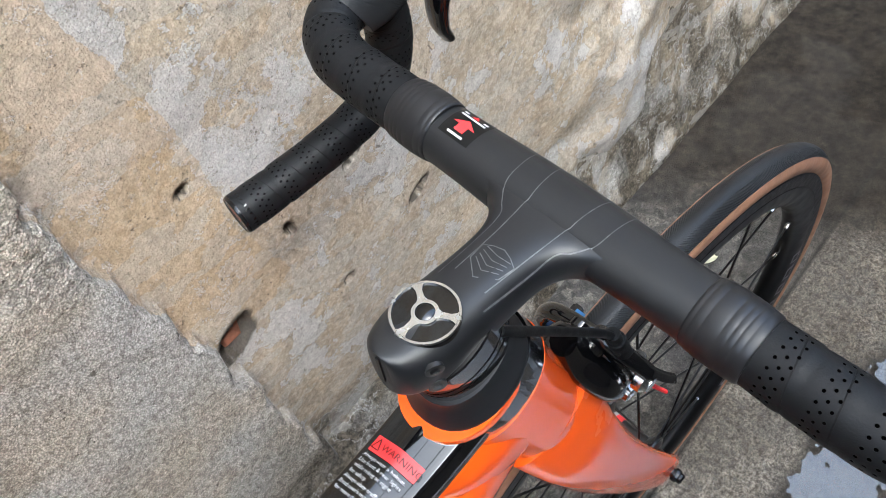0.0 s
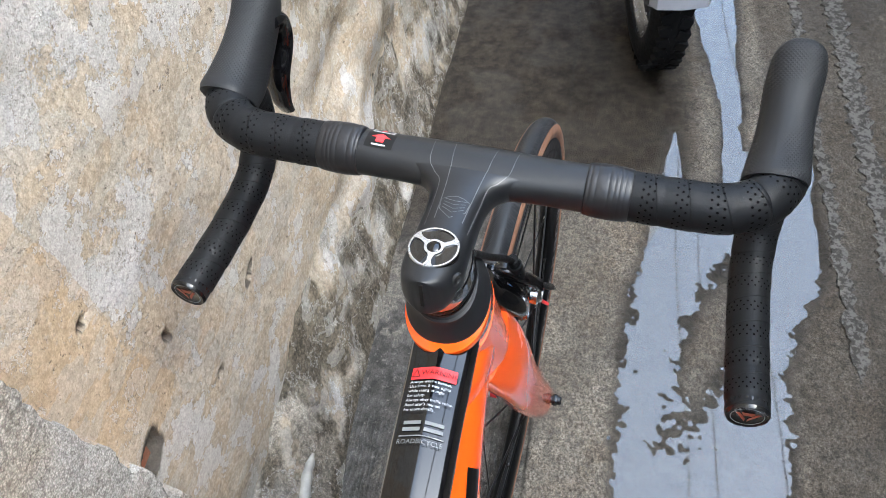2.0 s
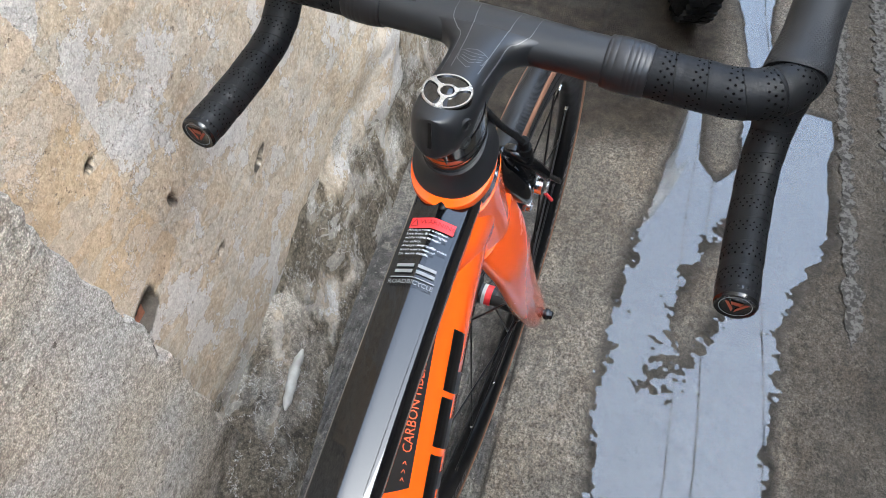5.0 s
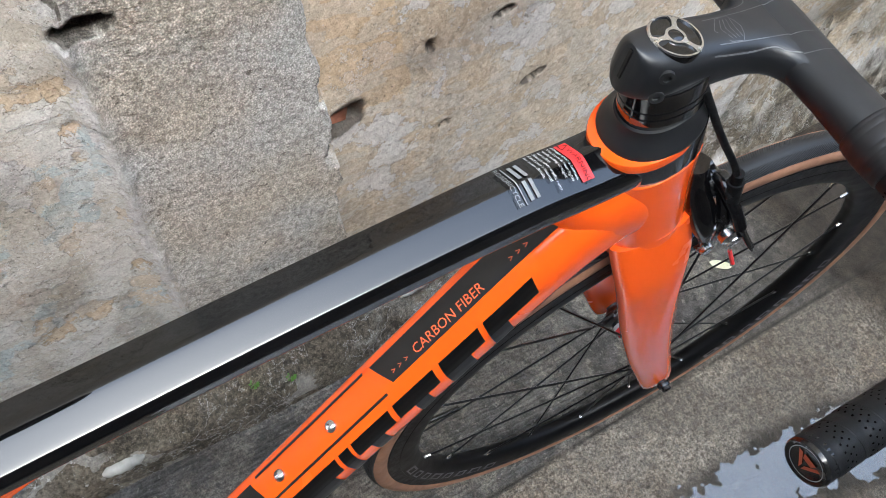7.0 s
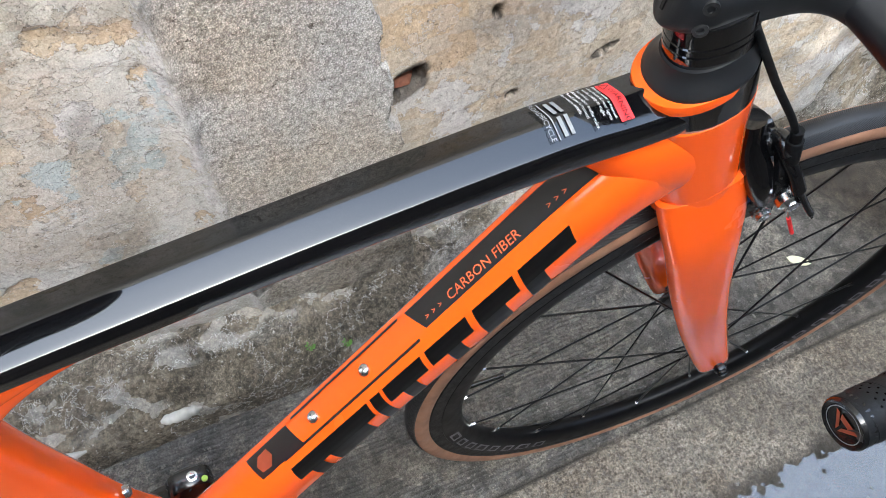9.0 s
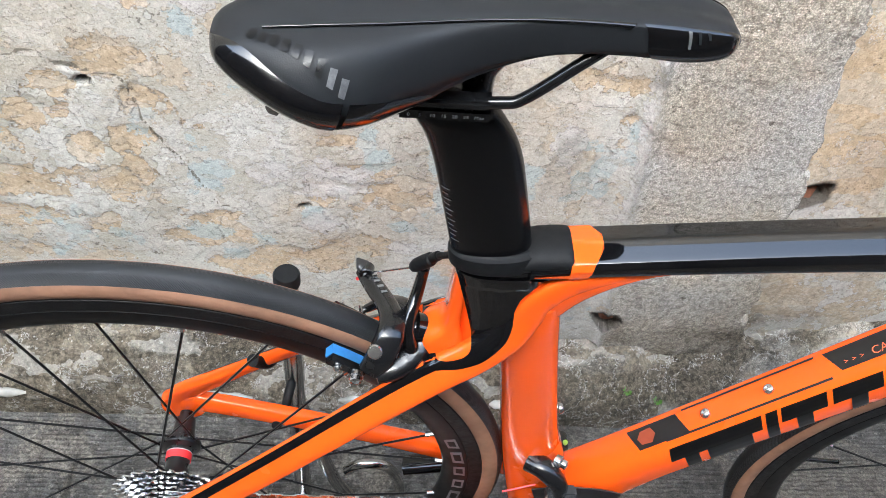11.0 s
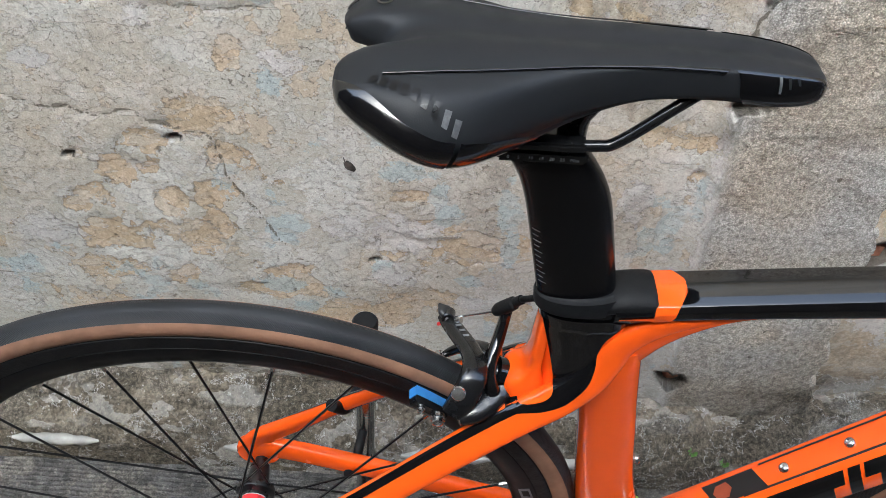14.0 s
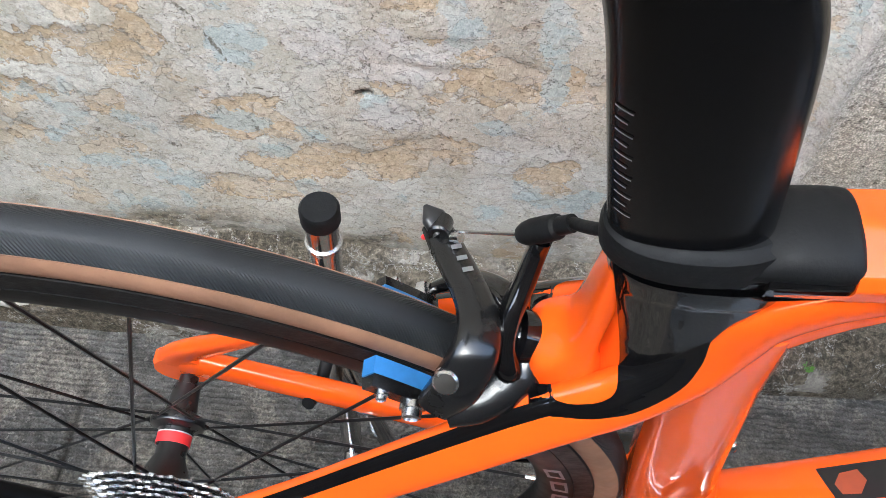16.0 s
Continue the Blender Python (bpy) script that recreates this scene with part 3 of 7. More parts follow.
CRACK_EDGE = [(0.512, 0.86), (0.506, 0.79), (0.497, 0.765), (0.503, 0.735), (0.512, 0.71), (0.511, 0.68)]
CRACK_LOW = [(-0.6, 0.34), (-0.45, 0.305), (-0.36, 0.31)]


TAN_BLOTS = [(-0.172, 0.745, 0.034, 0.018), (-0.045, 0.79, 0.018, 0.03), (-0.035, 0.762, 0.02, 0.016), (-0.039, 0.677, 0.013, 0.025), (-0.079, 0.592, 0.042, 0.026), (-0.058, 0.535, 0.022, 0.03), (-0.15, 0.556, 0.028, 0.018), (-0.133, 0.461, 0.02, 0.024), (-0.253, 0.446, 0.016, 0.014), (0.14, 0.574, 0.014, 0.014), (0.331, 0.789, 0.013, 0.026), (0.327, 0.755, 0.012, 0.022), (0.434, 0.611, 0.014, 0.014), (0.169, 0.49, 0.03, 0.012), (0.385, 0.775, 0.022, 0.026), (0.2, 0.44, 0.04, 0.014), (0.36, 0.5, 0.022, 0.03), (-0.3, 0.72, 0.01, 0.02), (0.087, 0.27, 0.04, 0.022), (0.05, 0.25, 0.05, 0.026), (-0.19, 0.51, 0.02, 0.03), (-0.11, 0.4, 0.03, 0.03), (0.47, 0.42, 0.012, 0.04), (0.2, 0.3, 0.05, 0.02), (-0.24, 0.33, 0.05, 0.02), (-0.03, 0.3, 0.05, 0.014), (0.0, 0.2, 0.08, 0.02)]
BLUE_BLOTS = [(0.003, 0.75, 0.016, 0.012), (0.002, 0.645, 0.014, 0.02), (0.122, 0.578, 0.012, 0.018), (0.16, 0.53, 0.03, 0.016), (0.21, 0.46, 0.016, 0.02), (0.4, 0.45, 0.02, 0.02), (0.02, 0.77, 0.012, 0.01), (0.288, 0.468, 0.016, 0.03), (0.297, 0.405, 0.013, 0.03), (0.25, 0.34, 0.02, 0.012), (0.197, 0.494, 0.012, 0.02), (-0.008, 0.316, 0.028, 0.016), (0.026, 0.27, 0.02, 0.014), (-0.176, 0.223, 0.026, 0.012), (-0.089, 0.2, 0.03, 0.016), (0.498, 0.431, 0.014, 0.02), (0.13, 0.36, 0.014, 0.02), (-0.45, 0.52, 0.02, 0.012), (-0.52, 0.4, 0.024, 0.014)]
PALE_BLOTS = [(0.021, 0.67, 0.02, 0.014), (-0.129, 0.722, 0.018, 0.014), (0.42, 0.79, 0.032, 0.024), (0.45, 0.74, 0.024, 0.02), (0.35, 0.72, 0.016, 0.03), (-0.25, 0.66, 0.02, 0.012), (0.44, 0.5, 0.02, 0.03), (0.252, 0.298, 0.022, 0.014), (0.151, 0.34, 0.03, 0.02), (0.15, 0.42, 0.05, 0.03), (0.08, 0.43, 0.03, 0.02), (-0.3, 0.4, 0.04, 0.02), (-0.4, 0.56, 0.04, 0.02)]


def blots(X, Z, rows):
    """A field that falls through one half at the rim of each blot."""
    best = np.zeros_like(X)
    for cx, cz, w, h in rows:
        best = np.maximum(best, 1.0 - 0.5 * np.sqrt(((X - cx) / w) ** 2 + ((Z - cz) / h) ** 2))
    return np.clip(best, 0, 1)


def wall_masks(X, Z):
    jag = 0.016 * (fbm(X * 22, Z * 22, 4, 31) - 0.5) * 2
    in_left = step01(X + 0.4 * jag - band_left(Z), -0.003, 0.003)
    in_right = step01(band_right(Z) + 1.3 * jag - X, -0.003, 0.003)
    band = in_left * in_right
    rear = 1 - in_left
    front = 1 - in_right
    low = step01(0.15 + 0.1 * (fbm(X * 9, Z * 9, 3, 77) - 0.5) - Z, -0.02, 0.05)
    peel_n = fbm(X * 13, Z * 15, 4, 3, 0.55)
    low_peel = 0.105 * step01(0.62 - Z, 0.0, 0.3)
    peel = np.maximum(np.clip(0.5 + 3.2 * (peel_n + low_peel - 0.76), 0, 1), blots(X, Z, TAN_BLOTS)) * rear
    blue = np.maximum(blots(X, Z, BLUE_BLOTS), np.clip(0.5 + 2.5 * (fbm(X * 17 + 3, Z * 14, 3, 12, 0.6) - 0.7), 0, 1) * step01(0.62 - Z, 0.0, 0.1)) * rear
    plaster = np.clip(front + 0.4 * rear * step01(fbm(X * 5, Z * 5, 3, 15), 0.5, 0.62), 0, 1)
    ochre = front * step01(0.13 + 0.06 * (fbm(X * 10, Z * 10, 3, 41) - 0.5) - (X - band_right(Z)), 0.0, 0.02) * step01(Z, 0.42, 0.44)
    pale = np.maximum(front * np.clip(0.5 + 2.6 * (fbm(X * 9 + 7, Z * 8, 3, 51, 0.6) - 0.632 + 0.15 * step01(Z, 0.58, 0.75)), 0, 1) * step01(Z, 0.42, 0.55) * step01(1.15 - X, 0, 0.15), rear * blots(X, Z, PALE_BLOTS))
    lump_white = 0.62 * step01(fbm(X * 5, Z * 5, 4, 61), 0.5, 0.6) * step01(X, 1.3, 1.42) * step01(0.36 - Z, 0, 0.12) * step01(Z, 0.03, 0.1) * step01(2.1 - X, 0, 0.2)
    crack = np.clip(1 - np.minimum(np.minimum(line_gap(X, Z, CRACK, 0.012), line_gap(X, Z, CRACK_LOW, 0.012)), np.minimum(line_gap(X, Z, CRACK_HIGH, 0.01) + 0.0006, line_gap(X, Z, CRACK_EDGE, 0.012) - 0.001)) / 0.0065, 0, 1)
    hair = step01(0.012 - np.abs(fbm(X * 7, Z * 7, 4, 91) - 0.5), 0, 0.008) * rear * 0.15
    return dict(band=band, rear=rear, front=front, low=low, peel=peel, blue=blue, plaster=plaster, ochre=ochre, pale=pale, lump_white=lump_white, crack=crack, hair=hair)


def hole(X, Z, cx, cz, w, h, tilt=0.0, ragged=0.25):
    c, s_ = math.cos(tilt), math.sin(tilt)
    u, v = (X - cx) * c + (Z - cz) * s_, -(X - cx) * s_ + (Z - cz) * c
    r = np.sqrt((u / w) ** 2 + (v / h) ** 2) + ragged * (fbm(X * 60, Z * 60, 3, 71) - 0.5) * 2
    return step01(1.0 - r, 0.0, 0.14)


HOLES = [(0.531, 0.664, 0.024, 0.009, 0.05, 0.03), (0.790, 0.425, 0.030, 0.019, 0.5, 0.04), (1.078, 0.392, 0.022, 0.006, 0.3, 0.02),
         (0.818, 0.634, 0.008, 0.006, 0.2, 0.012), (-0.113, 0.562, 0.009, 0.005, 0.0, 0.012), (-0.24, 0.53, 0.007, 0.004, 0.3, 0.004),
         (0.945, 0.36, 0.008, 0.006, 0.0, 0.008), (0.578, 0.158, 0.024, 0.017, -0.5, 0.028), (0.12, 0.375, 0.008, 0.004, 0.2, 0.004), (1.0, 0.52, 0.014, 0.004, 0.4, 0.006), (0.9, 0.5, 0.006, 0.01, 0.4, 0.006)]


def holes_in(X, Z):
    """How strongly the shade inside each hole is painted."""
    out = np.zeros_like(X)
    for cx, cz, w, h, tilt, depth in HOLES:
        near = (np.abs(X - cx) < 0.06) & (np.abs(Z - cz) < 0.05)
        if near.any():
            out[near] = np.maximum(out[near], 0.92 * hole(X[near], Z[near], cx, cz, w * 1.2, h * 1.35, tilt))
    return out


def wall_place(X, Z):
    k = wall_masks(X, Z)
    Y = 0.345 * k["rear"] + 0.333 * k["band"] + 0.362 * k["front"]
    Y = Y + 0.014 * (fbm(X * 3.2, Z * 3.2, 3, 8) - 0.5)
    Y -= k["rear"] * (0.0014 * (1 - step01(k["peel"], 0.4, 0.6)) + 0.0016 * (fbm(X * 30, Z * 30, 4, 5) - 0.5))
    Y -= k["band"] * (0.005 * (fbm(X * 22, Z * 22, 5, 6, 0.6) - 0.5) + 0.002 * (value_noise(X * 240, Z * 240, 14) - 0.5))
    Y -= k["front"] * (0.005 * (fbm(X * 18, Z * 18, 5, 9, 0.5) - 0.5) + 0.0012 * (fbm(X * 90, Z * 90, 3, 19) - 0.5))
    far = step01(X, 1.25, 1.5)
    Y -= far * (0.11 * (fbm(X * 3.4, Z * 4.2, 4, 44) - 0.42) * step01(0.75 - Z, 0, 0.5))
    # a raised mortar lip along the edge of the rough strip
    lip = np.exp(-((X - band_left(Z) + 0.004) / 0.011) ** 2) * (Z > 0.1)
    Y -= 0.010 * lip * (0.6 + 0.8 * fbm(X * 30, Z * 12, 3, 63))
    Y += 0.002 * k["crack"] ** 2 + 0.0003 * k["hair"]
    for cx, cz, w, h, tilt, depth in HOLES:
        near = (np.abs(X - cx) < 0.06) & (np.abs(Z - cz) < 0.05)
        if near.any():
            Y[near] += (0.006 + 1.0 * depth) * hole(X[near], Z[near], cx, cz, w, h, tilt)
    return X, Y, Z


def wall_attributes(X, Z):
    k = wall_masks(X, Z)
    lip = np.exp(-((X - band_left(Z) + 0.002) / 0.012) ** 2) * (Z > 0.1)
    moss = k["low"] * (0.3 + 0.6 * step01(fbm(X * 12, Z * 12, 4, 81), 0.42, 0.6)) * step01(0.26 - Z, 0, 0.12)
    moss = np.maximum(moss, step01(X, 1.3, 1.6) * step01(fbm(X * 6, Z * 6, 4, 83), 0.5, 0.66) * 0.55 * (1 - k["lump_white"]))
    stain = step01(fbm(X * 16, Z * 5, 5, 87, 0.6), 0.56, 0.68) * 0.5 * step01(Z, 0.3, 0.5) * np.exp(-((X - 0.36) / 0.16) ** 2)
    drip = step01(fbm(X * 20, Z * 6, 5, 89, 0.6), 0.44, 0.6) * 0.6 * step01(0.42 - Z, 0, 0.12) * np.exp(-((X - 0.46) / 0.07) ** 2)
    stain = np.maximum(stain, drip)
    return dict(plaster=k["plaster"], tan=k["peel"], rough_band=k["band"] * (1 - 0.75 * lip), blue=k["blue"], white=np.maximum(np.maximum(k["pale"], k["lump_white"]), 0.62 * lip * (1 - k["front"])),
                ochre=k["ochre"], moss=np.maximum(moss, stain), crack=k["crack"], hole_shade=holes_in(X, Z))


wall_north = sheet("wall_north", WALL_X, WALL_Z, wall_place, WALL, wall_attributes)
tagged(wall_north, "old plaster wall with peeling limewash, bare rubble and a rough mortar strip", "wall", kind="structure")
bm = bmesh.new()
box(bm, (2.0, 0.62, 4.0), (17.0, 0.3, 8.2))
part("wall_core", bm, FAR_WALL, wall_north, smooth=False)

for bx, by, bz in ((0.790, 0.374, 0.420), (0.583, 0.350, 0.150)):
    bm = bmesh.new()
    ring = [Vector((bx + x, by + y, bz + z)) for x, y, z in ((-0.012, 0.0, -0.010), (0.012, 0.002, -0.012), (0.016, 0.006, 0.006), (0.002, 0.0, 0.012), (-0.014, 0.002, 0.005))]
    skin(bm, [[p + Vector((0, 0.03, 0)) for p in ring], ring, [p + (Vector((bx, by, bz)) - p) * 0.2 + Vector((0.001, -0.003, 0.001)) for p in ring]])
    tagged(done(bm, "brick_chunk", BRICK, smooth=False, bevel=0.0015), "broken red brick showing inside a hole in the plaster", "brick", "broken bricks in the wall")

# the low mortar skirting along the foot of the wall
SK_X = np.concatenate([np.array([-14.0, -4.0, -1.2]), np.arange(-0.75, 2.6, 0.006), np.array([2.8, 3.5, 6.0, 20.0])])
SK_V = np.linspace(0, 1, 26)


def skirt_place(X, V):
    edge = np.interp(X, (0.6, 0.83, 1.06, 1.5), (0.235, 0.245, 0.275, 0.287)) + 0.012 * (fbm(X * 6, X * 0 + 1, 3, 101) - 0.5)
    height = 0.105 + 0.05 * (fbm(X * 5, X * 0 + 4, 3, 103) - 0.5) + np.interp(X, (0.7, 0.85, 0.987, 1.1, 1.225, 1.354, 1.6), (0.0, 0.015, 0.06, 0.1, 0.145, 0.19, 0.205))
    Y = edge + (0.372 - edge) * V
    Z = height * V ** (0.38 + 0.85 * step01(X, 0.72, 1.0)) - 0.012 * (V < 0.02)
    lump = fbm(X * 16, V * 3.2, 5, 105, 0.58) - 0.5
    Z = Z + 0.032 * lump * np.sin(np.clip(V, 0, 1) * 3.14) + 0.01 * (fbm(X * 55, V * 9, 3, 107) - 0.5)
    Y = Y - 0.02 * lump * (V > 0.05)
    return X, Y, Z


def skirt_attributes(X, V):
    n = fbm(X * 14, V * 3.5, 5, 111, 0.6)
    return dict(plaster=np.ones_like(X), tan=step01(n, 0.55, 0.66) * 0.45, rough_band=step01(fbm(X * 9, V * 3, 4, 113), 0.48, 0.56), blue=np.zeros_like(X),
                white=np.clip(0.5 + 3.0 * (fbm(X * 18, V * 5, 4, 117) - 0.66), 0, 1), ochre=np.zeros_like(X), moss=np.clip(np.interp(X, (0.6, 0.85), (0.82, 0.64)) + step01(0.62 - n, 0.02, 0.16) * 0.45 + step01(0.16 - V, 0, 0.14) - 0.75 * step01(fbm(X * 11, V * 2.5, 4, 119), 0.54, 0.6) * step01(X, 0.9, 1.05), 0, 0.97), crack=step01(0.03 - np.abs(V - 0.02), 0, 0.02))


skirting = sheet("mortar_skirting", SK_X, SK_V, skirt_place, WALL, skirt_attributes)
tagged(skirting, "lumpy mossy mortar skirting at the foot of the wall", "skirting", kind="structure")

# white pipe half buried in the skirting
bm = bmesh.new()
shown = [(-0.42, -0.29), (-0.1, 0.04), (0.17, 0.31), (0.405, 0.46), (0.88, 0.985)]


buried_pipe = tagged(new("buried_pipe"), "dirty white plastic pipe half buried in the mortar", "pipe")
bm.free()
for x0, x1 in shown:
    bm = bmesh.new()
    run = np.linspace(x0, x1, 40)
    pipe(bm, [(x, 0.245 + 0.062 * max(0.0, min(1.0, (x - 0.6) / 0.35)), 0.045 + 0.022 * max(0.0, min(1.0, (x - 0.6) / 0.4))) for x in run], lambda t: 0.0098 * min(1.0, 0.25 + 4 * t, 4.25 - 4 * t) * (0.85 + 0.15 * math.sin(t * 19) * math.sin(t * 7)), 12)
    part("pipe_length", bm, PVC, buried_pipe)

# ---- ground ----
GX = np.concatenate([np.array([-80.0, -30.0, -12.0, -5.0, -2.5, -1.5]), np.arange(-0.9, 0.7, 0.0075), np.arange(0.7, 1.6, 0.003), np.arange(1.6, 2.6, 0.005), np.array([2.7, 3.0, 3.6, 5.0, 9.0, 20.0, 80.0])])
GY = np.concatenate([np.array([-80.0, -30.0, -10.0, -4.0, -2.0, -1.4]), np.arange(-1.0, -0.6, 0.0065), np.arange(-0.6, -0.12, 0.003), np.arange(-0.12, 0.30, 0.0065), np.array([0.34, 0.4, 0.8, 3.0, 12.0, 80.0])])
POOL = [(0.5, -0.185), (0.93, -0.178), (1.08, -0.160), (1.27, -0.168), (1.48, -0.197), (1.73, -0.236), (1.89, -0.265), (1.76, -0.275), (1.66, -0.286), (1.605, -0.318), (1.66, -0.352), (1.76, -0.362), (2.0, -0.368), (2.22, -0.338), (2.4, -0.311), (2.9, -0.27), (2.9, -0.43), (2.46, -0.422), (1.84, -0.404), (1.87, -0.45), (1.86, -0.552), (1.73, -0.535), (1.518, -0.531), (1.396, -0.485), (1.264, -0.446), (1.13, -0.44), (0.5, -0.43)]


def pool(X, Y):
    """How far inside the puddle's rim; a rough shoal rises within it."""
    inside = np.zeros(X.shape, dtype=bool)
    for (ax, ay), (bx, by) in zip(POOL, POOL[1:] + POOL[:1]):
        if ay != by:
            inside ^= ((ay > Y) != (by > Y)) & (X < (bx - ax) * (Y - ay) / (by - ay) + ax)
    gap = line_gap(X, Y, POOL + POOL[:1]) * np.where(inside, 1, -1)
    u, v = (X - 1.33) * 0.96 - (Y + 0.318) * 0.27, (X - 1.33) * 0.27 + (Y + 0.318) * 0.96
    shoal = 0.045 * (np.sqrt((u / 0.2) ** 2 + (v / 0.045) ** 2) - 1.0)
    return np.minimum(gap, shoal) + 0.022 * (fbm(X * 9, Y * 9, 4, 201) - 0.5)


def ground_masks(X, Y):
    seam_y = -0.022 + 0.006 * (fbm(X * 8, X * 0, 3, 221) - 0.5)
    slab = step01(Y - seam_y, -0.003, 0.003)
    seam = step01(0.0035 - np.abs(Y - seam_y), 0, 0.003) * step01(X, 0.3, 0.5)
    cross = step01(0.003 - np.abs(X + 0.21 + 0.008 * (fbm(Y * 9, Y * 0, 3, 223) - 0.5)), 0, 0.0025) * slab
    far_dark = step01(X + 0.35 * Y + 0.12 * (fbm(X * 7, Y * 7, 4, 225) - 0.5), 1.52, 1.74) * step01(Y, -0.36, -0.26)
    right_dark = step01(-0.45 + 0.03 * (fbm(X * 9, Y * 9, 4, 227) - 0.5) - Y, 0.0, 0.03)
    edge = step01(pool(X, Y), -0.03, 0.005)
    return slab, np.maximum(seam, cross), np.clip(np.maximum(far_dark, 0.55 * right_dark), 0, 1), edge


def ground_place(X, Y):
    slab, seam, dark, edge = ground_masks(X, Y)
    near = (X > -0.95) & (X < 2.65) & (Y > -1.05) & (Y < 0.32)
    Z = (0.0062 * (fbm(X * 30, Y * 30, 5, 231, 0.62) - 0.5) + 0.003 * (value_noise(X * 120, Y * 120, 232) - 0.5)) * (1 - slab) * (1 - 0.8 * dark)
    rib = np.sin(X * 2 * math.pi / 0.0225 + 1.5 * fbm(X * 20, Y * 20, 2, 233)) * np.sin(Y * 2 * math.pi / 0.020 + 1.5 * fbm(X * 20, Y * 20, 2, 235))
    Z += slab * (0.0011 * rib * step01(Y, 0.0, 0.03) * step01(X, 0.25, 0.4) * step01(1.25 - X, 0, 0.25) + 0.002 * (fbm(X * 25, Y * 25, 4, 237) - 0.5) - 0.002)
    soft_rim = 0.012 + 0.043 * step01(1.6 - X, 0.0, 0.25)
    Z -= 0.004 * seam + 0.0088 * step01(pool(X, Y) / soft_rim, -1.0, 0.9)
    return X, Y, np.where(near, Z, -0.004)


def ground_attributes(X, Y):
    slab, seam, dark, edge = ground_masks(X, Y)
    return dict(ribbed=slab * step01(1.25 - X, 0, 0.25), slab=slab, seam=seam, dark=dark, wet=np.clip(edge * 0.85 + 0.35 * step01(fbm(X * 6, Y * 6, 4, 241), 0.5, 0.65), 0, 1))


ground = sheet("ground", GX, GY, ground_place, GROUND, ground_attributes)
tagged(ground, "rough wet concrete lane with a ribbed slab beside the wall", "ground", kind="structure")

bm = bmesh.new()
vs = vadd(bm, [(0.3, -0.62, -0.0052), (2.95, -0.62, -0.0052), (2.95, -0.15, -0.0052), (0.3, -0.15, -0.0052)])
bm.faces.new(vs)
puddle = tagged(done(bm, "puddle", WATER, smooth=False), "shallow rain puddle mirroring the grey sky", "puddle", kind="structure")

for y0, x0, w in ((-0.565, 1.27, 0.042), (-0.66, 1.42, 0.07)):
    bm = bmesh.new()
    xs = np.arange(x0, 3.4, 0.006)
    rings = []
    for x in xs:
        e = min(1.0, (x - x0) / 0.05 + 0.15)
        j = 0.008 * noise.noise(Vector((x * 14, y0, 0.0))) + 0.008 * noise.noise(Vector((x * 110, y0, 2.0)))
        e *= 0.75 + 0.5 * noise.noise(Vector((x * 60, y0, 5.0)))
        rings.append([(x, y0 - w / 2 * e + j, -0.01), (x, y0 - w / 2 * e + j + 0.003, 0.004 * e), (x, y0 + w / 2 * e + j * 0.3 - 0.004, 0.006 * e), (x, y0 + w / 2 * e + j, -0.01)])
    skin(bm, rings)
    tagged(done(bm, "kerb_strip", KERB), "narrow worn pale concrete ridge in the wet lane", "kerb", "ridges in the lane", "structure")

# unseen far side and ends of the lane, added dark to cut low sky and reflections
for nm, c_, s_ in (("wall_south", (2.0, -2.3, 2.0), (17.0, 0.3, 4.2)), ("wall_east", (10.2, -1.0, 2.2), (0.3, 3.3, 4.6)), ("wall_west", (-6.2, -1.0, 2.2), (0.3, 3.3, 4.6))):
    bm = bmesh.new()
    box(bm, c_, s_)
    tagged(done(bm, nm, SHADE_WALL, smooth=False), "unseen dark rendered wall added to close the lane and dim its reflections", "wall", kind="structure")

# ---- the bicycle ----
bike = tagged(new("bicycle"), "orange and black carbon road bicycle propped on a rear stand", "bicycle")
REAR_AXLE = Vector((0.016, 0, 0.340))
AX = Vector((0.309, 0, -0.951)).normalized()
HEAD = Vector((0.765, 0, 0.85))
FWD = Vector((0.951, 0, 0.309)).normalized()
LEFT = Vector((0, 1, 0))
STEER = Matrix.Translation(HEAD) @ Matrix.Rotation(radians(-5.5), 4, -AX) @ Matrix.Translation(-HEAD)
BAR_TURN = Matrix.Translation((0, 0.0012, 0)) @ Matrix.Translation(HEAD) @ Matrix.Rotation(radians(-6.2), 4, -AX) @ Matrix.Translation(-HEAD)


def along(s, f=0.0, y=0.0):
    """A point of the steering assembly: s down the steering axis, f ahead of it."""
    return HEAD + AX * s + FWD * f + LEFT * y


def loft(name, rows, material, parent=bike, label="", n=28, power=2.4, m=None, caps=True, lean=0.0):
    """rows of (x, z, half depth, half width, tilt degrees of the depth axis from vertical, y)."""
    bm = bmesh.new()
    rings = []
    for x, z, a, b, tilt, y in rows:
        c, s_ = math.cos(radians(tilt)), math.sin(radians(tilt))
        cl, sl = math.cos(radians(lean)), math.sin(radians(lean))
        rings.append(oval((x, y, z), (s_ * cl, -sl, c * cl), (s_ * sl, cl, c * sl), a, b, n, power))
    skin(bm, rings, caps)
    return part(name, bm, material, parent, label, m)


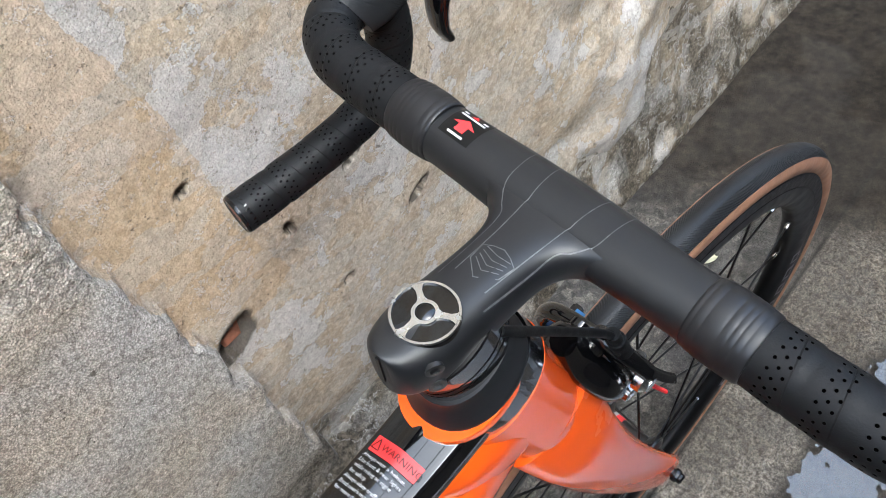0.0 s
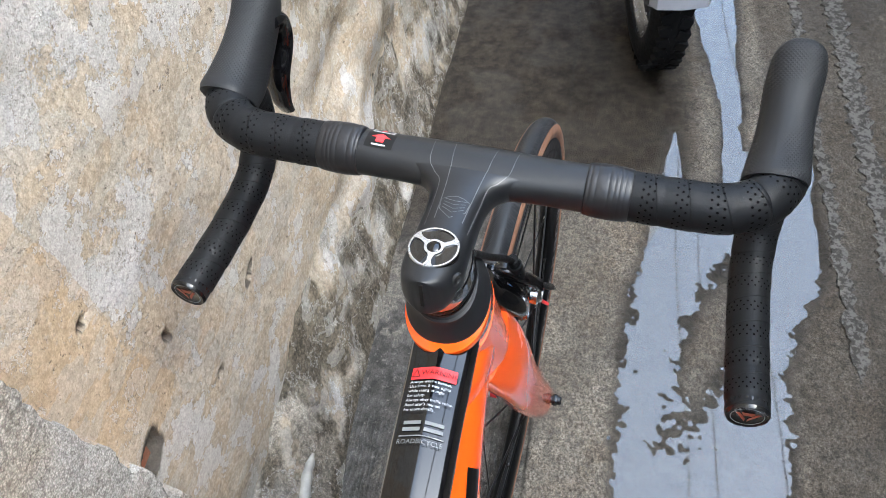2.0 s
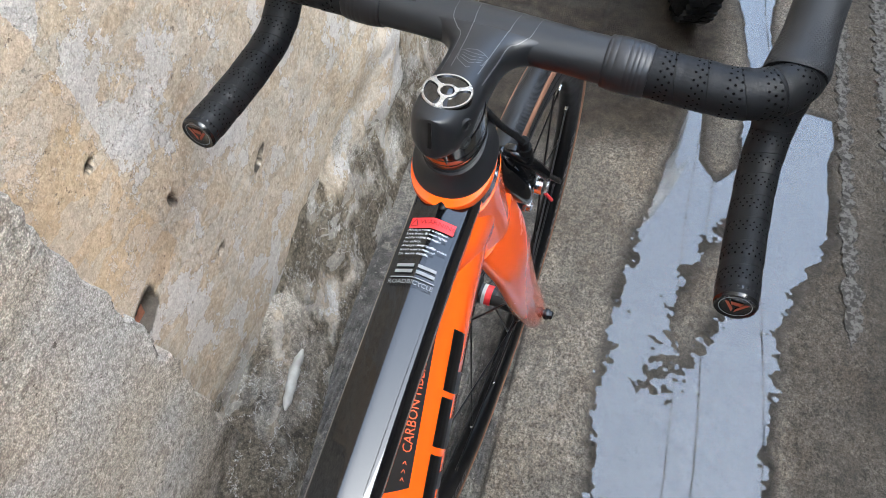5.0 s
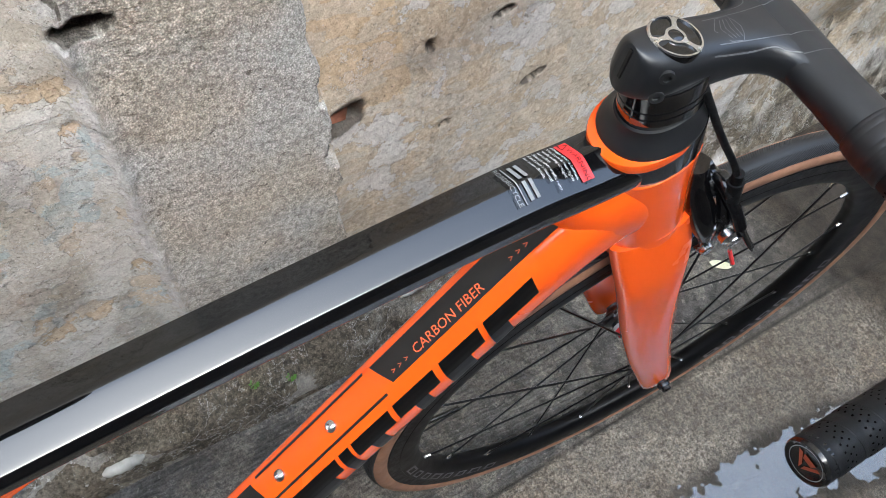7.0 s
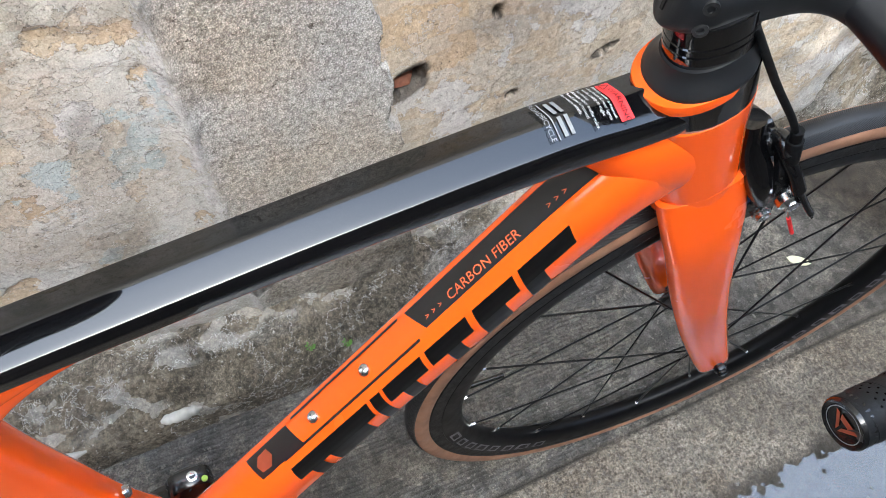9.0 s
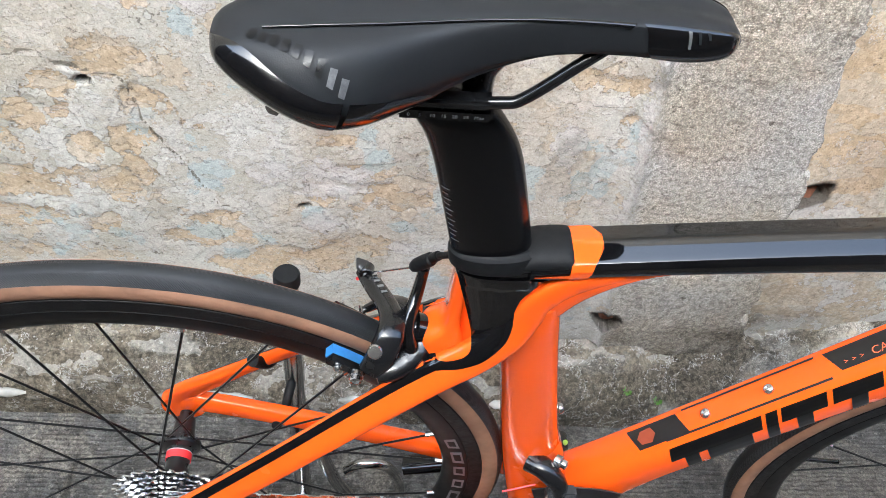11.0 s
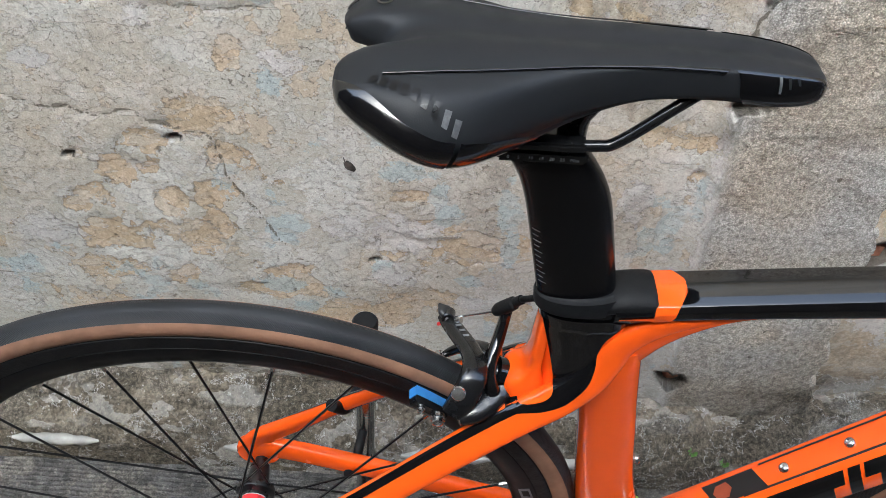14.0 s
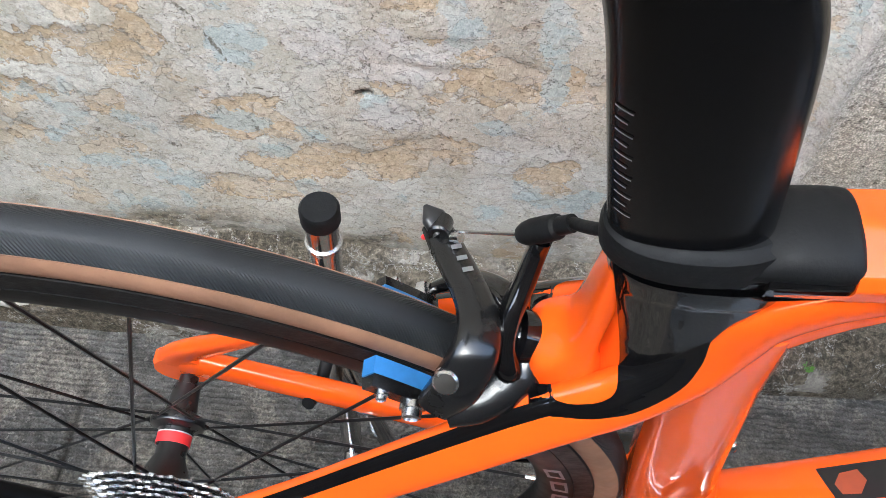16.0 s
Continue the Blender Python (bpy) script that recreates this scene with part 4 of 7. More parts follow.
def blend(rows, k=4):
    """More rows between the given ones, smoothly."""
    vs = [np.array(r, dtype=float) for r in rows]
    ext = [2 * vs[0] - vs[1], *vs, 2 * vs[-1] - vs[-2]]
    out = []
    for i in range(1, len(ext) - 2):
        p0, p1, p2, p3 = ext[i - 1:i + 3]
        for j in range(k):
            t = j / k
            out.append(tuple(0.5 * (2 * p1 + (p2 - p0) * t + (2 * p0 - 5 * p1 + 4 * p2 - p3) * t * t + (3 * p1 - p0 - 3 * p2 + p3) * t ** 3)))
    out.append(tuple(vs[-1]))
    return out


# frame: top tube, black
def tube_ring(x, z, a_, b_, tilt):
    """A section with a low ridge along the top and soft shoulders."""
    pts = [(0.0, a_), (-0.86 * b_, a_ - 0.29 * b_), (-b_, 0.2 * a_), (-0.97 * b_, -0.4 * a_), (-0.55 * b_, -a_), (0.55 * b_, -a_), (0.97 * b_, -0.4 * a_), (b_, 0.2 * a_), (0.86 * b_, a_ - 0.29 * b_)]
    for cut in (0.07, 0.2, 0.25):
        pts = [(p[0] + (q[0] - p[0]) * k, p[1] + (q[1] - p[1]) * k) for p, q in zip(pts, pts[1:] + pts[:1]) for k in (cut, 1 - cut)]
    c_, s_ = math.cos(radians(tilt)), math.sin(radians(tilt))
    return [Vector((x + s_ * v, u, z + c_ * v)) for u, v in pts]


bm = bmesh.new()
skin(bm, [tube_ring(*r[:5]) for r in blend([(0.318, 0.716, 0.0135, 0.0205, -4, 0), (0.40, 0.727, 0.0135, 0.0205, -6, 0), (0.55, 0.7425, 0.016, 0.0205, -6, 0), (0.68, 0.7525, 0.0188, 0.0215, -5, 0), (0.735, 0.7535, 0.0185, 0.0224, -4, 0), (0.785, 0.7570, 0.0185, 0.0238, -3, 0)])])
top_tube = part("top_tube", bm, BLACK_GLOSS, bike)
# head tube
bm = bmesh.new()
skin(bm, [oval(along(s, f), FWD, LEFT, a, b, 32, 2.3) for s, f, a, b in ((0.070, -0.006, 0.0375, 0.0283), (0.085, -0.004, 0.037, 0.0283), (0.105, -0.002, 0.0365, 0.028))])
part("head_tube_top", bm, BLACK_GLOSS, bike)
bm = bmesh.new()
skin(bm, [oval(along(s, f), FWD, LEFT, a, b, 32, 2.3) for s, f, a, b in ((0.1, -0.004, 0.0385, 0.0286), (0.13, -0.004, 0.037, 0.0293), (0.16, -0.002, 0.036, 0.0308), (0.1855, 0.0, 0.0355, 0.0325))])
part("head_tube", bm, ORANGE, bike)
# down tube
down_tube = loft("down_tube", blend([(0.815, 0.705, 0.044, 0.022, -56, 0), (0.775, 0.7, 0.039, 0.0258, -48, 0), (0.727, 0.666, 0.0315, 0.0265, -42, 0), (0.627, 0.551, 0.029, 0.0265, -40.5, 0), (0.508, 0.411, 0.029, 0.0265, -40.5, 0), (0.458, 0.344, 0.035, 0.029, -38, 0), (0.424, 0.288, 0.045, 0.034, -36, 0)]), ORANGE, power=2.7)
loft("head_web", blend([(0.716, 0.7245, 0.008, 0.006, -20, 0), (0.734, 0.7195, 0.020, 0.0165, -14, 0), (0.755, 0.7135, 0.031, 0.0243, -4, 0), (0.785, 0.712, 0.040, 0.0278, 8, 0), (0.812, 0.712, 0.042, 0.0285, 14, 0)]), ORANGE, power=2.6)
# bottom bracket shell
bm = bmesh.new()
rod(bm, (0.418, -0.036, 0.27), (0.418, 0.036, 0.27), 0.032, 28)
part("bottom_bracket_shell", bm, ORANGE, bike)
# seat tube
loft("seat_tube", blend([(0.336, 0.672, 0.016, 0.0198, 90, 0), (0.3365, 0.645, 0.0205, 0.0202, 90, 0), (0.341, 0.60, 0.0245, 0.0195, 90, 0), (0.352, 0.54, 0.026, 0.0205, 90, 0), (0.367, 0.46, 0.0285, 0.022, 90, 0), (0.384, 0.39, 0.033, 0.024, 90, 0), (0.405, 0.30, 0.035, 0.028, 90, 0)]), ORANGE, power=2.6)
seat_collar = loft("seat_collar", blend([(0.2985, 0.7165, 0.0342, 0.0190, 90, 0), (0.2992, 0.709, 0.0342, 0.0191, 90, 0), (0.3012, 0.698, 0.0337, 0.0188, 90, 0)]), BLACK_GLOSS, power=2.8)
seat_tube_top = loft("seat_tube_top", blend([(0.2985, 0.712, 0.034, 0.0185, 90, 0), (0.3025, 0.69, 0.0335, 0.0185, 90, 0), (0.307, 0.66, 0.0315, 0.0188, 90, 0), (0.307, 0.63, 0.029, 0.0195, 90, 0), (0.300, 0.606, 0.022, 0.020, 90, 0)]), ORANGE, power=2.8)
# gusset under the top tube
gusset = loft("gusset", blend([(0.335, 0.66, 0.02, 0.0175, -45, 0), (0.36, 0.692, 0.016, 0.017, -35, 0), (0.40, 0.713, 0.007, 0.0155, -15, 0), (0.44, 0.722, 0.003, 0.014, -8, 0)]), ORANGE, power=2.6)


def stay_rings(rows, sy, n=36, power=2.6):
    """Sections of a stay from rows of (x, y, z, half depth, half thickness, lean degrees); the top edge leans inwards."""
    out = []
    for i, (x, y, z, a_, b_, lean) in enumerate(rows):
        p, q = rows[max(i - 1, 0)], rows[min(i + 1, len(rows) - 1)]
        run = Vector((q[0] - p[0], 0, q[2] - p[2])).normalized()
        up = Vector((-run.z, 0, run.x))
        c_, s_ = math.cos(radians(lean)), math.sin(radians(lean))
        u_ = up * c_ + Vector((0, -sy * s_, 0))
        v_ = up * s_ + Vector((0, sy * c_, 0))
        out.append((Vector((x, sy * y, z)), u_, v_, a_, b_))
    return out


def flat_y(p):
    return Vector((p[0], 0, p[2]))


# seat stays, sweeping up over the seat tube into the gusset, and chain stays
STAY = blend([(0.008, 0.071, 0.362, 0.015, 0.0072, 5), (0.022, 0.0705, 0.381, 0.0145, 0.0075, 12), (0.06, 0.0675, 0.415, 0.0145, 0.008, 24), (0.135, 0.0575, 0.4865, 0.0138, 0.0075, 36), (0.2060, 0.0440, 0.552, 0.0145, 0.0075, 38), (0.2595, 0.0323, 0.5965, 0.0152, 0.0080, 34), (0.2900, 0.0258, 0.6175, 0.0155, 0.0086, 26), (0.3125, 0.0192, 0.638, 0.0158, 0.009, 12), (0.324, 0.0155, 0.660, 0.0145, 0.0078, 3), (0.332, 0.0145, 0.680, 0.0125, 0.0065, 0), (0.350, 0.0135, 0.698, 0.0105, 0.0055, 0), (0.378, 0.0125, 0.710, 0.007, 0.0045, 0), (0.42, 0.011, 0.719, 0.003, 0.003, 0)], 9)
stays, stripe_ends = {}, {}
for sy in (-1, 1):
    rows = stay_rings(STAY, sy)
    bm = bmesh.new()
    skin(bm, [oval(c_, u_, v_, a_, b_, 36, 2.6) for c_, u_, v_, a_, b_ in rows])
    stays[sy] = part("seat_stay", bm, ORANGE, bike)
    # black stripe along the upper half of the outer flank
    bm = bmesh.new()
    strip = []
    for c_, u_, v_, a_, b_ in rows:
        if not 0.045 < c_.x < 0.268:
            continue
        row = []
        for q in range(13):
            th = radians(36 + 38 * q / 12)
            row.append(c_ + u_ * ((a_ + 0.0006) * math.copysign(abs(math.cos(th)) ** (2 / 2.6), math.cos(th))) + v_ * ((b_ + 0.0006) * abs(math.sin(th)) ** (2 / 2.6)))
        strip.append(row)
    stripe_ends[sy] = (strip[-3][0], strip[-1][0], strip[-3][-1], strip[-1][-1])
    skin(bm, strip, caps=False, closed=False)
    part("stay_stripe", bm, BLACK_GLOSS, bike)
    loft("chain_stay", blend([(0.012, 0.358, 0.016, 0.0075, 10, sy * 0.071), (0.065, 0.352, 0.014, 0.009, 5, sy * 0.0675), (0.2, 0.322, 0.014, 0.0095, 8, sy * 0.058), (0.32, 0.295, 0.016, 0.011, 10, sy * 0.046), (0.41, 0.275, 0.02, 0.012, 10, sy * 0.036)]), ORANGE, n=20, power=2.5)
    bm = bmesh.new()
    turned(bm, (0.014, sy * 0.064, 0.352), (0, sy, 0), [(0, 0.0), (0, 0.023), (0.003, 0.025), (0.011, 0.025), (0.014, 0.022), (0.014, 0.0)], 24)
    part("dropout", bm, ORANGE, bike)
# fin behind the seat tube that carries the brake
seat_fin = loft("seat_fin", blend([(0.2725, 0.70, 0.0045, 0.010, 90, 0), (0.2725, 0.672, 0.0055, 0.0125, 90, 0), (0.272, 0.645, 0.006, 0.0145, 90, 0), (0.271, 0.634, 0.0085, 0.016, 90, 0), (0.2675, 0.626, 0.0145, 0.018, 90, 0), (0.2665, 0.619, 0.0172, 0.0195, 90, 0), (0.268, 0.608, 0.018, 0.0205, 90, 0), (0.276, 0.592, 0.016, 0.0205, 90, 0), (0.29, 0.578, 0.010, 0.016, 90, 0)], 6), ORANGE, power=3.6)

# fork, turned a little to the right with the handlebar
AXLE = along(0.552, 0.045)
bm = bmesh.new()
skin(bm, [oval(along(s, f), FWD, LEFT, a, b, 32, 2.3) for s, f, a, b in ((0.1865, 0.0, 0.0355, 0.0325), (0.205, 0.001, 0.0352, 0.0338), (0.222, 0.003, 0.032, 0.0355), (0.236, 0.004, 0.022, 0.034))])
part("fork_crown", bm, ORANGE, bike, m=STEER)
for sy in (-1, 1):
    bm = bmesh.new()
    rows = blend([(0.188, 0.0, 0.0352, 0.012, 0.019), (0.22, 0.002, 0.035, 0.0125, 0.0265), (0.26, 0.003, 0.032, 0.012, 0.034), (0.34, 0.008, 0.0285, 0.0105, 0.040), (0.43, 0.019, 0.025, 0.009, 0.0455), (0.51, 0.033, 0.0215, 0.0075, 0.0505), (0.555, 0.042, 0.0195, 0.007, 0.052), (0.572, 0.045, 0.017, 0.0055, 0.052), (0.576, 0.046, 0.013, 0.003, 0.052)])
    skin(bm, [oval(along(s, f, sy * y), FWD, LEFT, a, b, 22, 2.4) for s, f, a, b, y in rows])
    part("fork_leg", bm, ORANGE, bike, m=STEER)
# skewer
bm = bmesh.new()
rod(bm, AXLE + LEFT * -0.052, AXLE + LEFT * -0.061, 0.0048, 14)
turned(bm, AXLE + LEFT * -0.0605, (0, -1, 0), [(0, 0.0), (0, 0.0068), (0.003, 0.0075), (0.006, 0.0068), (0.0065, 0.0055), (0.0095, 0.0055), (0.011, 0.004), (0.011, 0.0)], 18)
part("skewer_nut", bm, ALLOY_BLACK, bike, m=STEER)

# headset cover, spacers and collar
bm = bmesh.new()
skin(bm, [oval(along(s, -0.010), FWD, LEFT, a, b, 40, 2.2) for s, a, b in ((0.076, 0.034, 0.0275), (0.076, 0.0362, 0.0288), (0.071, 0.037, 0.0292), (0.068, 0.0362, 0.0286), (0.068, 0.033, 0.025))])
part("headset_collar", bm, ORANGE, bike)
bm = bmesh.new()
skin(bm, [oval(along(s, f), FWD, LEFT, a, b, 40, 2.2) for s, f, a, b in ((0.0705, -0.005, 0.0335, 0.0270), (0.0695, -0.005, 0.0345, 0.0288), (0.0672, -0.005, 0.0347, 0.0290), (0.0660, -0.005, 0.0340, 0.0284), (0.0625, -0.004, 0.0322, 0.0258), (0.0585, -0.003, 0.0303, 0.0234), (0.0550, -0.002, 0.0290, 0.0219), (0.052, -0.002, 0.0284, 0.0213))])
part("headset_cover", bm, BLACK_SATIN, bike)
for s0, s1 in ((0.0525, 0.0425), (0.0422, 0.0362), (0.0359, 0.02)):
    bm = bmesh.new()
    skin(bm, [oval(along(s, -0.001), FWD, LEFT, a, b, 36, 2.2) for s, a, b in ((s0, 0.0268, 0.0198), (s0 - 0.0007, 0.0276, 0.0206), (s1 + 0.0007, 0.0276, 0.0206), (s1, 0.0268, 0.0198))])
    part("spacer", bm, BLACK_GLOSS, bike, m=STEER)

# one-piece stem and handlebar
bm = bmesh.new()
rows = blend([(-0.0275, 0.002, 0.011, 0.0155, 0.006), (-0.026, 0.004, 0.0145, 0.016, 0.0105), (-0.021, 0.006, 0.0178, 0.0165, 0.0155), (-0.008, 0.0075, 0.0195, 0.0172, 0.0192), (0.012, 0.0085, 0.0188, 0.017, 0.0194), (0.034, 0.011, 0.0182, 0.0158, 0.0188), (0.05, 0.0125, 0.0195, 0.0145, 0.0195), (0.060, 0.0125, 0.0225, 0.0138, 0.0225), (0.067, 0.0125, 0.028, 0.0132, 0.028), (0.0715, 0.0125, 0.036, 0.0128, 0.036), (0.0745, 0.0125, 0.048, 0.0124, 0.048)])
rings = []
for f, s, hw, hh, hw2 in rows:
    c = Vector((0.765 + f, 0, 0.851 - 0.045 * max(0, f) - hh))
    rings.append(oval(c, (0, 1, 0), (0, 0, 1), hw2, hh, 36, 2.7))
skin(bm, rings)
stem = part("stem", bm, BLACK_SATIN, bike, m=BAR_TURN)
bm = bmesh.new()
rings = [oval((0.853, y, 0.8345), (1, 0, -0.08), (0.08, 0, 1), a, b, 32, 2.25) for y, a, b in [(-0.1, 0.0162, 0.0155), (-0.074, 0.0168, 0.0148), (-0.052, 0.0178, 0.0138), (-0.03, 0.0192, 0.0135), (0, 0.0198, 0.0137), (0.03, 0.0192, 0.0135), (0.052, 0.0178, 0.0138), (0.074, 0.0168, 0.0148), (0.1, 0.0162, 0.0155)]]
skin(bm, rings)
handlebar = part("handlebar", bm, BLACK_SATIN, bike, m=BAR_TURN)


def wrapped(path, r, n=24):
    """A tube with the map 'wrap' in metres along and around it."""
    bm = bmesh.new()
    uv = bm.loops.layers.uv.new("wrap")
    path = [Vector(p) for p in path]
    pipe(bm, path, r, n)
    lengths = [0.0]
    for a, b in zip(path, path[1:]):
        lengths.append(lengths[-1] + (b - a).length)
    bm.verts.ensure_lookup_table()
    bm.verts.index_update()
    for f in bm.faces:
        cols = [l.vert.index % n for l in f.loops]
        wrap_seam = len(f.loops) == 4 and max(cols) - min(cols) > 2
        for l, c in zip(f.loops, cols):
            c = c + n if wrap_seam and c == 0 else c
            l[uv].uv = (lengths[l.vert.index // n], c / n * 0.103)
    return bm


BAR = [(0.853, 0.107, 0.8345), (0.853, 0.137, 0.8345), (0.8545, 0.167, 0.835), (0.865, 0.1885, 0.8355), (0.882, 0.2, 0.835), (0.900, 0.2035, 0.831), (0.914, 0.2045, 0.817), (0.918, 0.2045, 0.795), (0.911, 0.2035, 0.768), (0.889, 0.204, 0.746), (0.852, 0.206, 0.7355), (0.806, 0.2085, 0.7305), (0.774, 0.2105, 0.7285)]
for sy in (-1, 1):
    path = smooth_path([(x, sy * y, z) for x, y, z in BAR], 14)
    total = sum((b - a).length for a, b in zip(path, path[1:]))

    def tape_radius(t, total=total):
        turn = (t * total / 0.021) % 1.0
        base = 0.0166 - 0.0018 * math.sin(min(1, max(0, (t - 0.5) * 3)) * math.pi / 2)
        return base + 0.0005 * turn - 0.0012 * max(0, turn - 0.93) / 0.07
    tape = part("bar_tape", wrapped(path, tape_radius), TAPE, bike, "perforated black bar tape", m=BAR_TURN)
    # glossy finishing ribbon with its creases
    bm = bmesh.new()
    ribbon = [(0.853, sy * (0.079 + 0.030 * i / 66), 0.8345) for i in range(67)]
    pipe(bm, ribbon, lambda t: 0.0168 + 0.0015 * math.sin(t * math.pi) ** 0.5 + 0.00028 * abs(math.sin((t + 0.06 * math.sin(t * 9)) * 6.5 * math.pi + 0.5)) ** 0.5, 32)
    part("finishing_tape", bm, simple("shiny_black_ribbon", (0.008, 0.008, 0.0095), 0.42, 0.0, 0.0, 0.1, 30.0) if sy < 0 else bpy.data.materials["shiny_black_ribbon"], bike, m=BAR_TURN)
    # end plug
    end, dirn = path[-1], (path[-1] - path[-3]).normalized()
    bm = bmesh.new()
    turned(bm, end - dirn * 0.006, dirn, [(0, 0.0138), (0.0, 0.0148), (0.007, 0.0148), (0.0085, 0.0138), (0.0075, 0.0122), (0.0075, 0.0)], 32)
    plug = part("end_plug", bm, ALLOY_BLACK, bike, "black end plug with a small printed badge", m=BAR_TURN)
    q = dirn.to_track_quat("Z", "Y").to_matrix().to_4x4()
    pm = BAR_TURN @ Matrix.Translation(end + dirn * 0.0020) @ q
    bm = bmesh.new()
    skin(bm, [oval((0, 0, 0.0), (1, 0, 0), (0, 1, 0), 0.0112, 0.0112, 28), oval((0, 0, 0), (1, 0, 0), (0, 1, 0), 0.0106, 0.0106, 28)], caps=False)
    part("badge_ring", bm, GREY_INK, plug, m=pm)
    bm = bmesh.new()
    for k in (-1, 1):
        bm.faces.new(vadd(bm, [(k * 0.0008, -0.007, 0), (k * 0.0085, 0.0045, 0), (k * 0.0058, 0.0045, 0), (k * 0.0008, -0.003, 0)]))
    bm.faces.new(vadd(bm, [(-0.003, 0.001, 0), (0.003, 0.001, 0), (0.0045, 0.005, 0), (-0.0045, 0.005, 0)]))
    part("badge_mark", bm, BADGE_INK, plug, m=pm, smooth=False)
    # brake and shift hood
    bm = bmesh.new()
    rows = blend([(0.866, 0.187, 0.840, 0.0198, 0.0225), (0.872, 0.188, 0.841, 0.0202, 0.0245), (0.89, 0.1895, 0.843, 0.0192, 0.026), (0.915, 0.191, 0.852, 0.0172, 0.0255), (0.94, 0.192, 0.866, 0.017, 0.0225), (0.957, 0.1925, 0.881, 0.0178, 0.020), (0.967, 0.1925, 0.891, 0.0158, 0.017), (0.973, 0.1925, 0.897, 0.0095, 0.010), (0.975, 0.1925, 0.899, 0.002, 0.002)], 5)
    skin(bm, [oval((0.885 + (x - 0.866) * 0.88, sy * (y + 0.0125) + 0.002, z - 0.006 - 0.1 * (x - 0.866)), (0, 1, 0), (-0.45, 0, 0.89), hw * 1.06, hh * 0.96, 28, 2.5) for x, y, z, hw, hh in rows])
    hood = part("brake_hood", bm, HOOD, bike, "ribbed grey-black rubber brake hood", m=BAR_TURN)
    bm = bmesh.new()
    pipe(bm, smooth_path([(0.955, sy * 0.199, 0.858), (0.972, sy * 0.199, 0.850), (0.976, sy * 0.201, 0.826), (0.962, sy * 0.202, 0.800), (0.962, sy * 0.204, 0.774), (0.969, sy * 0.205, 0.757)], 6), lambda t: 0.0135 - 0.006 * t ** 2, 14, flat=0.55)
    part("brake_lever", bm, BLACK_GLOSS, hood, "glossy black brake lever", m=BAR_TURN)

# stem cap: silver three-spoked wheel over a black disc
CAP_M = BAR_TURN @ pose(0.765, 0, 0.8508, 0, 0, -90) @ Matrix.Diagonal((0.92, 0.92, 0.92, 1))
bm = bmesh.new()
turned(bm, (0, 0, -0.006), (0, 0, 1), [(0, 0.0), (0, 0.0172), (0.005, 0.0172), (0.006, 0.0165), (0.0062, 0.0)], 40)
cap = part("stem_cap", bm, BLACK_GLOSS, bike, "black stem cap with a silver three-spoked ring", m=CAP_M)
bm = bmesh.new()
turned_rings = [oval((0, 0, z), (1, 0, 0), (0, 1, 0), r, r, 48) for r, z in ((0.0158, 0.0), (0.0158, 0.0011), (0.0170, 0.0011), (0.0174, 0.0))]
skin(bm, turned_rings, caps=False)
part("ring", bm, STEEL, cap, m=CAP_M)
bm = bmesh.new()
skin(bm, [oval((0, 0, z), (1, 0, 0), (0, 1, 0), r, r, 32) for r, z in ((0.0048, 0.0), (0.0048, 0.0012), (0.0066, 0.0012), (0.0068, 0.0))], caps=False)
part("inner_ring", bm, STEEL, cap, m=CAP_M)
for k in range(3):
    bm = bmesh.new()
    skin(bm, [[(x, -w, 0), (x, -w, 0.0011), (x, w, 0.0011), (x, w, 0)] for x, w in ((0.0062, 0.0026), (0.008, 0.0017), (0.012, 0.0015), (0.0145, 0.0024), (0.0162, 0.0042))])
    part("arm", bm, STEEL, cap, m=CAP_M @ Matrix.Rotation(radians(-90 + 120 * k), 4, "Z"))
bm = bmesh.new()
turned(bm, (0, 0, 0), (0, 0, 1), [(0, 0.0047), (0.001, 0.0044), (0.0018, 0.003), (0.0021, 0.0)], 24)
part("cap_bolt", bm, BLACK_GLOSS, cap, m=CAP_M)
# clamp slot and bolts at the back of the stem
bm = bmesh.new()
box(bm, (0.7396, 0, 0.8385), (0.006, 0.0022, 0.020))
part("clamp_slot", bm, DECAL_BLACK, stem, m=BAR_TURN, smooth=False)
for z in (0.841, 0.8265):
    bm = bmesh.new()
    turned(bm, (0.7525, -0.0165, z), (-0.45, -1, 0), [(0, 0.0), (0, 0.0044), (0.0022, 0.0044), (0.0024, 0.0024), (0.0008, 0.0022), (0.0008, 0.0)], 20)
    part("clamp_bolt", bm, ALLOY_GREY, stem, m=BAR_TURN)


# ---- wheels ----
def revolve(profile, n, centre, closed=True):
    """Turns a profile of (radius, y) round the wheel's axle."""
    bm = bmesh.new()
    rings = []
    for i in range(n):
        a = 2 * math.pi * i / n
        ca, sa = math.cos(a), math.sin(a)
        rings.append([Vector(centre) + Vector((r * ca, y, r * sa)) for r, y in profile])
    vs = [vadd(bm, r) for r in rings]
    m = len(profile)
    for i in range(n):
        a, b = vs[i], vs[(i + 1) % n]
        for j in range(m if closed else m - 1):
            k = (j + 1) % m
            bm.faces.new((a[j], a[k], b[k], b[j]))
    return bm, m, n


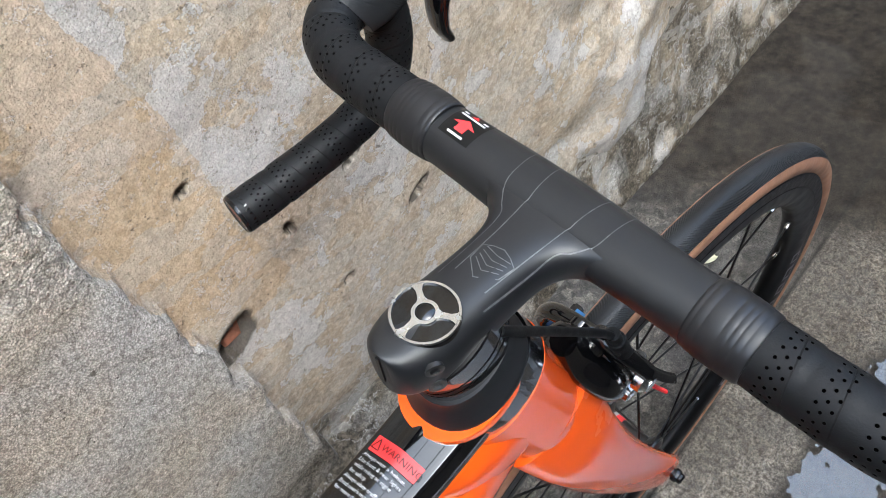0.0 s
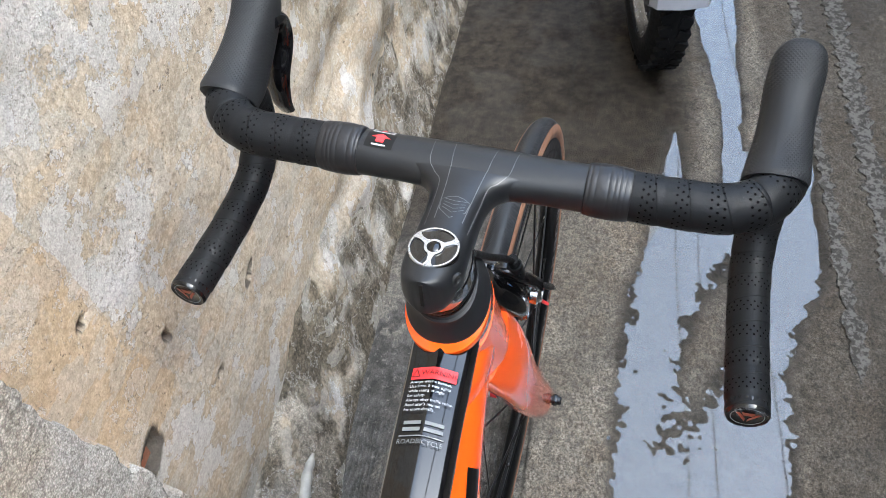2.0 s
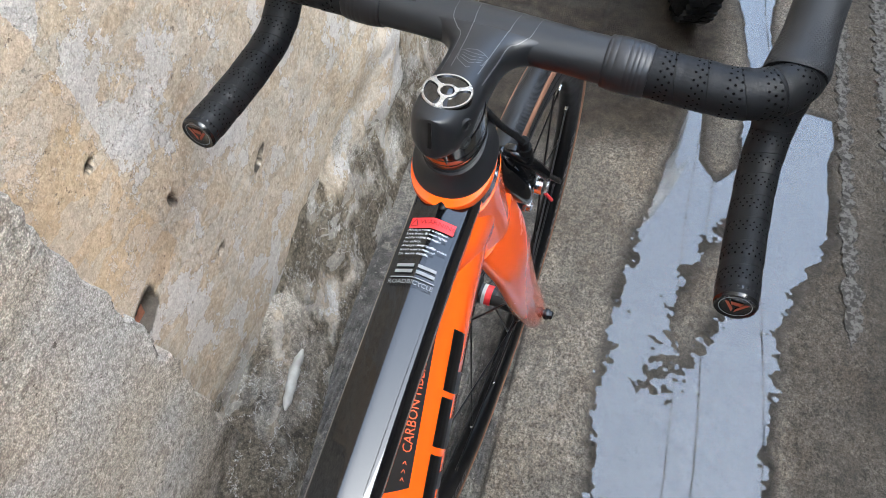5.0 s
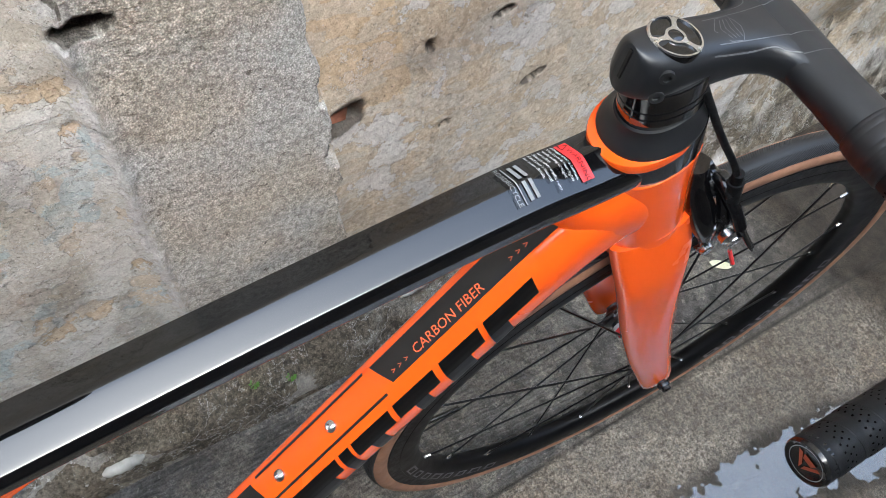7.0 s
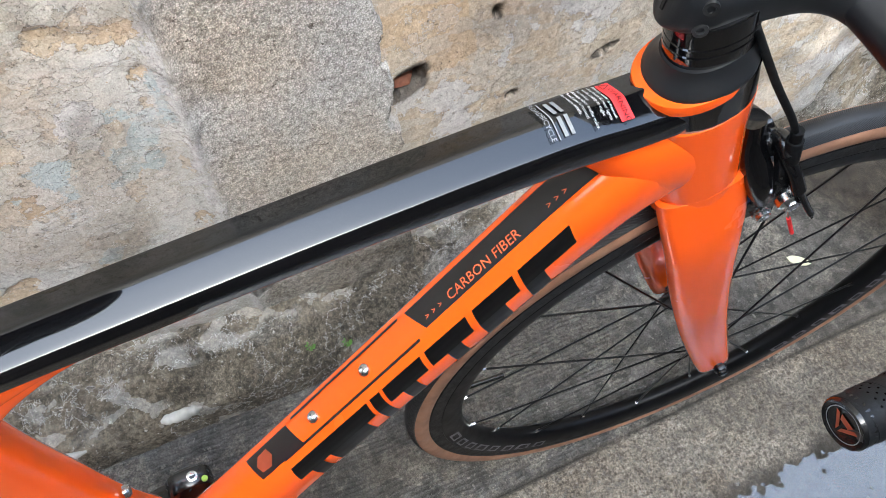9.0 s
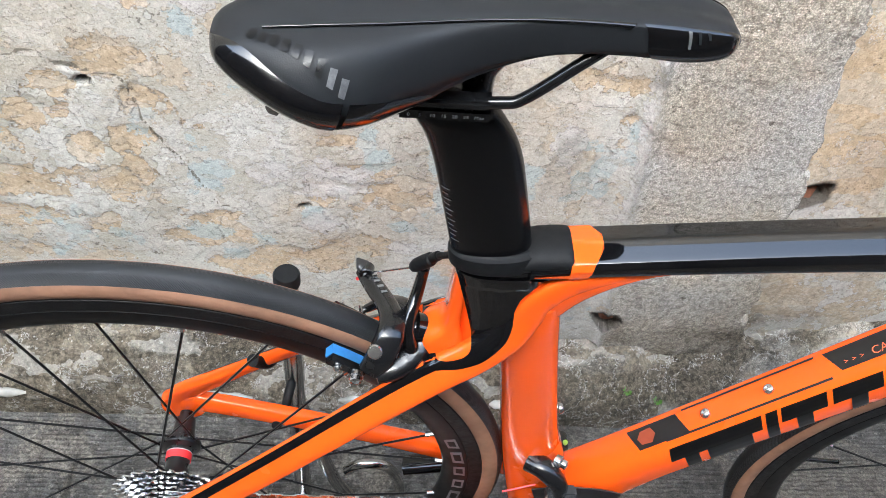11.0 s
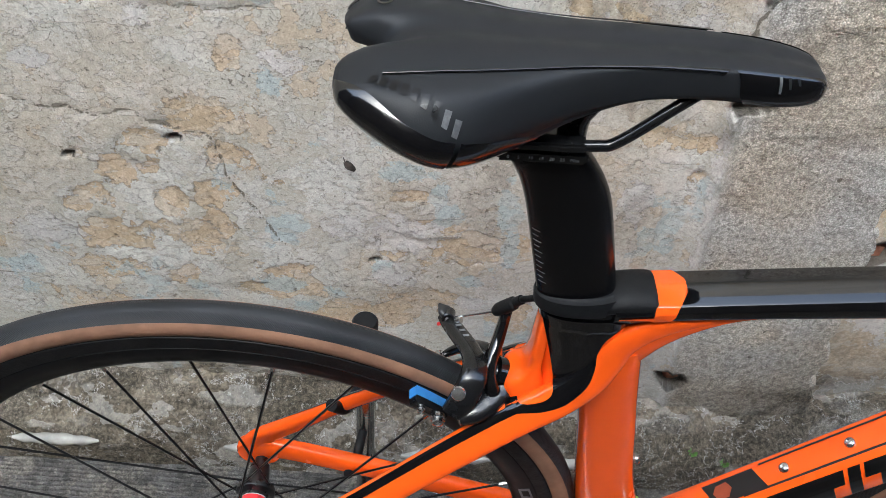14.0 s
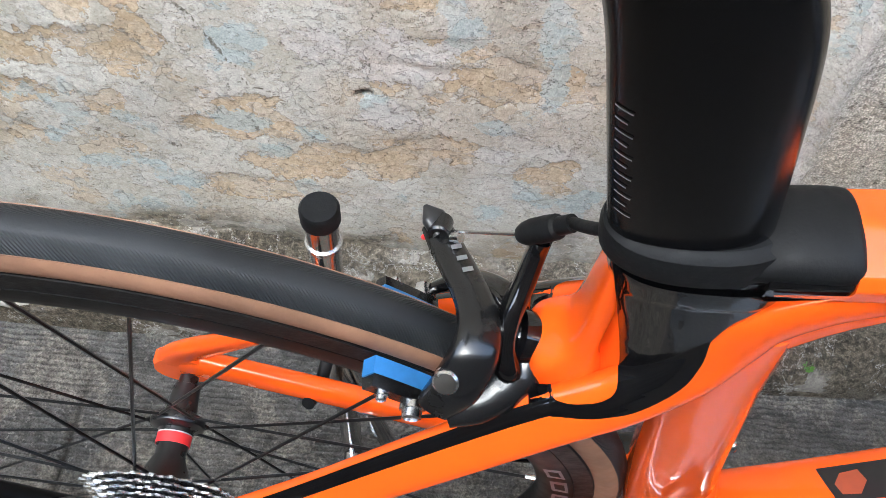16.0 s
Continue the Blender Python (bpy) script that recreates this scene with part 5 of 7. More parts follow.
def wheel(kind, centre, count, m=None):
    rim_profile = [(0.3165, -0.0125), (0.318, -0.0118), (0.318, -0.0095), (0.310, -0.0095), (0.310, 0.0095), (0.318, 0.0095), (0.318, 0.0118), (0.3165, 0.0125), (0.304, 0.0126), (0.3035, 0.0132), (0.296, 0.0134), (0.287, 0.0115), (0.2795, 0.0075), (0.277, 0.003), (0.277, -0.003), (0.2795, -0.0075), (0.287, -0.0115), (0.296, -0.0134), (0.3035, -0.0132), (0.304, -0.0126)]
    bm, _, _ = revolve(rim_profile, 144, centre)
    rim = part(kind, bm, RIM_BLACK, bike, "black deep-section carbon wheel", m=m)
    for sy in (-1, 1):
        bm, _, _ = revolve([(0.3172, sy * 0.0124), (0.3168, sy * 0.0129), (0.3042, sy * 0.0130), (0.304, sy * 0.0124)], 144, centre)
        part("brake_track", bm, BRAKE_TRACK, rim, m=m)
    # tyre: tread and two tan sidewalls
    R0, RT = 0.3258, 0.0140
    prof = [(R0 + RT * math.sin(a), RT * math.cos(a)) for a in [radians(d) for d in range(12, 169, 12)]]
    prof += [(R0 + (RT - 0.0025) * math.sin(a), (RT - 0.0025) * math.cos(a)) for a in (radians(160), radians(20))]
    bm, cols, n = revolve(prof, 168, centre)
    uv = bm.loops.layers.uv.new("wrap")
    bm.verts.ensure_lookup_table()
    bm.verts.index_update()
    for f in bm.faces:
        idx = [l.vert.index // cols for l in f.loops]
        seam = max(idx) - min(idx) > 2
        for l, i in zip(f.loops, idx):
            c = l.vert.index % cols
            ang = 12 + 12 * min(c, 13)
            l[uv].uv = ((i + n if seam and i == 0 else i) / n * 2 * math.pi * 0.34, radians(ang - 90) * RT)
    tyre = part("tyre", bm, TREAD, rim, "black tyre with tan sidewalls", m=m)
    for sy in (-1, 1):
        prof = [(R0 + (RT + 0.0004) * math.sin(a), sy * (RT + 0.0004) * math.cos(a)) for a in [radians(d) for d in (33, 22, 10, -4, -18, -30, -42)]]
        prof += [(R0 + (RT - 0.0015) * math.sin(a), sy * (RT - 0.0015) * math.cos(a)) for a in (radians(-42), radians(33))]
        bm, _, _ = revolve(prof, 168, centre)
        part("sidewall", bm, TAN, rim, m=m)
    # hub
    c = Vector(centre)
    rear = kind == "rear_wheel"
    flange = 0.03 if not rear else 0.026
    bm = bmesh.new()
    half = 0.05 if not rear else 0.065
    turned(bm, c + LEFT * half, (0, -1, 0), [(0, 0.0), (0, 0.0075), (0.008, 0.0078), (0.009, 0.0105), (half - flange - 0.008, 0.0125), (half - flange - 0.004, 0.0205), (half - flange, 0.0215), (half - flange + 0.003, 0.0205), (half - flange + 0.006, 0.0135), (half, 0.0115), (half + flange - 0.008, 0.0135 if not rear else 0.02), (half + flange - 0.003, 0.0205 if not rear else 0.026), (half + flange, 0.0215 if not rear else 0.027), (half + flange + 0.003, 0.0205), (half + flange + 0.006, 0.0125), (2 * half - 0.006, 0.0105), (2 * half, 0.0075), (2 * half, 0.0)], 32)
    hub = part("hub", bm, HUB_BLACK, rim, "black hub with a red and white band", m=m)
    for y0, y1, mat_ in ((0.0225, 0.016, WHITE_INK), (0.016, 0.008, RED_INK)):
        bm, _, _ = revolve([(0.0132, y0), (0.0132, y1), (0.0126, y1), (0.0126, y0)], 32, centre)
        part("hub_band", bm, mat_, rim, m=m)
    # spokes and nipples, crossed
    bm_s = bmesh.new()
    rod(bm_s, (0, 0, 0), (0, 0, 1), 0.00125, 6)
    spoke_me = bpy.data.meshes.new("spoke")
    bm_s.to_mesh(spoke_me)
    bm_s.free()
    spoke_me.materials.append(SPOKE)
    bm_s = bmesh.new()
    rod(bm_s, (0, 0, 0), (0, 0, 0.011), 0.0021, 8)
    nip_me = bpy.data.meshes.new("nipple")
    bm_s.to_mesh(nip_me)
    bm_s.free()
    nip_me.materials.append(STEEL)
    mm = m if m is not None else Matrix.Identity(4)
    for i in range(count):
        a = 2 * math.pi * (i + 0.35) / count
        side = 1 if i % 2 == 0 else -1
        lead = (1 if (i // 2) % 2 == 0 else -1) * radians(58 if rear else 50)
        p0 = c + Vector((0.0205 * math.cos(a + lead), side * flange, 0.0205 * math.sin(a + lead)))
        p1 = c + Vector((0.279 * math.cos(a), 0.002 * side, 0.279 * math.sin(a)))
        p0, p1 = mm @ p0, mm @ p1
        d = p1 - p0
        q = d.to_track_quat("Z", "Y")
        ob = new("spoke", spoke_me)
        ob.matrix_world = Matrix.LocRotScale(p0, q, Vector((1, 1, d.length)))
        ob.parent = rim
        ob = new("nipple", nip_me)
        ob.matrix_world = Matrix.LocRotScale(p1 - d.normalized() * 0.0095, q, None)
        ob.parent = rim
    # plain decal bars round the rim
    for sy in (-1, 1):
        for a0 in ((200, 320) if not rear else (-24,)):
            for k in range(8):
                a = radians(a0 + k * 6.2)
                bm = bmesh.new()
                w = radians(1.9 if k % 3 else 2.4)
                pts = []
                for r, da in ((0.2885, -w), (0.2885, w), (0.3, w * 1.05), (0.3, -w * 1.05)):
                    half_w = 0.0134 - 0.0018 * max(0, (0.296 - r) / 0.009)
                    pts.append(c + Vector((r * math.cos(a + da), sy * (half_w + 0.0008), r * math.sin(a + da))))
                inner = []
                for r, da in ((0.2908, -w * 0.55), (0.2908, w * 0.55), (0.2978, w * 0.58), (0.2978, -w * 0.58)):
                    half_w = 0.0134 - 0.0018 * max(0, (0.296 - r) / 0.009)
                    inner.append(c + Vector((r * math.cos(a + da), sy * (half_w + 0.0008), r * math.sin(a + da))))
                skin(bm, [pts, inner], caps=False)
                part("rim_decal", bm, RIM_DECAL, rim, m=m, smooth=False)
    return rim


front_wheel = wheel("front_wheel", AXLE, 20, STEER)
rear_wheel = wheel("rear_wheel", REAR_AXLE, 24)


# ---- fittings of the bicycle ----
def drape(ob, targets, direction, lift=0.0006):
    """Lays every vertex of ob on the nearest of the targets along a direction."""
    d = Vector(direction).normalized()
    for v in ob.data.vertices:
        best = None
        for t in targets:
            hit, loc, nrm, _ = t.ray_cast(v.co - d * 0.2, d)
            if hit and (best is None or (loc - v.co).dot(d) < (best - v.co).dot(d)):
                best = loc
        if best is not None:
            v.co = best - d * lift
    ob.data.update()
    return ob


def patch(name, corners, material, parent, targets, direction, nu=8, nv=6, lift=0.0006, label=""):
    """A four-cornered decal laid over the targets."""
    a, b, c, d = [Vector(p) for p in corners]
    bm = bmesh.new()
    grid = []
    for j in range(nv + 1):
        t = j / nv
        grid.append(vadd(bm, [(a.lerp(b, i / nu)).lerp(d.lerp(c, i / nu), t) for i in range(nu + 1)]))
    for j in range(nv):
        for i in range(nu):
            bm.faces.new((grid[j][i], grid[j][i + 1], grid[j + 1][i + 1], grid[j + 1][i]))
    ob = part(name, bm, material, parent, label)
    return drape(ob, targets, direction, lift)


bpy.context.view_layer.update()
# down tube decals: L along the tube, q across it
DT_E = Vector((0.65, 0, 0.76)).normalized()
DT_U = Vector((-0.76, 0, 0.65)).normalized()
DT_O = Vector((0.506, 0, 0.410))


def on_top(L, y):
    return DT_O + DT_E * L + LEFT * y + DT_U * 0.05


def top_patch(name, L0, L1, y0, y1, material, skew=0.0):
    return patch(name, [on_top(L0, y0), on_top(L1, y0), on_top(L1 + skew, y1), on_top(L0 + skew, y1)], material, down_tube, [down_tube], -DT_U, 14, 6)


top_patch("dark_panel", 0.196, 0.372, 0.0135, -0.0085, DECAL_GREY, 0.012)
top_patch("dark_panel", -0.012, 0.045, 0.0125, -0.0115, DECAL_GREY, 0.012)
top_patch("pinstripe", 0.052, 0.188, 0.0150, 0.0125, DECAL_GREY)
top_patch("pinstripe", 0.03, 0.198, -0.0105, -0.0126, DECAL_GREY)
m_text = Matrix.Translation(on_top(0.236, -0.0055)) @ Matrix((DT_E, LEFT, DT_U)).transposed().to_4x4()
drape(words("CARBON FIBER", 0.0106, ORANGE_INK, m_text, down_tube), [down_tube], -DT_U, 0.0011)
for k, L in enumerate((0.212, 0.219, 0.226, 0.334, 0.341, 0.348)):
    m_text = Matrix.Translation(on_top(L, -0.0045)) @ Matrix((DT_E, LEFT, DT_U)).transposed().to_4x4()
    drape(words(">", 0.0066, ORANGE_INK, m_text, down_tube, "chevron"), [down_tube], -DT_U, 0.0011)
# plain stepped black blocks in place of the wordmark, wrapped over the shoulder
DT_N = (LEFT * -0.8 + DT_U * 0.6).normalized()
DT_W = (DT_U * 0.8 + LEFT * 0.6).normalized()


def on_shoulder(L, v):
    return DT_O + DT_E * (L + 0.45 * v) + DT_W * v + DT_N * 0.06


for L0, L1, S0, S1 in ((0.026, 0.068, 0.041, 0.056), (0.0655, 0.123, 0.0655, 0.112), (0.127, 0.1385, 0.127, 0.1385), (0.142, 0.185, 0.156, 0.171), (0.190, 0.234, 0.206, 0.2205), (0.2405, 0.281, 0.2405, 0.266), (0.286, 0.334, 0.286, 0.304)):
    for a0, a1, v0, v1 in ((L0, L1, -0.0075, 0.0075), (S0, S1, -0.0255, -0.0075)):
        patch("wordmark_block", [on_shoulder(a0, v1), on_shoulder(a1, v1), on_shoulder(a1, v0), on_shoulder(a0, v0)], DECAL_BLACK, down_tube, [down_tube], -DT_N, 8, 10)
bm = bmesh.new()
bm.faces.new(vadd(bm, [on_top(L, y) for L, y in ((0.0, 0.0), (0.004, -0.007), (0.016, -0.008), (0.021, 0.0), (0.016, 0.008), (0.004, 0.007))]))
drape(part("shield_badge", bm, BADGE_INK, down_tube, smooth=False), [down_tube], -DT_U, 0.0011)
for L in (0.142, 0.077):
    hit, loc, _, _ = down_tube.ray_cast(on_top(L, 0.0), -DT_U)
    bm = bmesh.new()
    turned(bm, loc - DT_U * 0.001, DT_U, [(0, 0.0), (0, 0.0052), (0.0025, 0.0052), (0.0042, 0.004), (0.005, 0.0022), (0.0035, 0.002), (0.0035, 0.0)], 20)
    part("bottle_bolt", bm, STEEL, bike)
for x, z in ((0.392, 0.49), (0.402, 0.43)):
    bm = bmesh.new()
    turned(bm, (x - 0.002, 0, z), (0.97, 0, 0.2), [(0, 0.0), (0, 0.005), (0.0025, 0.005), (0.004, 0.0038), (0.0042, 0.0)], 18)
    part("bottle_bolt", bm, STEEL, bike)

# top tube lettering: the words are read from the saddle
TT_M = Matrix(((0, 1, 0), (-1, 0, 0), (0, 0, 1))).to_4x4()


def tt_words(text, size, x, y, material, name="lettering", align="LEFT"):
    return drape(words(text, size, material, Matrix.Translation((x, y, 0.83)) @ TT_M, top_tube, name, align), [top_tube], (0, 0, -1), 0.0021)


def tt_patch(name, x0, x1, y0, y1, material, lift=0.0009):
    return patch(name, [(x0, y0, 0.83), (x1, y0, 0.83), (x1, y1, 0.83), (x0, y1, 0.83)], material, top_tube, [top_tube], (0, 0, -1), 4, 10, lift)


tt_patch("warning_strip", 0.7215, 0.7305, 0.0155, -0.0145, RED_INK)
tt_words("WARNING", 0.0052, 0.7241, 0.0088, DECAL_BLACK)
bm = bmesh.new()
for a, b in (((0.7233, 0.0148), (0.7233, 0.0098)), ((0.7233, 0.0098), (0.729, 0.0123)), ((0.729, 0.0123), (0.7233, 0.0148))):
    pipe(bm, [(*a, 0.83), (*b, 0.83)], 0.0003, 4)
drape(part("warning_triangle", bm, DECAL_BLACK, top_tube), [top_tube], (0, 0, -1), 0.0015)
for i, line in enumerate((".Always wear a helmet.", ".Use front & rear lights", " while riding at night", " for safety.", ".Always obey traffic rules.", ".Read user's manual", " for more details.")):
    tt_words(line, 0.003, 0.7178 - 0.0034 * i, 0.0155 + 0.0001 * i, WHITE_INK)
for y0, y1 in ((0.0135, 0.002), (-0.0005, -0.0125)):
    tt_patch("model_block", 0.6843, 0.6868, y0, y1, GREY_INK)
    tt_patch("model_block", 0.6888, 0.6912, y0, y1, GREY_INK)
tt_patch("rule", 0.6806, 0.6814, 0.0150, -0.0135, GREY_INK)
tt_words("ROADBICYCLE", 0.0044, 0.6752, 0.0155, GREY_INK)

# seatpost with its rubber boot and scale
bm = bmesh.new()
rows = blend([(0.2985, 0.690, 0.0292, 0.0135, 13), (0.2905, 0.724, 0.0292, 0.0135, 13), (0.279, 0.772, 0.029, 0.0135, 14), (0.2685, 0.812, 0.0285, 0.0135, 18), (0.258, 0.835, 0.0268, 0.0135, 28), (0.2475, 0.85, 0.0252, 0.0138, 36), (0.244, 0.854, 0.022, 0.012, 36)], 5)
rings = []
for x, z, a, b, tilt in rows:
    c, s_ = math.cos(radians(tilt)), math.sin(radians(tilt))
    rings.append(oval((x, 0, z), (c, 0, s_ * 0.55), (0, 1, 0), a, b, 36, 2.25))
skin(bm, rings)
seatpost = part("seatpost", bm, POST_BLACK, bike, "black aero seatpost with a height scale")
bpy.context.view_layer.update()
for i in range(11):
    z = 0.7385 + i * 0.0050
    x = 0.2600 - (z - 0.7385) * 0.235
    w = 0.0035 if i % 2 else 0.005
    patch("scale_mark", [(x, -0.06, z), (x + w, -0.06, z), (x + w, -0.06, z + 0.0007), (x, -0.06, z + 0.0007)], GREY_INK, seatpost, [seatpost], (0.0, 1, 0), 4, 1)
bm = bmesh.new()
rows = [(0.2955, 0.714, 0.0348, 0.0202, 3), (0.2945, 0.722, 0.0348, 0.0202, 4), (0.2935, 0.7265, 0.0335, 0.0185, 5), (0.293, 0.727, 0.0305, 0.0150, 5), (0.2925, 0.728, 0.0296, 0.0137, 5)]
skin(bm, [oval((x, 0, z), (math.cos(radians(t)), 0, math.sin(radians(t))), (0, 1, 0), a, b, 36, 2.3) for x, z, a, b, t in rows])
boot = part("rubber_boot", bm, RUBBER, bike, "matt black rubber boot at the foot of the seatpost")
boot_tail = loft("boot_tail", blend([(0.308, 0.7185, 0.0085, 0.0180, -2, 0), (0.322, 0.7225, 0.0105, 0.0192, -6, 0), (0.337, 0.7245, 0.0108, 0.0196, -10, 0), (0.3455, 0.7252, 0.0104, 0.0192, -10, 0), (0.348, 0.7252, 0.009, 0.0178, -10, 0)]), RUBBER, boot, power=2.15)
bm = bmesh.new()
rings = []
for k in range(7):
    u = k / 6
    ring = []
    for p in tube_ring(0.347, 0.7203 + 0.002 * u, 0.0143, 0.0214, -6):
        tip = 0.3685 - 0.55 * max(0.0, abs(p.y) - 0.007) - 0.5 * max(0.0, 0.722 - p.z)
        ring.append(Vector((0.3455 + max(0.002, tip - 0.3455) * u, p.y, p.z)))
    rings.append(ring)
skin(bm, rings)
part("orange_flash", bm, ORANGE, bike)
bpy.context.view_layer.update()
for sy in (-1, 1):
    # thin orange sliver under the boot, and the black panel that runs from the boot down into the stripe of the stay
    patch("orange_sliver", [(0.321, sy * 0.06, 0.7149), (0.353, sy * 0.06, 0.7165), (0.353, sy * 0.06, 0.7215), (0.321, sy * 0.06, 0.7160)], ORANGE, bike, [boot_tail, top_tube, seat_tube_top], (0, -sy, 0), 10, 2, 0.0008)
    back = smooth_path([(0.2668, 0, 0.7105), (0.2685, 0, 0.703), (0.2755, 0, 0.679), (0.2830, 0, 0.652), (0.2865, 0, 0.634), (0.2825, 0, 0.6255), (0.272, 0, 0.6195), flat_y(stripe_ends[sy][1]), flat_y(stripe_ends[sy][0])], 12)
    front = smooth_path([(0.346, 0, 0.7105), (0.333, 0, 0.704), (0.3185, 0, 0.690), (0.3145, 0, 0.674), (0.3145, 0, 0.657), (0.311, 0, 0.641), (0.2985, 0, 0.6255), (0.282, 0, 0.6165), flat_y(stripe_ends[sy][3]), flat_y(stripe_ends[sy][2])], 12)
    bm = bmesh.new()
    grid = [vadd(bm, [a_.lerp(b_, j / 28) + Vector((0, sy * 0.06, 0)) for j in range(29)]) for a_, b_ in zip(back, front)]
    for ra, rb_ in zip(grid, grid[1:]):
        for j in range(28):
            bm.faces.new((ra[j], ra[j + 1], rb_[j + 1], rb_[j]))
    drape(part("black_panel", bm, BLACK_GLOSS, bike), [seat_tube_top, seat_collar, stays[sy], top_tube, gusset, seat_fin], (0, -sy, 0), 0.0016)

# saddle
# stations along it: (x, top, half width and height of the crease, half width and height of the widest line, lower edge)
SAD = [(0.1235, 0.9150, 0.031, 0.9130, 0.036, 0.910, 0.905), (0.128, 0.9195, 0.036, 0.9165, 0.0458, 0.910, 0.902), (0.14, 0.9250, 0.0405, 0.9215, 0.0556, 0.9085, 0.8945), (0.16, 0.9278, 0.0400, 0.9238, 0.0660, 0.9055, 0.8865), (0.18, 0.9288, 0.0375, 0.9247, 0.0680, 0.9016, 0.8796), (0.2, 0.9286, 0.034, 0.9245, 0.0615, 0.8997, 0.8785), (0.225, 0.9277, 0.029, 0.9242, 0.046, 0.9008, 0.8825), (0.255, 0.9278, 0.0245, 0.9250, 0.0325, 0.9045, 0.8940), (0.29, 0.9286, 0.0215, 0.9262, 0.0255, 0.909, 0.9045), (0.33, 0.9280, 0.0195, 0.9258, 0.0232, 0.9125, 0.9065), (0.365, 0.9260, 0.0172, 0.9237, 0.0220, 0.912, 0.9042), (0.388, 0.9218, 0.0125, 0.9196, 0.0165, 0.9112, 0.9050), (0.3975, 0.9135, 0.005, 0.9115, 0.006, 0.9105, 0.9080)]
SAD_ROWS = blend(SAD, 10)
SAD_KEYS = [r[0] for r in SAD_ROWS]


def saddle_point(x, s, side, lift=0.0):
    """A point of the saddle: s is 0 on the middle line, 2 on the crease, 4 on the widest line, 6 on the lower edge."""
    top, c_, zc, w, zw, low = (float(np.interp(x, SAD_KEYS, [r[k] for r in SAD_ROWS])) for k in range(1, 7))
    ctrl = [(-0.55 * c_, top - 0.15 * (top - zc)), (0.0, top), (0.55 * c_, top - 0.15 * (top - zc)), (c_, zc), (0.4 * c_ + 0.6 * w, zc - 0.24 * (zc - zw)), (w, zw), (0.965 * w, 0.45 * zw + 0.55 * low), (0.84 * w, low), (0.6 * w, low + 0.002)]

    def bend(v):
        i = min(int(v), 5)
        t = v - i
        p0, p1, p2, p3 = (np.array(ctrl[i + k]) for k in range(4))
        return 0.5 * (2 * p1 + (p2 - p0) * t + (2 * p0 - 5 * p1 + 4 * p2 - p3) * t * t + (3 * p1 - p0 - 3 * p2 + p3) * t ** 3)
    y, z = bend(s)
    if lift:
        ya, za = bend(max(0.0, s - 0.05))
        yb, zb = bend(min(6.0, s + 0.05))
        run = math.hypot(yb - ya, zb - za)
        y, z = y - lift * (zb - za) / run, z + lift * (yb - ya) / run
    rear = max(0.0, 1 - (x - 0.1235) / 0.075)
    slot = 1 / (1 + (y / 0.0125) ** 6)
    z -= 0.0016 * math.exp(-(y / 0.008) ** 2) + 0.006 * rear ** 2 * slot
    return Vector((x + 0.024 * rear ** 1.5 * slot, side * y, z))


SAD_XS = np.concatenate([np.linspace(0.1235, 0.142, 16), np.linspace(0.1445, 0.384, 74), np.linspace(0.3865, 0.3975, 10)])
SAD_S = np.concatenate([np.linspace(0, 1.8, 13), np.linspace(1.85, 2.15, 5), np.linspace(2.3, 6, 22)])
bm = bmesh.new()
rings = []
for x in SAD_XS:
    right = [saddle_point(x, s_, -1) for s_ in SAD_S]
    left = [Vector((p.x, -p.y, p.z)) for p in right]
    top = list(reversed(left)) + right[1:]
    low = right[-1].z
    under = [Vector((p.x + (0.003 if x < 0.16 else 0.0), p.y * 0.94, max(low + 0.001, p.z - 0.008))) for p in top]
    rings.append(top + list(reversed(under)))
vs = skin(bm, rings, caps=False)
for ring in (vs[0], vs[-1]):
    for i in range(len(ring) // 2 - 1):
        bm.faces.new((ring[i], ring[i + 1], ring[-2 - i], ring[-1 - i]))
saddle = part("saddle", bm, SADDLE_MATT, bike, "matt black racing saddle with glossy trim")


def saddle_strip(name, rows, side, material, lift=0.0006, nu=40, nv=8, bulge=0.0):
    """A skin over the saddle between two edges; rows of (x, s of one edge, x, s of the other)."""
    rows = smooth_path([(r[0], r[1], 0) for r in rows], nu), smooth_path([(r[2], r[3], 0) for r in rows], nu)
    bm = bmesh.new()
    grid = []
    for a_, b_ in zip(*rows):
        grid.append(vadd(bm, [saddle_point(a_.x + (b_.x - a_.x) * j / nv, min(6.0, max(0.0, a_.y + (b_.y - a_.y) * j / nv)), side, lift + bulge * math.sin(math.pi * j / nv) ** 0.6) for j in range(nv + 1)]))
    for ra, rb_ in zip(grid, grid[1:]):
        for j in range(nv):
            bm.faces.new((ra[j], ra[j + 1], rb_[j + 1], rb_[j]))
    return part(name, bm, material, saddle)


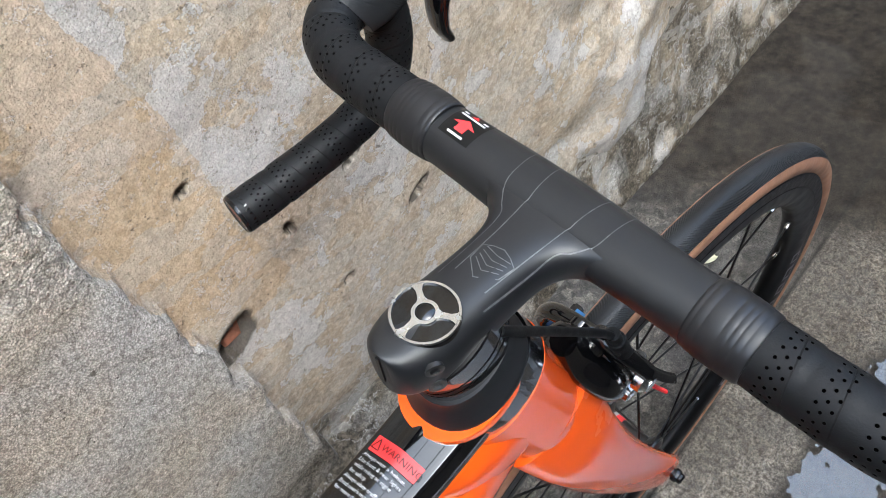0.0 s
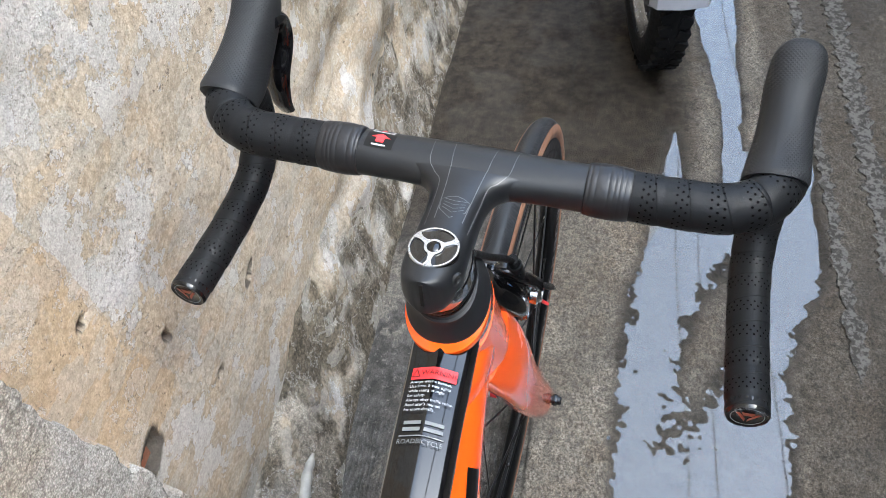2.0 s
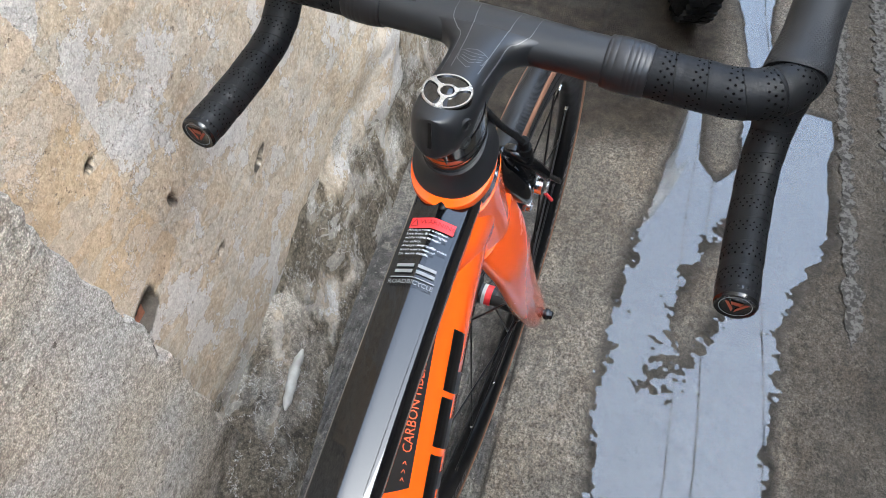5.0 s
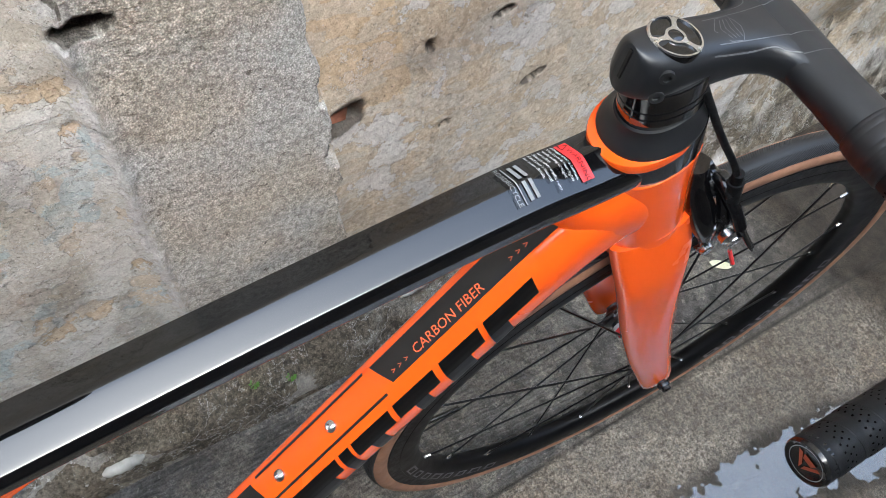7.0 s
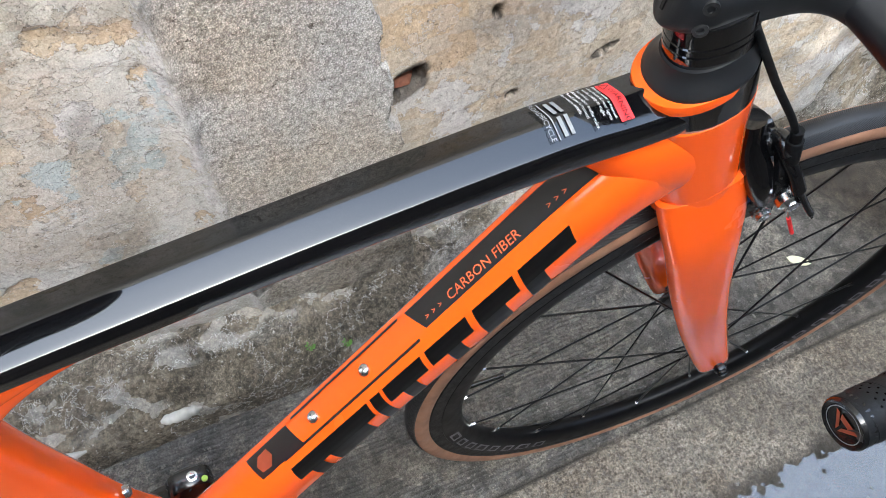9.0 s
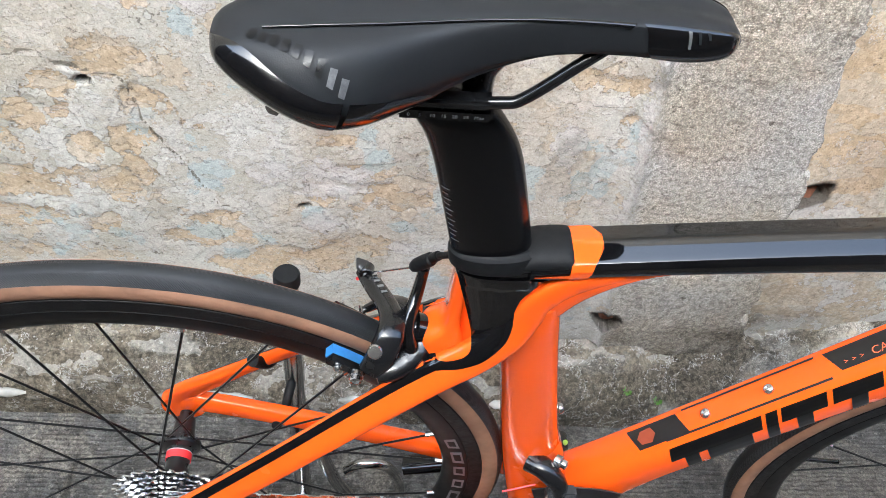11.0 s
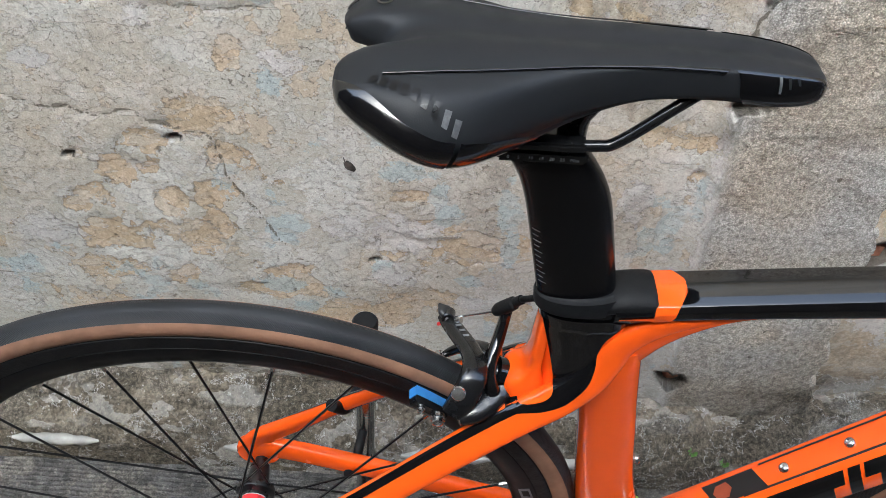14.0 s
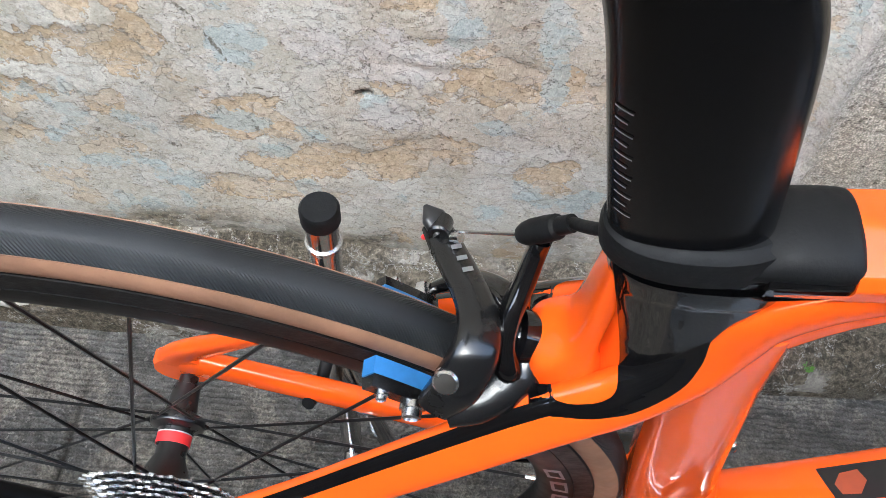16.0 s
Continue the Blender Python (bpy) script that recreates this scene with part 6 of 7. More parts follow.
for side in (-1, 1):
    saddle_strip("gloss_trim", [(0.1245, 2.3, 0.1245, 5.9), (0.132, 2.6, 0.130, 5.95), (0.143, 3.05, 0.142, 5.97), (0.158, 3.55, 0.157, 5.98), (0.176, 3.85, 0.174, 5.98), (0.189, 3.95, 0.182, 5.98)], side, SADDLE_GLOSS, nv=14, bulge=0.0022)
    saddle_strip("gloss_trim", [(0.192, 3.98, 0.185, 5.98), (0.205, 4.15, 0.2, 5.98), (0.222, 4.7, 0.216, 5.98), (0.236, 5.7, 0.232, 5.98)], side, SADDLE_GLOSS, nu=16, bulge=0.0014)
    saddle_strip("gloss_trim", [(0.337, 2.05, 0.347, 5.9), (0.352, 2.05, 0.358, 5.95), (0.372, 2.05, 0.374, 5.95), (0.388, 2.05, 0.388, 5.95), (0.3945, 2.05, 0.3945, 5.9)], side, SADDLE_GLOSS, nv=14)
    saddle_strip("gloss_seam", [(0.15, 1.97, 0.15, 2.06), (0.2, 1.97, 0.2, 2.10), (0.25, 1.98, 0.25, 2.2), (0.29, 1.98, 0.29, 2.45), (0.32, 2.0, 0.318, 2.7), (0.3335, 2.02, 0.3295, 2.9)], side, SADDLE_GLOSS, nv=6, bulge=0.0008)
    # plain blocks for the printed mark along the trim
    for i in range(9):
        u = i / 8
        x, s_ = 0.1435 + 0.0435 * u, 2.12 + 1.28 * u - 0.12 * math.sin(3.14 * u)
        saddle_strip("print_bar", [(x + 0.0012, s_, x - 0.0006, s_ + 0.36), (x + 0.0047, s_ + 0.05, x + 0.0024, s_ + 0.43)], side, OUTLINE_INK if i > 6 else SADDLE_INK, 0.0012, 4, 4)
    for i in range(3):
        x = 0.3605 + i * 0.0052
        saddle_strip("nose_bar", [(x, 2.5, x + 0.002, 3.7 - 0.25 * i), (x + 0.002, 2.5, x + 0.0035, 3.7 - 0.25 * i)], side, OUTLINE_INK if i == 0 else SADDLE_MATT, 0.0010, 3, 4)
bm = bmesh.new()
rings = [[saddle_point(0.1465 + r * math.cos(a_), 1.35 + 60 * r * math.sin(a_), 1, 0.0008) for a_ in np.linspace(0, 2 * math.pi, 20, endpoint=False)] for r in (0.0046, 0.0028)]
skin(bm, rings, caps=False)
part("emblem", bm, SADDLE_GLOSS, saddle)
# rails and clamp
for sy in (-1, 1):
    bm = bmesh.new()
    pipe(bm, smooth_path([(0.145, sy * 0.030, 0.900), (0.165, sy * 0.026, 0.885), (0.195, sy * 0.0225, 0.8705), (0.24, sy * 0.022, 0.8705), (0.272, sy * 0.022, 0.8715), (0.285, sy * 0.0215, 0.8755), (0.312, sy * 0.0185, 0.899), (0.33, sy * 0.012, 0.91)], 8), 0.0036, 12)
    part("rail", bm, ALLOY_BLACK, saddle, "black tubular saddle rail")
    bm = bmesh.new()
    box(bm, (0.246, sy * 0.0225, 0.872), (0.04, 0.011, 0.006))
    part("rail_clamp", bm, ALLOY_BLACK, saddle, bevel=0.0015)
bm = bmesh.new()
box(bm, (0.2425, 0, 0.8615), (0.054, 0.048, 0.0095))
clamp_plate = part("clamp_plate", bm, ALLOY_BLACK, saddle, bevel=0.002)
bm = bmesh.new()
pipe(bm, smooth_path([(0.262, 0.0, 0.852), (0.262, 0.0, 0.875), (0.268, 0.0, 0.888)], 4), 0.009, 14)
part("clamp_bolt", bm, ALLOY_BLACK, saddle)
for i, txt in enumerate(("0", "5", "10", "15", "20", "25", "Max")):
    words(txt, 0.0033, GREY_INK, Matrix.Translation((0.2215 + 0.0062 * i, -0.02445, 0.8605)) @ Matrix.Rotation(radians(90), 4, "X"), clamp_plate, "scale_number")

# ---- brakes ----
def caliper(name, centre, er, et, right_arm, left_arm, mm=None, shift=0.0):
    """Black dual-pivot rim brake. Places are (along et, along er, y)."""
    C = Vector(centre)

    def at(t, r, y):
        return C + et * t + er * r + LEFT * y
    bm = bmesh.new()
    pipe(bm, smooth_path([at(*p) for p in right_arm], 7), lambda t: 0.0072 - 0.0005 * t, 14, flat=0.75)
    body = part(name, bm, ALLOY_BLACK, bike, "black forged rim brake with blue pads", m=mm)
    bm = bmesh.new()
    pipe(bm, smooth_path([at(*p) for p in left_arm], 7), lambda t: 0.0065 + 0.001 * t, 14, flat=0.75)
    part("brake_arm", bm, BLACK_GLOSS, body, m=mm)
    bm = bmesh.new()
    turned(bm, at(-0.030, 0.376, -0.002), et, [(0, 0.0), (0, 0.007), (0.014, 0.0075), (0.015, 0.0145), (0.03, 0.0155), (0.038, 0.0125), (0.041, 0.0075), (0.046, 0.007), (0.047, 0.0)], 24)
    part("pivot", bm, BLACK_GLOSS, body, m=mm)
    bm = bmesh.new()
    turned(bm, at(-0.004, 0.368, -0.012), et, [(0, 0.0), (0, 0.010), (0.014, 0.0105), (0.018, 0.007), (0.018, 0.0)], 20)
    part("pivot_cover", bm, ALLOY_BLACK, body, m=mm)
    bm = bmesh.new()
    pipe(bm, smooth_path([at(-0.002 + shift * 0.3, 0.398, -0.006), at(-0.004 + shift * 0.5, 0.376, -0.012), at(-0.002 + shift, 0.352, -0.027), at(0.002 + shift, 0.332, -0.031)], 5), lambda t: 0.0115 + 0.003 * math.sin(t * math.pi), 16, flat=0.75)
    part("yoke", bm, BLACK_GLOSS, body, m=mm)
    for sy in (-1, 1):
        frame_m = Matrix((et, LEFT, er)).transposed().to_4x4()
        frame_m.translation = at(0.004 + shift, 0.3105, sy * 0.0212)
        bm = bmesh.new()
        skin(bm, [[Vector((x, y, z)) for y, z in ((-0.004, -0.0045), (0.004, -0.0045), (0.004, 0.0045), (-0.004, 0.0045))] for x in np.linspace(-0.022, 0.014, 8)])
        for v in bm.verts:
            v.co.z -= v.co.x ** 2 / 0.62
        ob = part("brake_pad", bm, BLUE_PAD, body, m=(mm or Matrix.Identity(4)) @ frame_m @ Matrix.Translation((0.012, 0, 0.002)), bevel=0.001)
        bm = bmesh.new()
        box(bm, (0, sy * 0.0065, -0.001), (0.044, 0.008, 0.012))
        part("pad_holder", bm, ALLOY_BLACK, body, m=(mm or Matrix.Identity(4)) @ frame_m @ Matrix.Translation((0.008, 0, -0.004)), bevel=0.0015)
        bm = bmesh.new()
        turned(bm, (0.002, sy * 0.009, -0.008), (0, sy, 0), [(0, 0.0), (0, 0.0075), (0.004, 0.0078), (0.0045, 0.0062), (0.008, 0.006), (0.0085, 0.0042), (0.006, 0.004), (0.006, 0.0)], 20)
        part("pad_bolt", bm, STEEL, body, m=(mm or Matrix.Identity(4)) @ frame_m)
        bm = bmesh.new()
        turned(bm, (0.022, sy * 0.0095, -0.006), (0, sy, 0), [(0, 0.0), (0, 0.0035), (0.0025, 0.0035), (0.003, 0.0)], 14)
        part("pad_screw", bm, STEEL, body, m=(mm or Matrix.Identity(4)) @ frame_m)
    return body, at


ER = Vector((math.cos(radians(53)), 0, math.sin(radians(53))))
ET = Vector((-ER.z, 0, ER.x))


def forged(name, pts, radii, material, parent, label="", flat=0.62, n=8, power=2.6):
    """A forged arm through pts with a radius at each."""
    path = smooth_path(pts, n)
    keys = [k * n for k in range(len(pts))]
    bm = bmesh.new()
    pipe(bm, path, lambda t: float(np.interp(t * (len(path) - 1), keys, radii)), 16, up=(0.3, 0.2, 1), flat=flat, power=power)
    return part(name, bm, material, parent, label)


# the arm that holds the near pad crosses over the tyre to the cable's side
rear_brake = forged("rear_brake", [(0.2015, 0.0545, 0.6195), (0.2075, 0.044, 0.619), (0.2155, 0.027, 0.6235), (0.2225, 0.010, 0.629), (0.2255, -0.005, 0.632), (0.2235, -0.018, 0.629), (0.2175, -0.0275, 0.617), (0.2095, -0.0325, 0.603)], [0.0076, 0.0088, 0.0092, 0.0094, 0.0105, 0.0115, 0.0118, 0.0095], ALLOY_BLACK, bike, "black forged rim brake with blue pads")
forged("release_lever", [(0.2055, 0.050, 0.622), (0.200, 0.0555, 0.6255), (0.1955, 0.0605, 0.6275)], [0.0078, 0.0072, 0.0012], ALLOY_GREY, rear_brake, "grey quick-release lever", 0.5)
bm = bmesh.new()
turned(bm, (0.2035, 0.0445, 0.6255), (0.1, 1, -0.35), [(0.0012, 0.0), (0.0012, 0.0022), (0, 0.0028), (0, 0.0048), (0.001, 0.0058), (0.012, 0.0058), (0.013, 0.0)], 24)
part("lever_pivot", bm, ALLOY_BLACK, rear_brake)
bm = bmesh.new()
rod(bm, (0.2015, 0.052, 0.613), (0.196, 0.0545, 0.607), 0.0016, 8)
part("cable_tip", bm, RED_INK, rear_brake)
# the arm under the cable's adjuster, and the body round the centre bolt
forged("brake_arm", [(0.2485, 0.0285, 0.662), (0.2475, 0.026, 0.652), (0.244, 0.0165, 0.640), (0.2395, 0.005, 0.630), (0.2375, -0.004, 0.621), (0.2400, -0.011, 0.612), (0.2455, -0.010, 0.602)], [0.0078, 0.0074, 0.0080, 0.0090, 0.0105, 0.0115, 0.0095], BLACK_GLOSS, rear_brake)
forged("brake_arm", [(0.2455, 0.008, 0.612), (0.237, 0.019, 0.618), (0.226, 0.029, 0.611), (0.2165, 0.034, 0.602), (0.206, 0.035, 0.592)], [0.009, 0.009, 0.0085, 0.008, 0.006], BLACK_GLOSS, rear_brake)
forged("yoke", [(0.2515, -0.006, 0.612), (0.246, -0.013, 0.606), (0.237, -0.021, 0.602), (0.2265, -0.028, 0.600), (0.214, -0.033, 0.598)], [0.0095, 0.0125, 0.0125, 0.011, 0.008], ALLOY_BLACK, rear_brake, flat=0.8)
bm = bmesh.new()
turned(bm, Vector((0.262, 0.0, 0.612)), (-1, 0, 0.25), [(0, 0.0), (0, 0.0085), (0.008, 0.0088), (0.009, 0.013), (0.018, 0.0135), (0.020, 0.010), (0.026, 0.0085), (0.03, 0.0)], 28)
part("pivot", bm, BLACK_GLOSS, rear_brake)
bm = bmesh.new()
turned(bm, (0.2135, -0.0255, 0.6225), (-0.15, -0.75, 0.65), [(0, 0.0), (0, 0.0060), (0.006, 0.0060), (0.0072, 0.0050), (0.0075, 0.0)], 24)
part("arm_bolt", bm, STEEL, rear_brake)
for sy in (-1, 1):
    pad_m = Matrix((ET, LEFT, ER)).transposed().to_4x4()
    pad_m.translation = REAR_AXLE + ER * 0.312 + LEFT * (sy * 0.0185) + ET * 0.0165
    bm = bmesh.new()
    skin(bm, [[Vector((x, y, z - x * x / 0.62)) for y, z in ((-0.0042, -0.0048), (0.0042, -0.0048), (0.0042, 0.0048), (-0.0042, 0.0048))] for x in np.linspace(-0.0165, 0.0165, 8)])
    part("brake_pad", bm, BLUE_PAD, rear_brake, "blue brake pad", m=pad_m, bevel=0.0012)
    bm = bmesh.new()
    skin(bm, [[Vector((x, y, z - x * x / 0.62)) for y, z in ((sy * 0.004, -0.0058), (sy * 0.010, -0.0048), (sy * 0.010, 0.0028), (sy * 0.004, 0.0042))] for x in np.linspace(-0.018, 0.0155, 8)])
    part("pad_holder", bm, ALLOY_BLACK, rear_brake, m=pad_m, bevel=0.0012)
    for x, r_ in ((0.0065, 0.0033), (-0.0118, 0.0062)):
        bm = bmesh.new()
        turned(bm, (x, sy * 0.0095, -0.002), (0, sy, 0), [(0, 0.0), (0, r_), (r_ * 0.55, r_ * 1.03), (r_ * 0.6, r_ * 0.8), (r_ * 1.2, r_ * 0.76), (r_ * 1.3, r_ * 0.52), (r_ * 0.9, r_ * 0.45), (r_ * 0.9, 0.0)], 20)
        part("pad_bolt" if r_ > 0.005 else "pad_screw", bm, STEEL, rear_brake, m=pad_m)
bm = bmesh.new()
a, b = Vector((0.240, 0.0305, 0.657)), Vector((0.2575, 0.022, 0.683))
pipe(bm, [a, a.lerp(b, 0.12), a.lerp(b, 0.2), a.lerp(b, 0.5), a.lerp(b, 0.72), a.lerp(b, 0.76), b], lambda t: (0.0042, 0.0056, 0.006, 0.006, 0.0056, 0.0042, 0.004)[round(t * 6)], 14)
part("barrel_adjuster", bm, RUBBER, rear_brake)
bm = bmesh.new()
pipe(bm, smooth_path([b, (0.263, 0.010, 0.699), (0.272, 0.002, 0.712)], 5), 0.0027, 10)
part("cable_housing", bm, RUBBER, rear_brake)
bm = bmesh.new()
rod(bm, (0.209, 0.049, 0.624), a, 0.0009, 6)
part("cable", bm, STEEL, rear_brake)
bm = bmesh.new()
turned(bm, (0.2105, 0.0445, 0.6255), (0.6, -0.2, 0.5), [(0, 0.0), (0, 0.003), (0.005, 0.003), (0.0052, 0.0)], 14)
part("cable_nut", bm, STEEL, rear_brake)
bpy.context.view_layer.update()
SEEN = Vector((0.0, 0.45, -0.9)).normalized()
for i in range(4):
    p = Vector((0.2095, 0.0385, 0.0)).lerp(Vector((0.2185, 0.0205, 0.0)), i / 3) + Vector((0, 0, 0.64)) - SEEN * 0.05
    patch("print_bar", [p + Vector((-0.0028, 0.0005, 0)), p + Vector((0.0022, 0.0022, 0)), p + Vector((0.0030, -0.0002, 0)), p + Vector((-0.0020, -0.0019, 0))], GREY_INK, rear_brake, [rear_brake], SEEN, 2, 2)
bm = bmesh.new()
pipe(bm, smooth_path([(0.2535, -0.001, 0.619), (0.260, 0.001, 0.622), (0.2655, 0.002, 0.6245)], 5), 0.0036, 12)
turned(bm, (0.2655, -0.0025, 0.6275), (0.1, 0.8, -0.6), [(0, 0.0), (0, 0.0044), (0.002, 0.0052), (0.009, 0.0052), (0.010, 0.0)], 18)
part("adjuster_screw", bm, ALLOY_BLACK, rear_brake)

front_brake, fb = caliper("front_brake", AXLE, -AX, FWD, [(0.0165, 0.372, -0.030), (0.0165, 0.377, -0.022), (0.016, 0.376, -0.014), (0.016, 0.366, -0.024), (0.014, 0.34, -0.034), (0.010, 0.312, -0.031)], [(0.02, 0.345, -0.046), (0.018, 0.36, -0.034), (0.014, 0.374, -0.008), (0.012, 0.368, 0.020), (0.010, 0.338, 0.034), (0.010, 0.312, 0.031)], STEER)
bm = bmesh.new()
rod(bm, fb(0.0185, 0.386, -0.027), fb(0.018, 0.362, -0.030), 0.0062, 14)
rod(bm, fb(0.0185, 0.396, -0.026), fb(0.0185, 0.385, -0.027), 0.0046, 14)
rod(bm, fb(0.018, 0.3625, -0.030), fb(0.018, 0.355, -0.031), 0.0040, 14)
part("barrel_adjuster", bm, RUBBER, front_brake, m=STEER)
bm = bmesh.new()
pipe(bm, smooth_path([fb(-0.029, 0.515, -0.0155), fb(-0.006, 0.455, -0.0185), fb(0.0125, 0.41, -0.024), fb(0.0185, 0.39, -0.0265)], 8), 0.0027, 12)
part("cable_housing", bm, RUBBER, front_brake, m=STEER)
bm = bmesh.new()
rod(bm, fb(0.018, 0.36, -0.030), fb(0.020, 0.305, -0.047), 0.0009, 6)
part("cable", bm, STEEL, front_brake, m=STEER)
bm = bmesh.new()
turned(bm, fb(0.016, 0.330, -0.034), (0, -1, 0), [(0, 0.0), (0, 0.0058), (0.005, 0.0064), (0.006, 0.0092), (0.012, 0.0092), (0.014, 0.0066), (0.016, 0.006), (0.0165, 0.0)], 20)
part("cable_clamp", bm, STEEL, front_brake, m=STEER)
bm = bmesh.new()
turned(bm, fb(0.017, 0.309, -0.026), (0, -1, 0), [(0, 0.0), (0, 0.006), (0.004, 0.0064), (0.005, 0.0048), (0.008, 0.0046), (0.008, 0.0)], 18)
part("pad_bolt", bm, STEEL, front_brake, m=STEER)
bm = bmesh.new()
pipe(bm, smooth_path([fb(0.019, 0.360, -0.036), fb(0.021, 0.345, -0.044), fb(0.026, 0.328, -0.052), fb(0.031, 0.316, -0.056)], 6), lambda t: 0.0052 - 0.0016 * t, 12, flat=0.5)
part("release_lever", bm, ALLOY_BLACK, front_brake, m=STEER)
bm = bmesh.new()
rod(bm, fb(0.020, 0.305, -0.047), fb(0.0245, 0.285, -0.052), 0.0017, 8)
part("cable_tip", bm, RED_INK, front_brake, m=STEER)

# ---- cockpit details ----
bpy.context.view_layer.update()
LINES = [[(0.868, 0.030), (0.854, 0.029), (0.842, 0.0275), (0.833, 0.0215), (0.826, 0.0165), (0.808, 0.0148), (0.784, 0.0138)],
         [(0.870, 0.0155), (0.85, 0.0135), (0.82, 0.0105), (0.79, 0.009)],
         [(0.870, -0.0155), (0.85, -0.0135), (0.82, -0.0105), (0.79, -0.009)],
         [(0.868, -0.030), (0.854, -0.029), (0.842, -0.0275), (0.833, -0.0215), (0.826, -0.0165), (0.808, -0.0148), (0.784, -0.0138)]]
for pts in LINES:
    bm = bmesh.new()
    pipe(bm, [BAR_TURN @ p for p in smooth_path([(x, y, 0.9) for x, y in pts], 10)], 0.0003, 4)
    drape(part("outline_mark", bm, OUTLINE_INK, handlebar), [stem, handlebar], (0, 0, -1), 0.0002)
bm = bmesh.new()
shield = [(0.799, 0.0085), (0.808, 0.0095), (0.8105, 0.005), (0.812, 0.0), (0.8105, -0.005), (0.808, -0.0095), (0.799, -0.0085), (0.792, 0.0), (0.799, 0.0085)]
pipe(bm, [BAR_TURN @ Vector((x, y, 0.9)) for x, y in shield], 0.0003, 4)
for k in range(4):
    pipe(bm, [BAR_TURN @ Vector((0.801 + 0.0025 * k, -0.007, 0.9)), BAR_TURN @ Vector((0.797 + 0.0035 * k, 0.0, 0.9)), BAR_TURN @ Vector((0.801 + 0.0025 * k, 0.007, 0.9))], 0.00025, 4)
drape(part("shield_mark", bm, OUTLINE_INK, stem), [stem, handlebar], (0, 0, -1), 0.0002)


def bar_patch(name, corners, material, lift):
    return patch(name, [BAR_TURN @ Vector((x + 0.0125, y - 0.002, 0.9)) for x, y in corners], material, handlebar, [handlebar], (0, 0, -1), 6, 6, lift)


bar_patch("sticker", [(0.832, 0.0785), (0.832, 0.0585), (0.8525, 0.0585), (0.8525, 0.0785)], DECAL_BLACK, 0.0005)
bar_patch("arrow_mark", [(0.8365, 0.0715), (0.8365, 0.0655), (0.841, 0.0655), (0.841, 0.0715)], RED_INK, 0.0009)
bar_patch("arrow_mark", [(0.841, 0.0755), (0.841, 0.0615), (0.8455, 0.0684), (0.8455, 0.0686)], RED_INK, 0.0009)
bar_patch("arrow_mark", [(0.8492, 0.0710), (0.8492, 0.0660), (0.8517, 0.0684), (0.8517, 0.0686)], RED_INK, 0.0009)
for x, y0, y1 in ((0.8335, 0.0735, 0.0635), (0.8472, 0.0765, 0.0605), (0.8494, 0.0765, 0.0735), (0.8494, 0.0635, 0.0605)):
    bar_patch("print_bar", [(x, y0), (x, y1), (x + 0.0013, y1), (x + 0.0013, y0)], WHITE_INK, 0.0009)
# ribs moulded on the hoods are left to the rubber; front cable port under the stem
bm = bmesh.new()
turned(bm, BAR_TURN @ Vector((0.855, -0.012, 0.826)), (0.1, 0, -1), [(0, 0.0), (0, 0.006), (0.006, 0.005), (0.008, 0.0035), (0.008, 0.0)], 16)
part("cable_port", bm, RUBBER, handlebar)

# ---- drive train ----
def toothed(bm, c, r, teeth, thick, depth, inner):
    c = Vector(c)
    rows = []
    for y in (-thick / 2, thick / 2):
        ring = []
        for i in range(teeth * 4):
            a = 2 * math.pi * i / (teeth * 4)
            rr = r if i % 4 in (1, 2) else r - depth
            ring.append(c + Vector((rr * math.cos(a), y, rr * math.sin(a))))
        rows.append(ring)
    n = teeth * 4
    inn = [[c + Vector((inner * math.cos(2 * math.pi * i / n), y, inner * math.sin(2 * math.pi * i / n))) for i in range(n)] for y in (-thick / 2, thick / 2)]
    skin(bm, [inn[0], rows[0], rows[1], inn[1], inn[0]], caps=False)


bm = bmesh.new()
toothed(bm, REAR_AXLE + LEFT * -0.0275, 0.0580, 28, 0.0016, 0.0045, 0.02)
cassette = part("cassette", bm, STEEL, bike, "stack of silver steel sprockets", smooth=False)
for i, teeth in enumerate((25, 23, 21, 19, 17, 16, 15, 14, 13, 12)):
    bm = bmesh.new()
    toothed(bm, REAR_AXLE + LEFT * (-0.0312 - 0.0034 * i), 0.00205 * teeth + 0.002, teeth, 0.0016, 0.0042, 0.017)
    part("sprocket", bm, STEEL, cassette, smooth=False)
bm = bmesh.new()
rod(bm, REAR_AXLE + LEFT * -0.026, REAR_AXLE + LEFT * -0.069, 0.019, 24)
part("freehub", bm, ALLOY_GREY, cassette)

BB = Vector((0.418, 0, 0.268))
bm = bmesh.new()
toothed(bm, BB + LEFT * -0.047, 0.1085, 53, 0.0022, 0.0055, 0.088)
chainring = part("chainring", bm, ALLOY_BLACK, bike, "black chainring with worn teeth", smooth=False)
bm = bmesh.new()
toothed(bm, BB + LEFT * -0.0405, 0.081, 39, 0.002, 0.0055, 0.066)
part("inner_ring", bm, ALLOY_GREY, chainring, smooth=False)
for k in range(4):
    bm = bmesh.new()
    a = radians(25 + 90 * k)
    pipe(bm, [BB + LEFT * -0.052, BB + Vector((0.05 * math.cos(a), -0.052, 0.05 * math.sin(a))), BB + Vector((0.096 * math.cos(a), -0.049, 0.096 * math.sin(a)))], lambda t: 0.016 - 0.006 * t, 12, flat=0.45)
    part("spider_arm", bm, ALLOY_BLACK, chainring)
bm = bmesh.new()
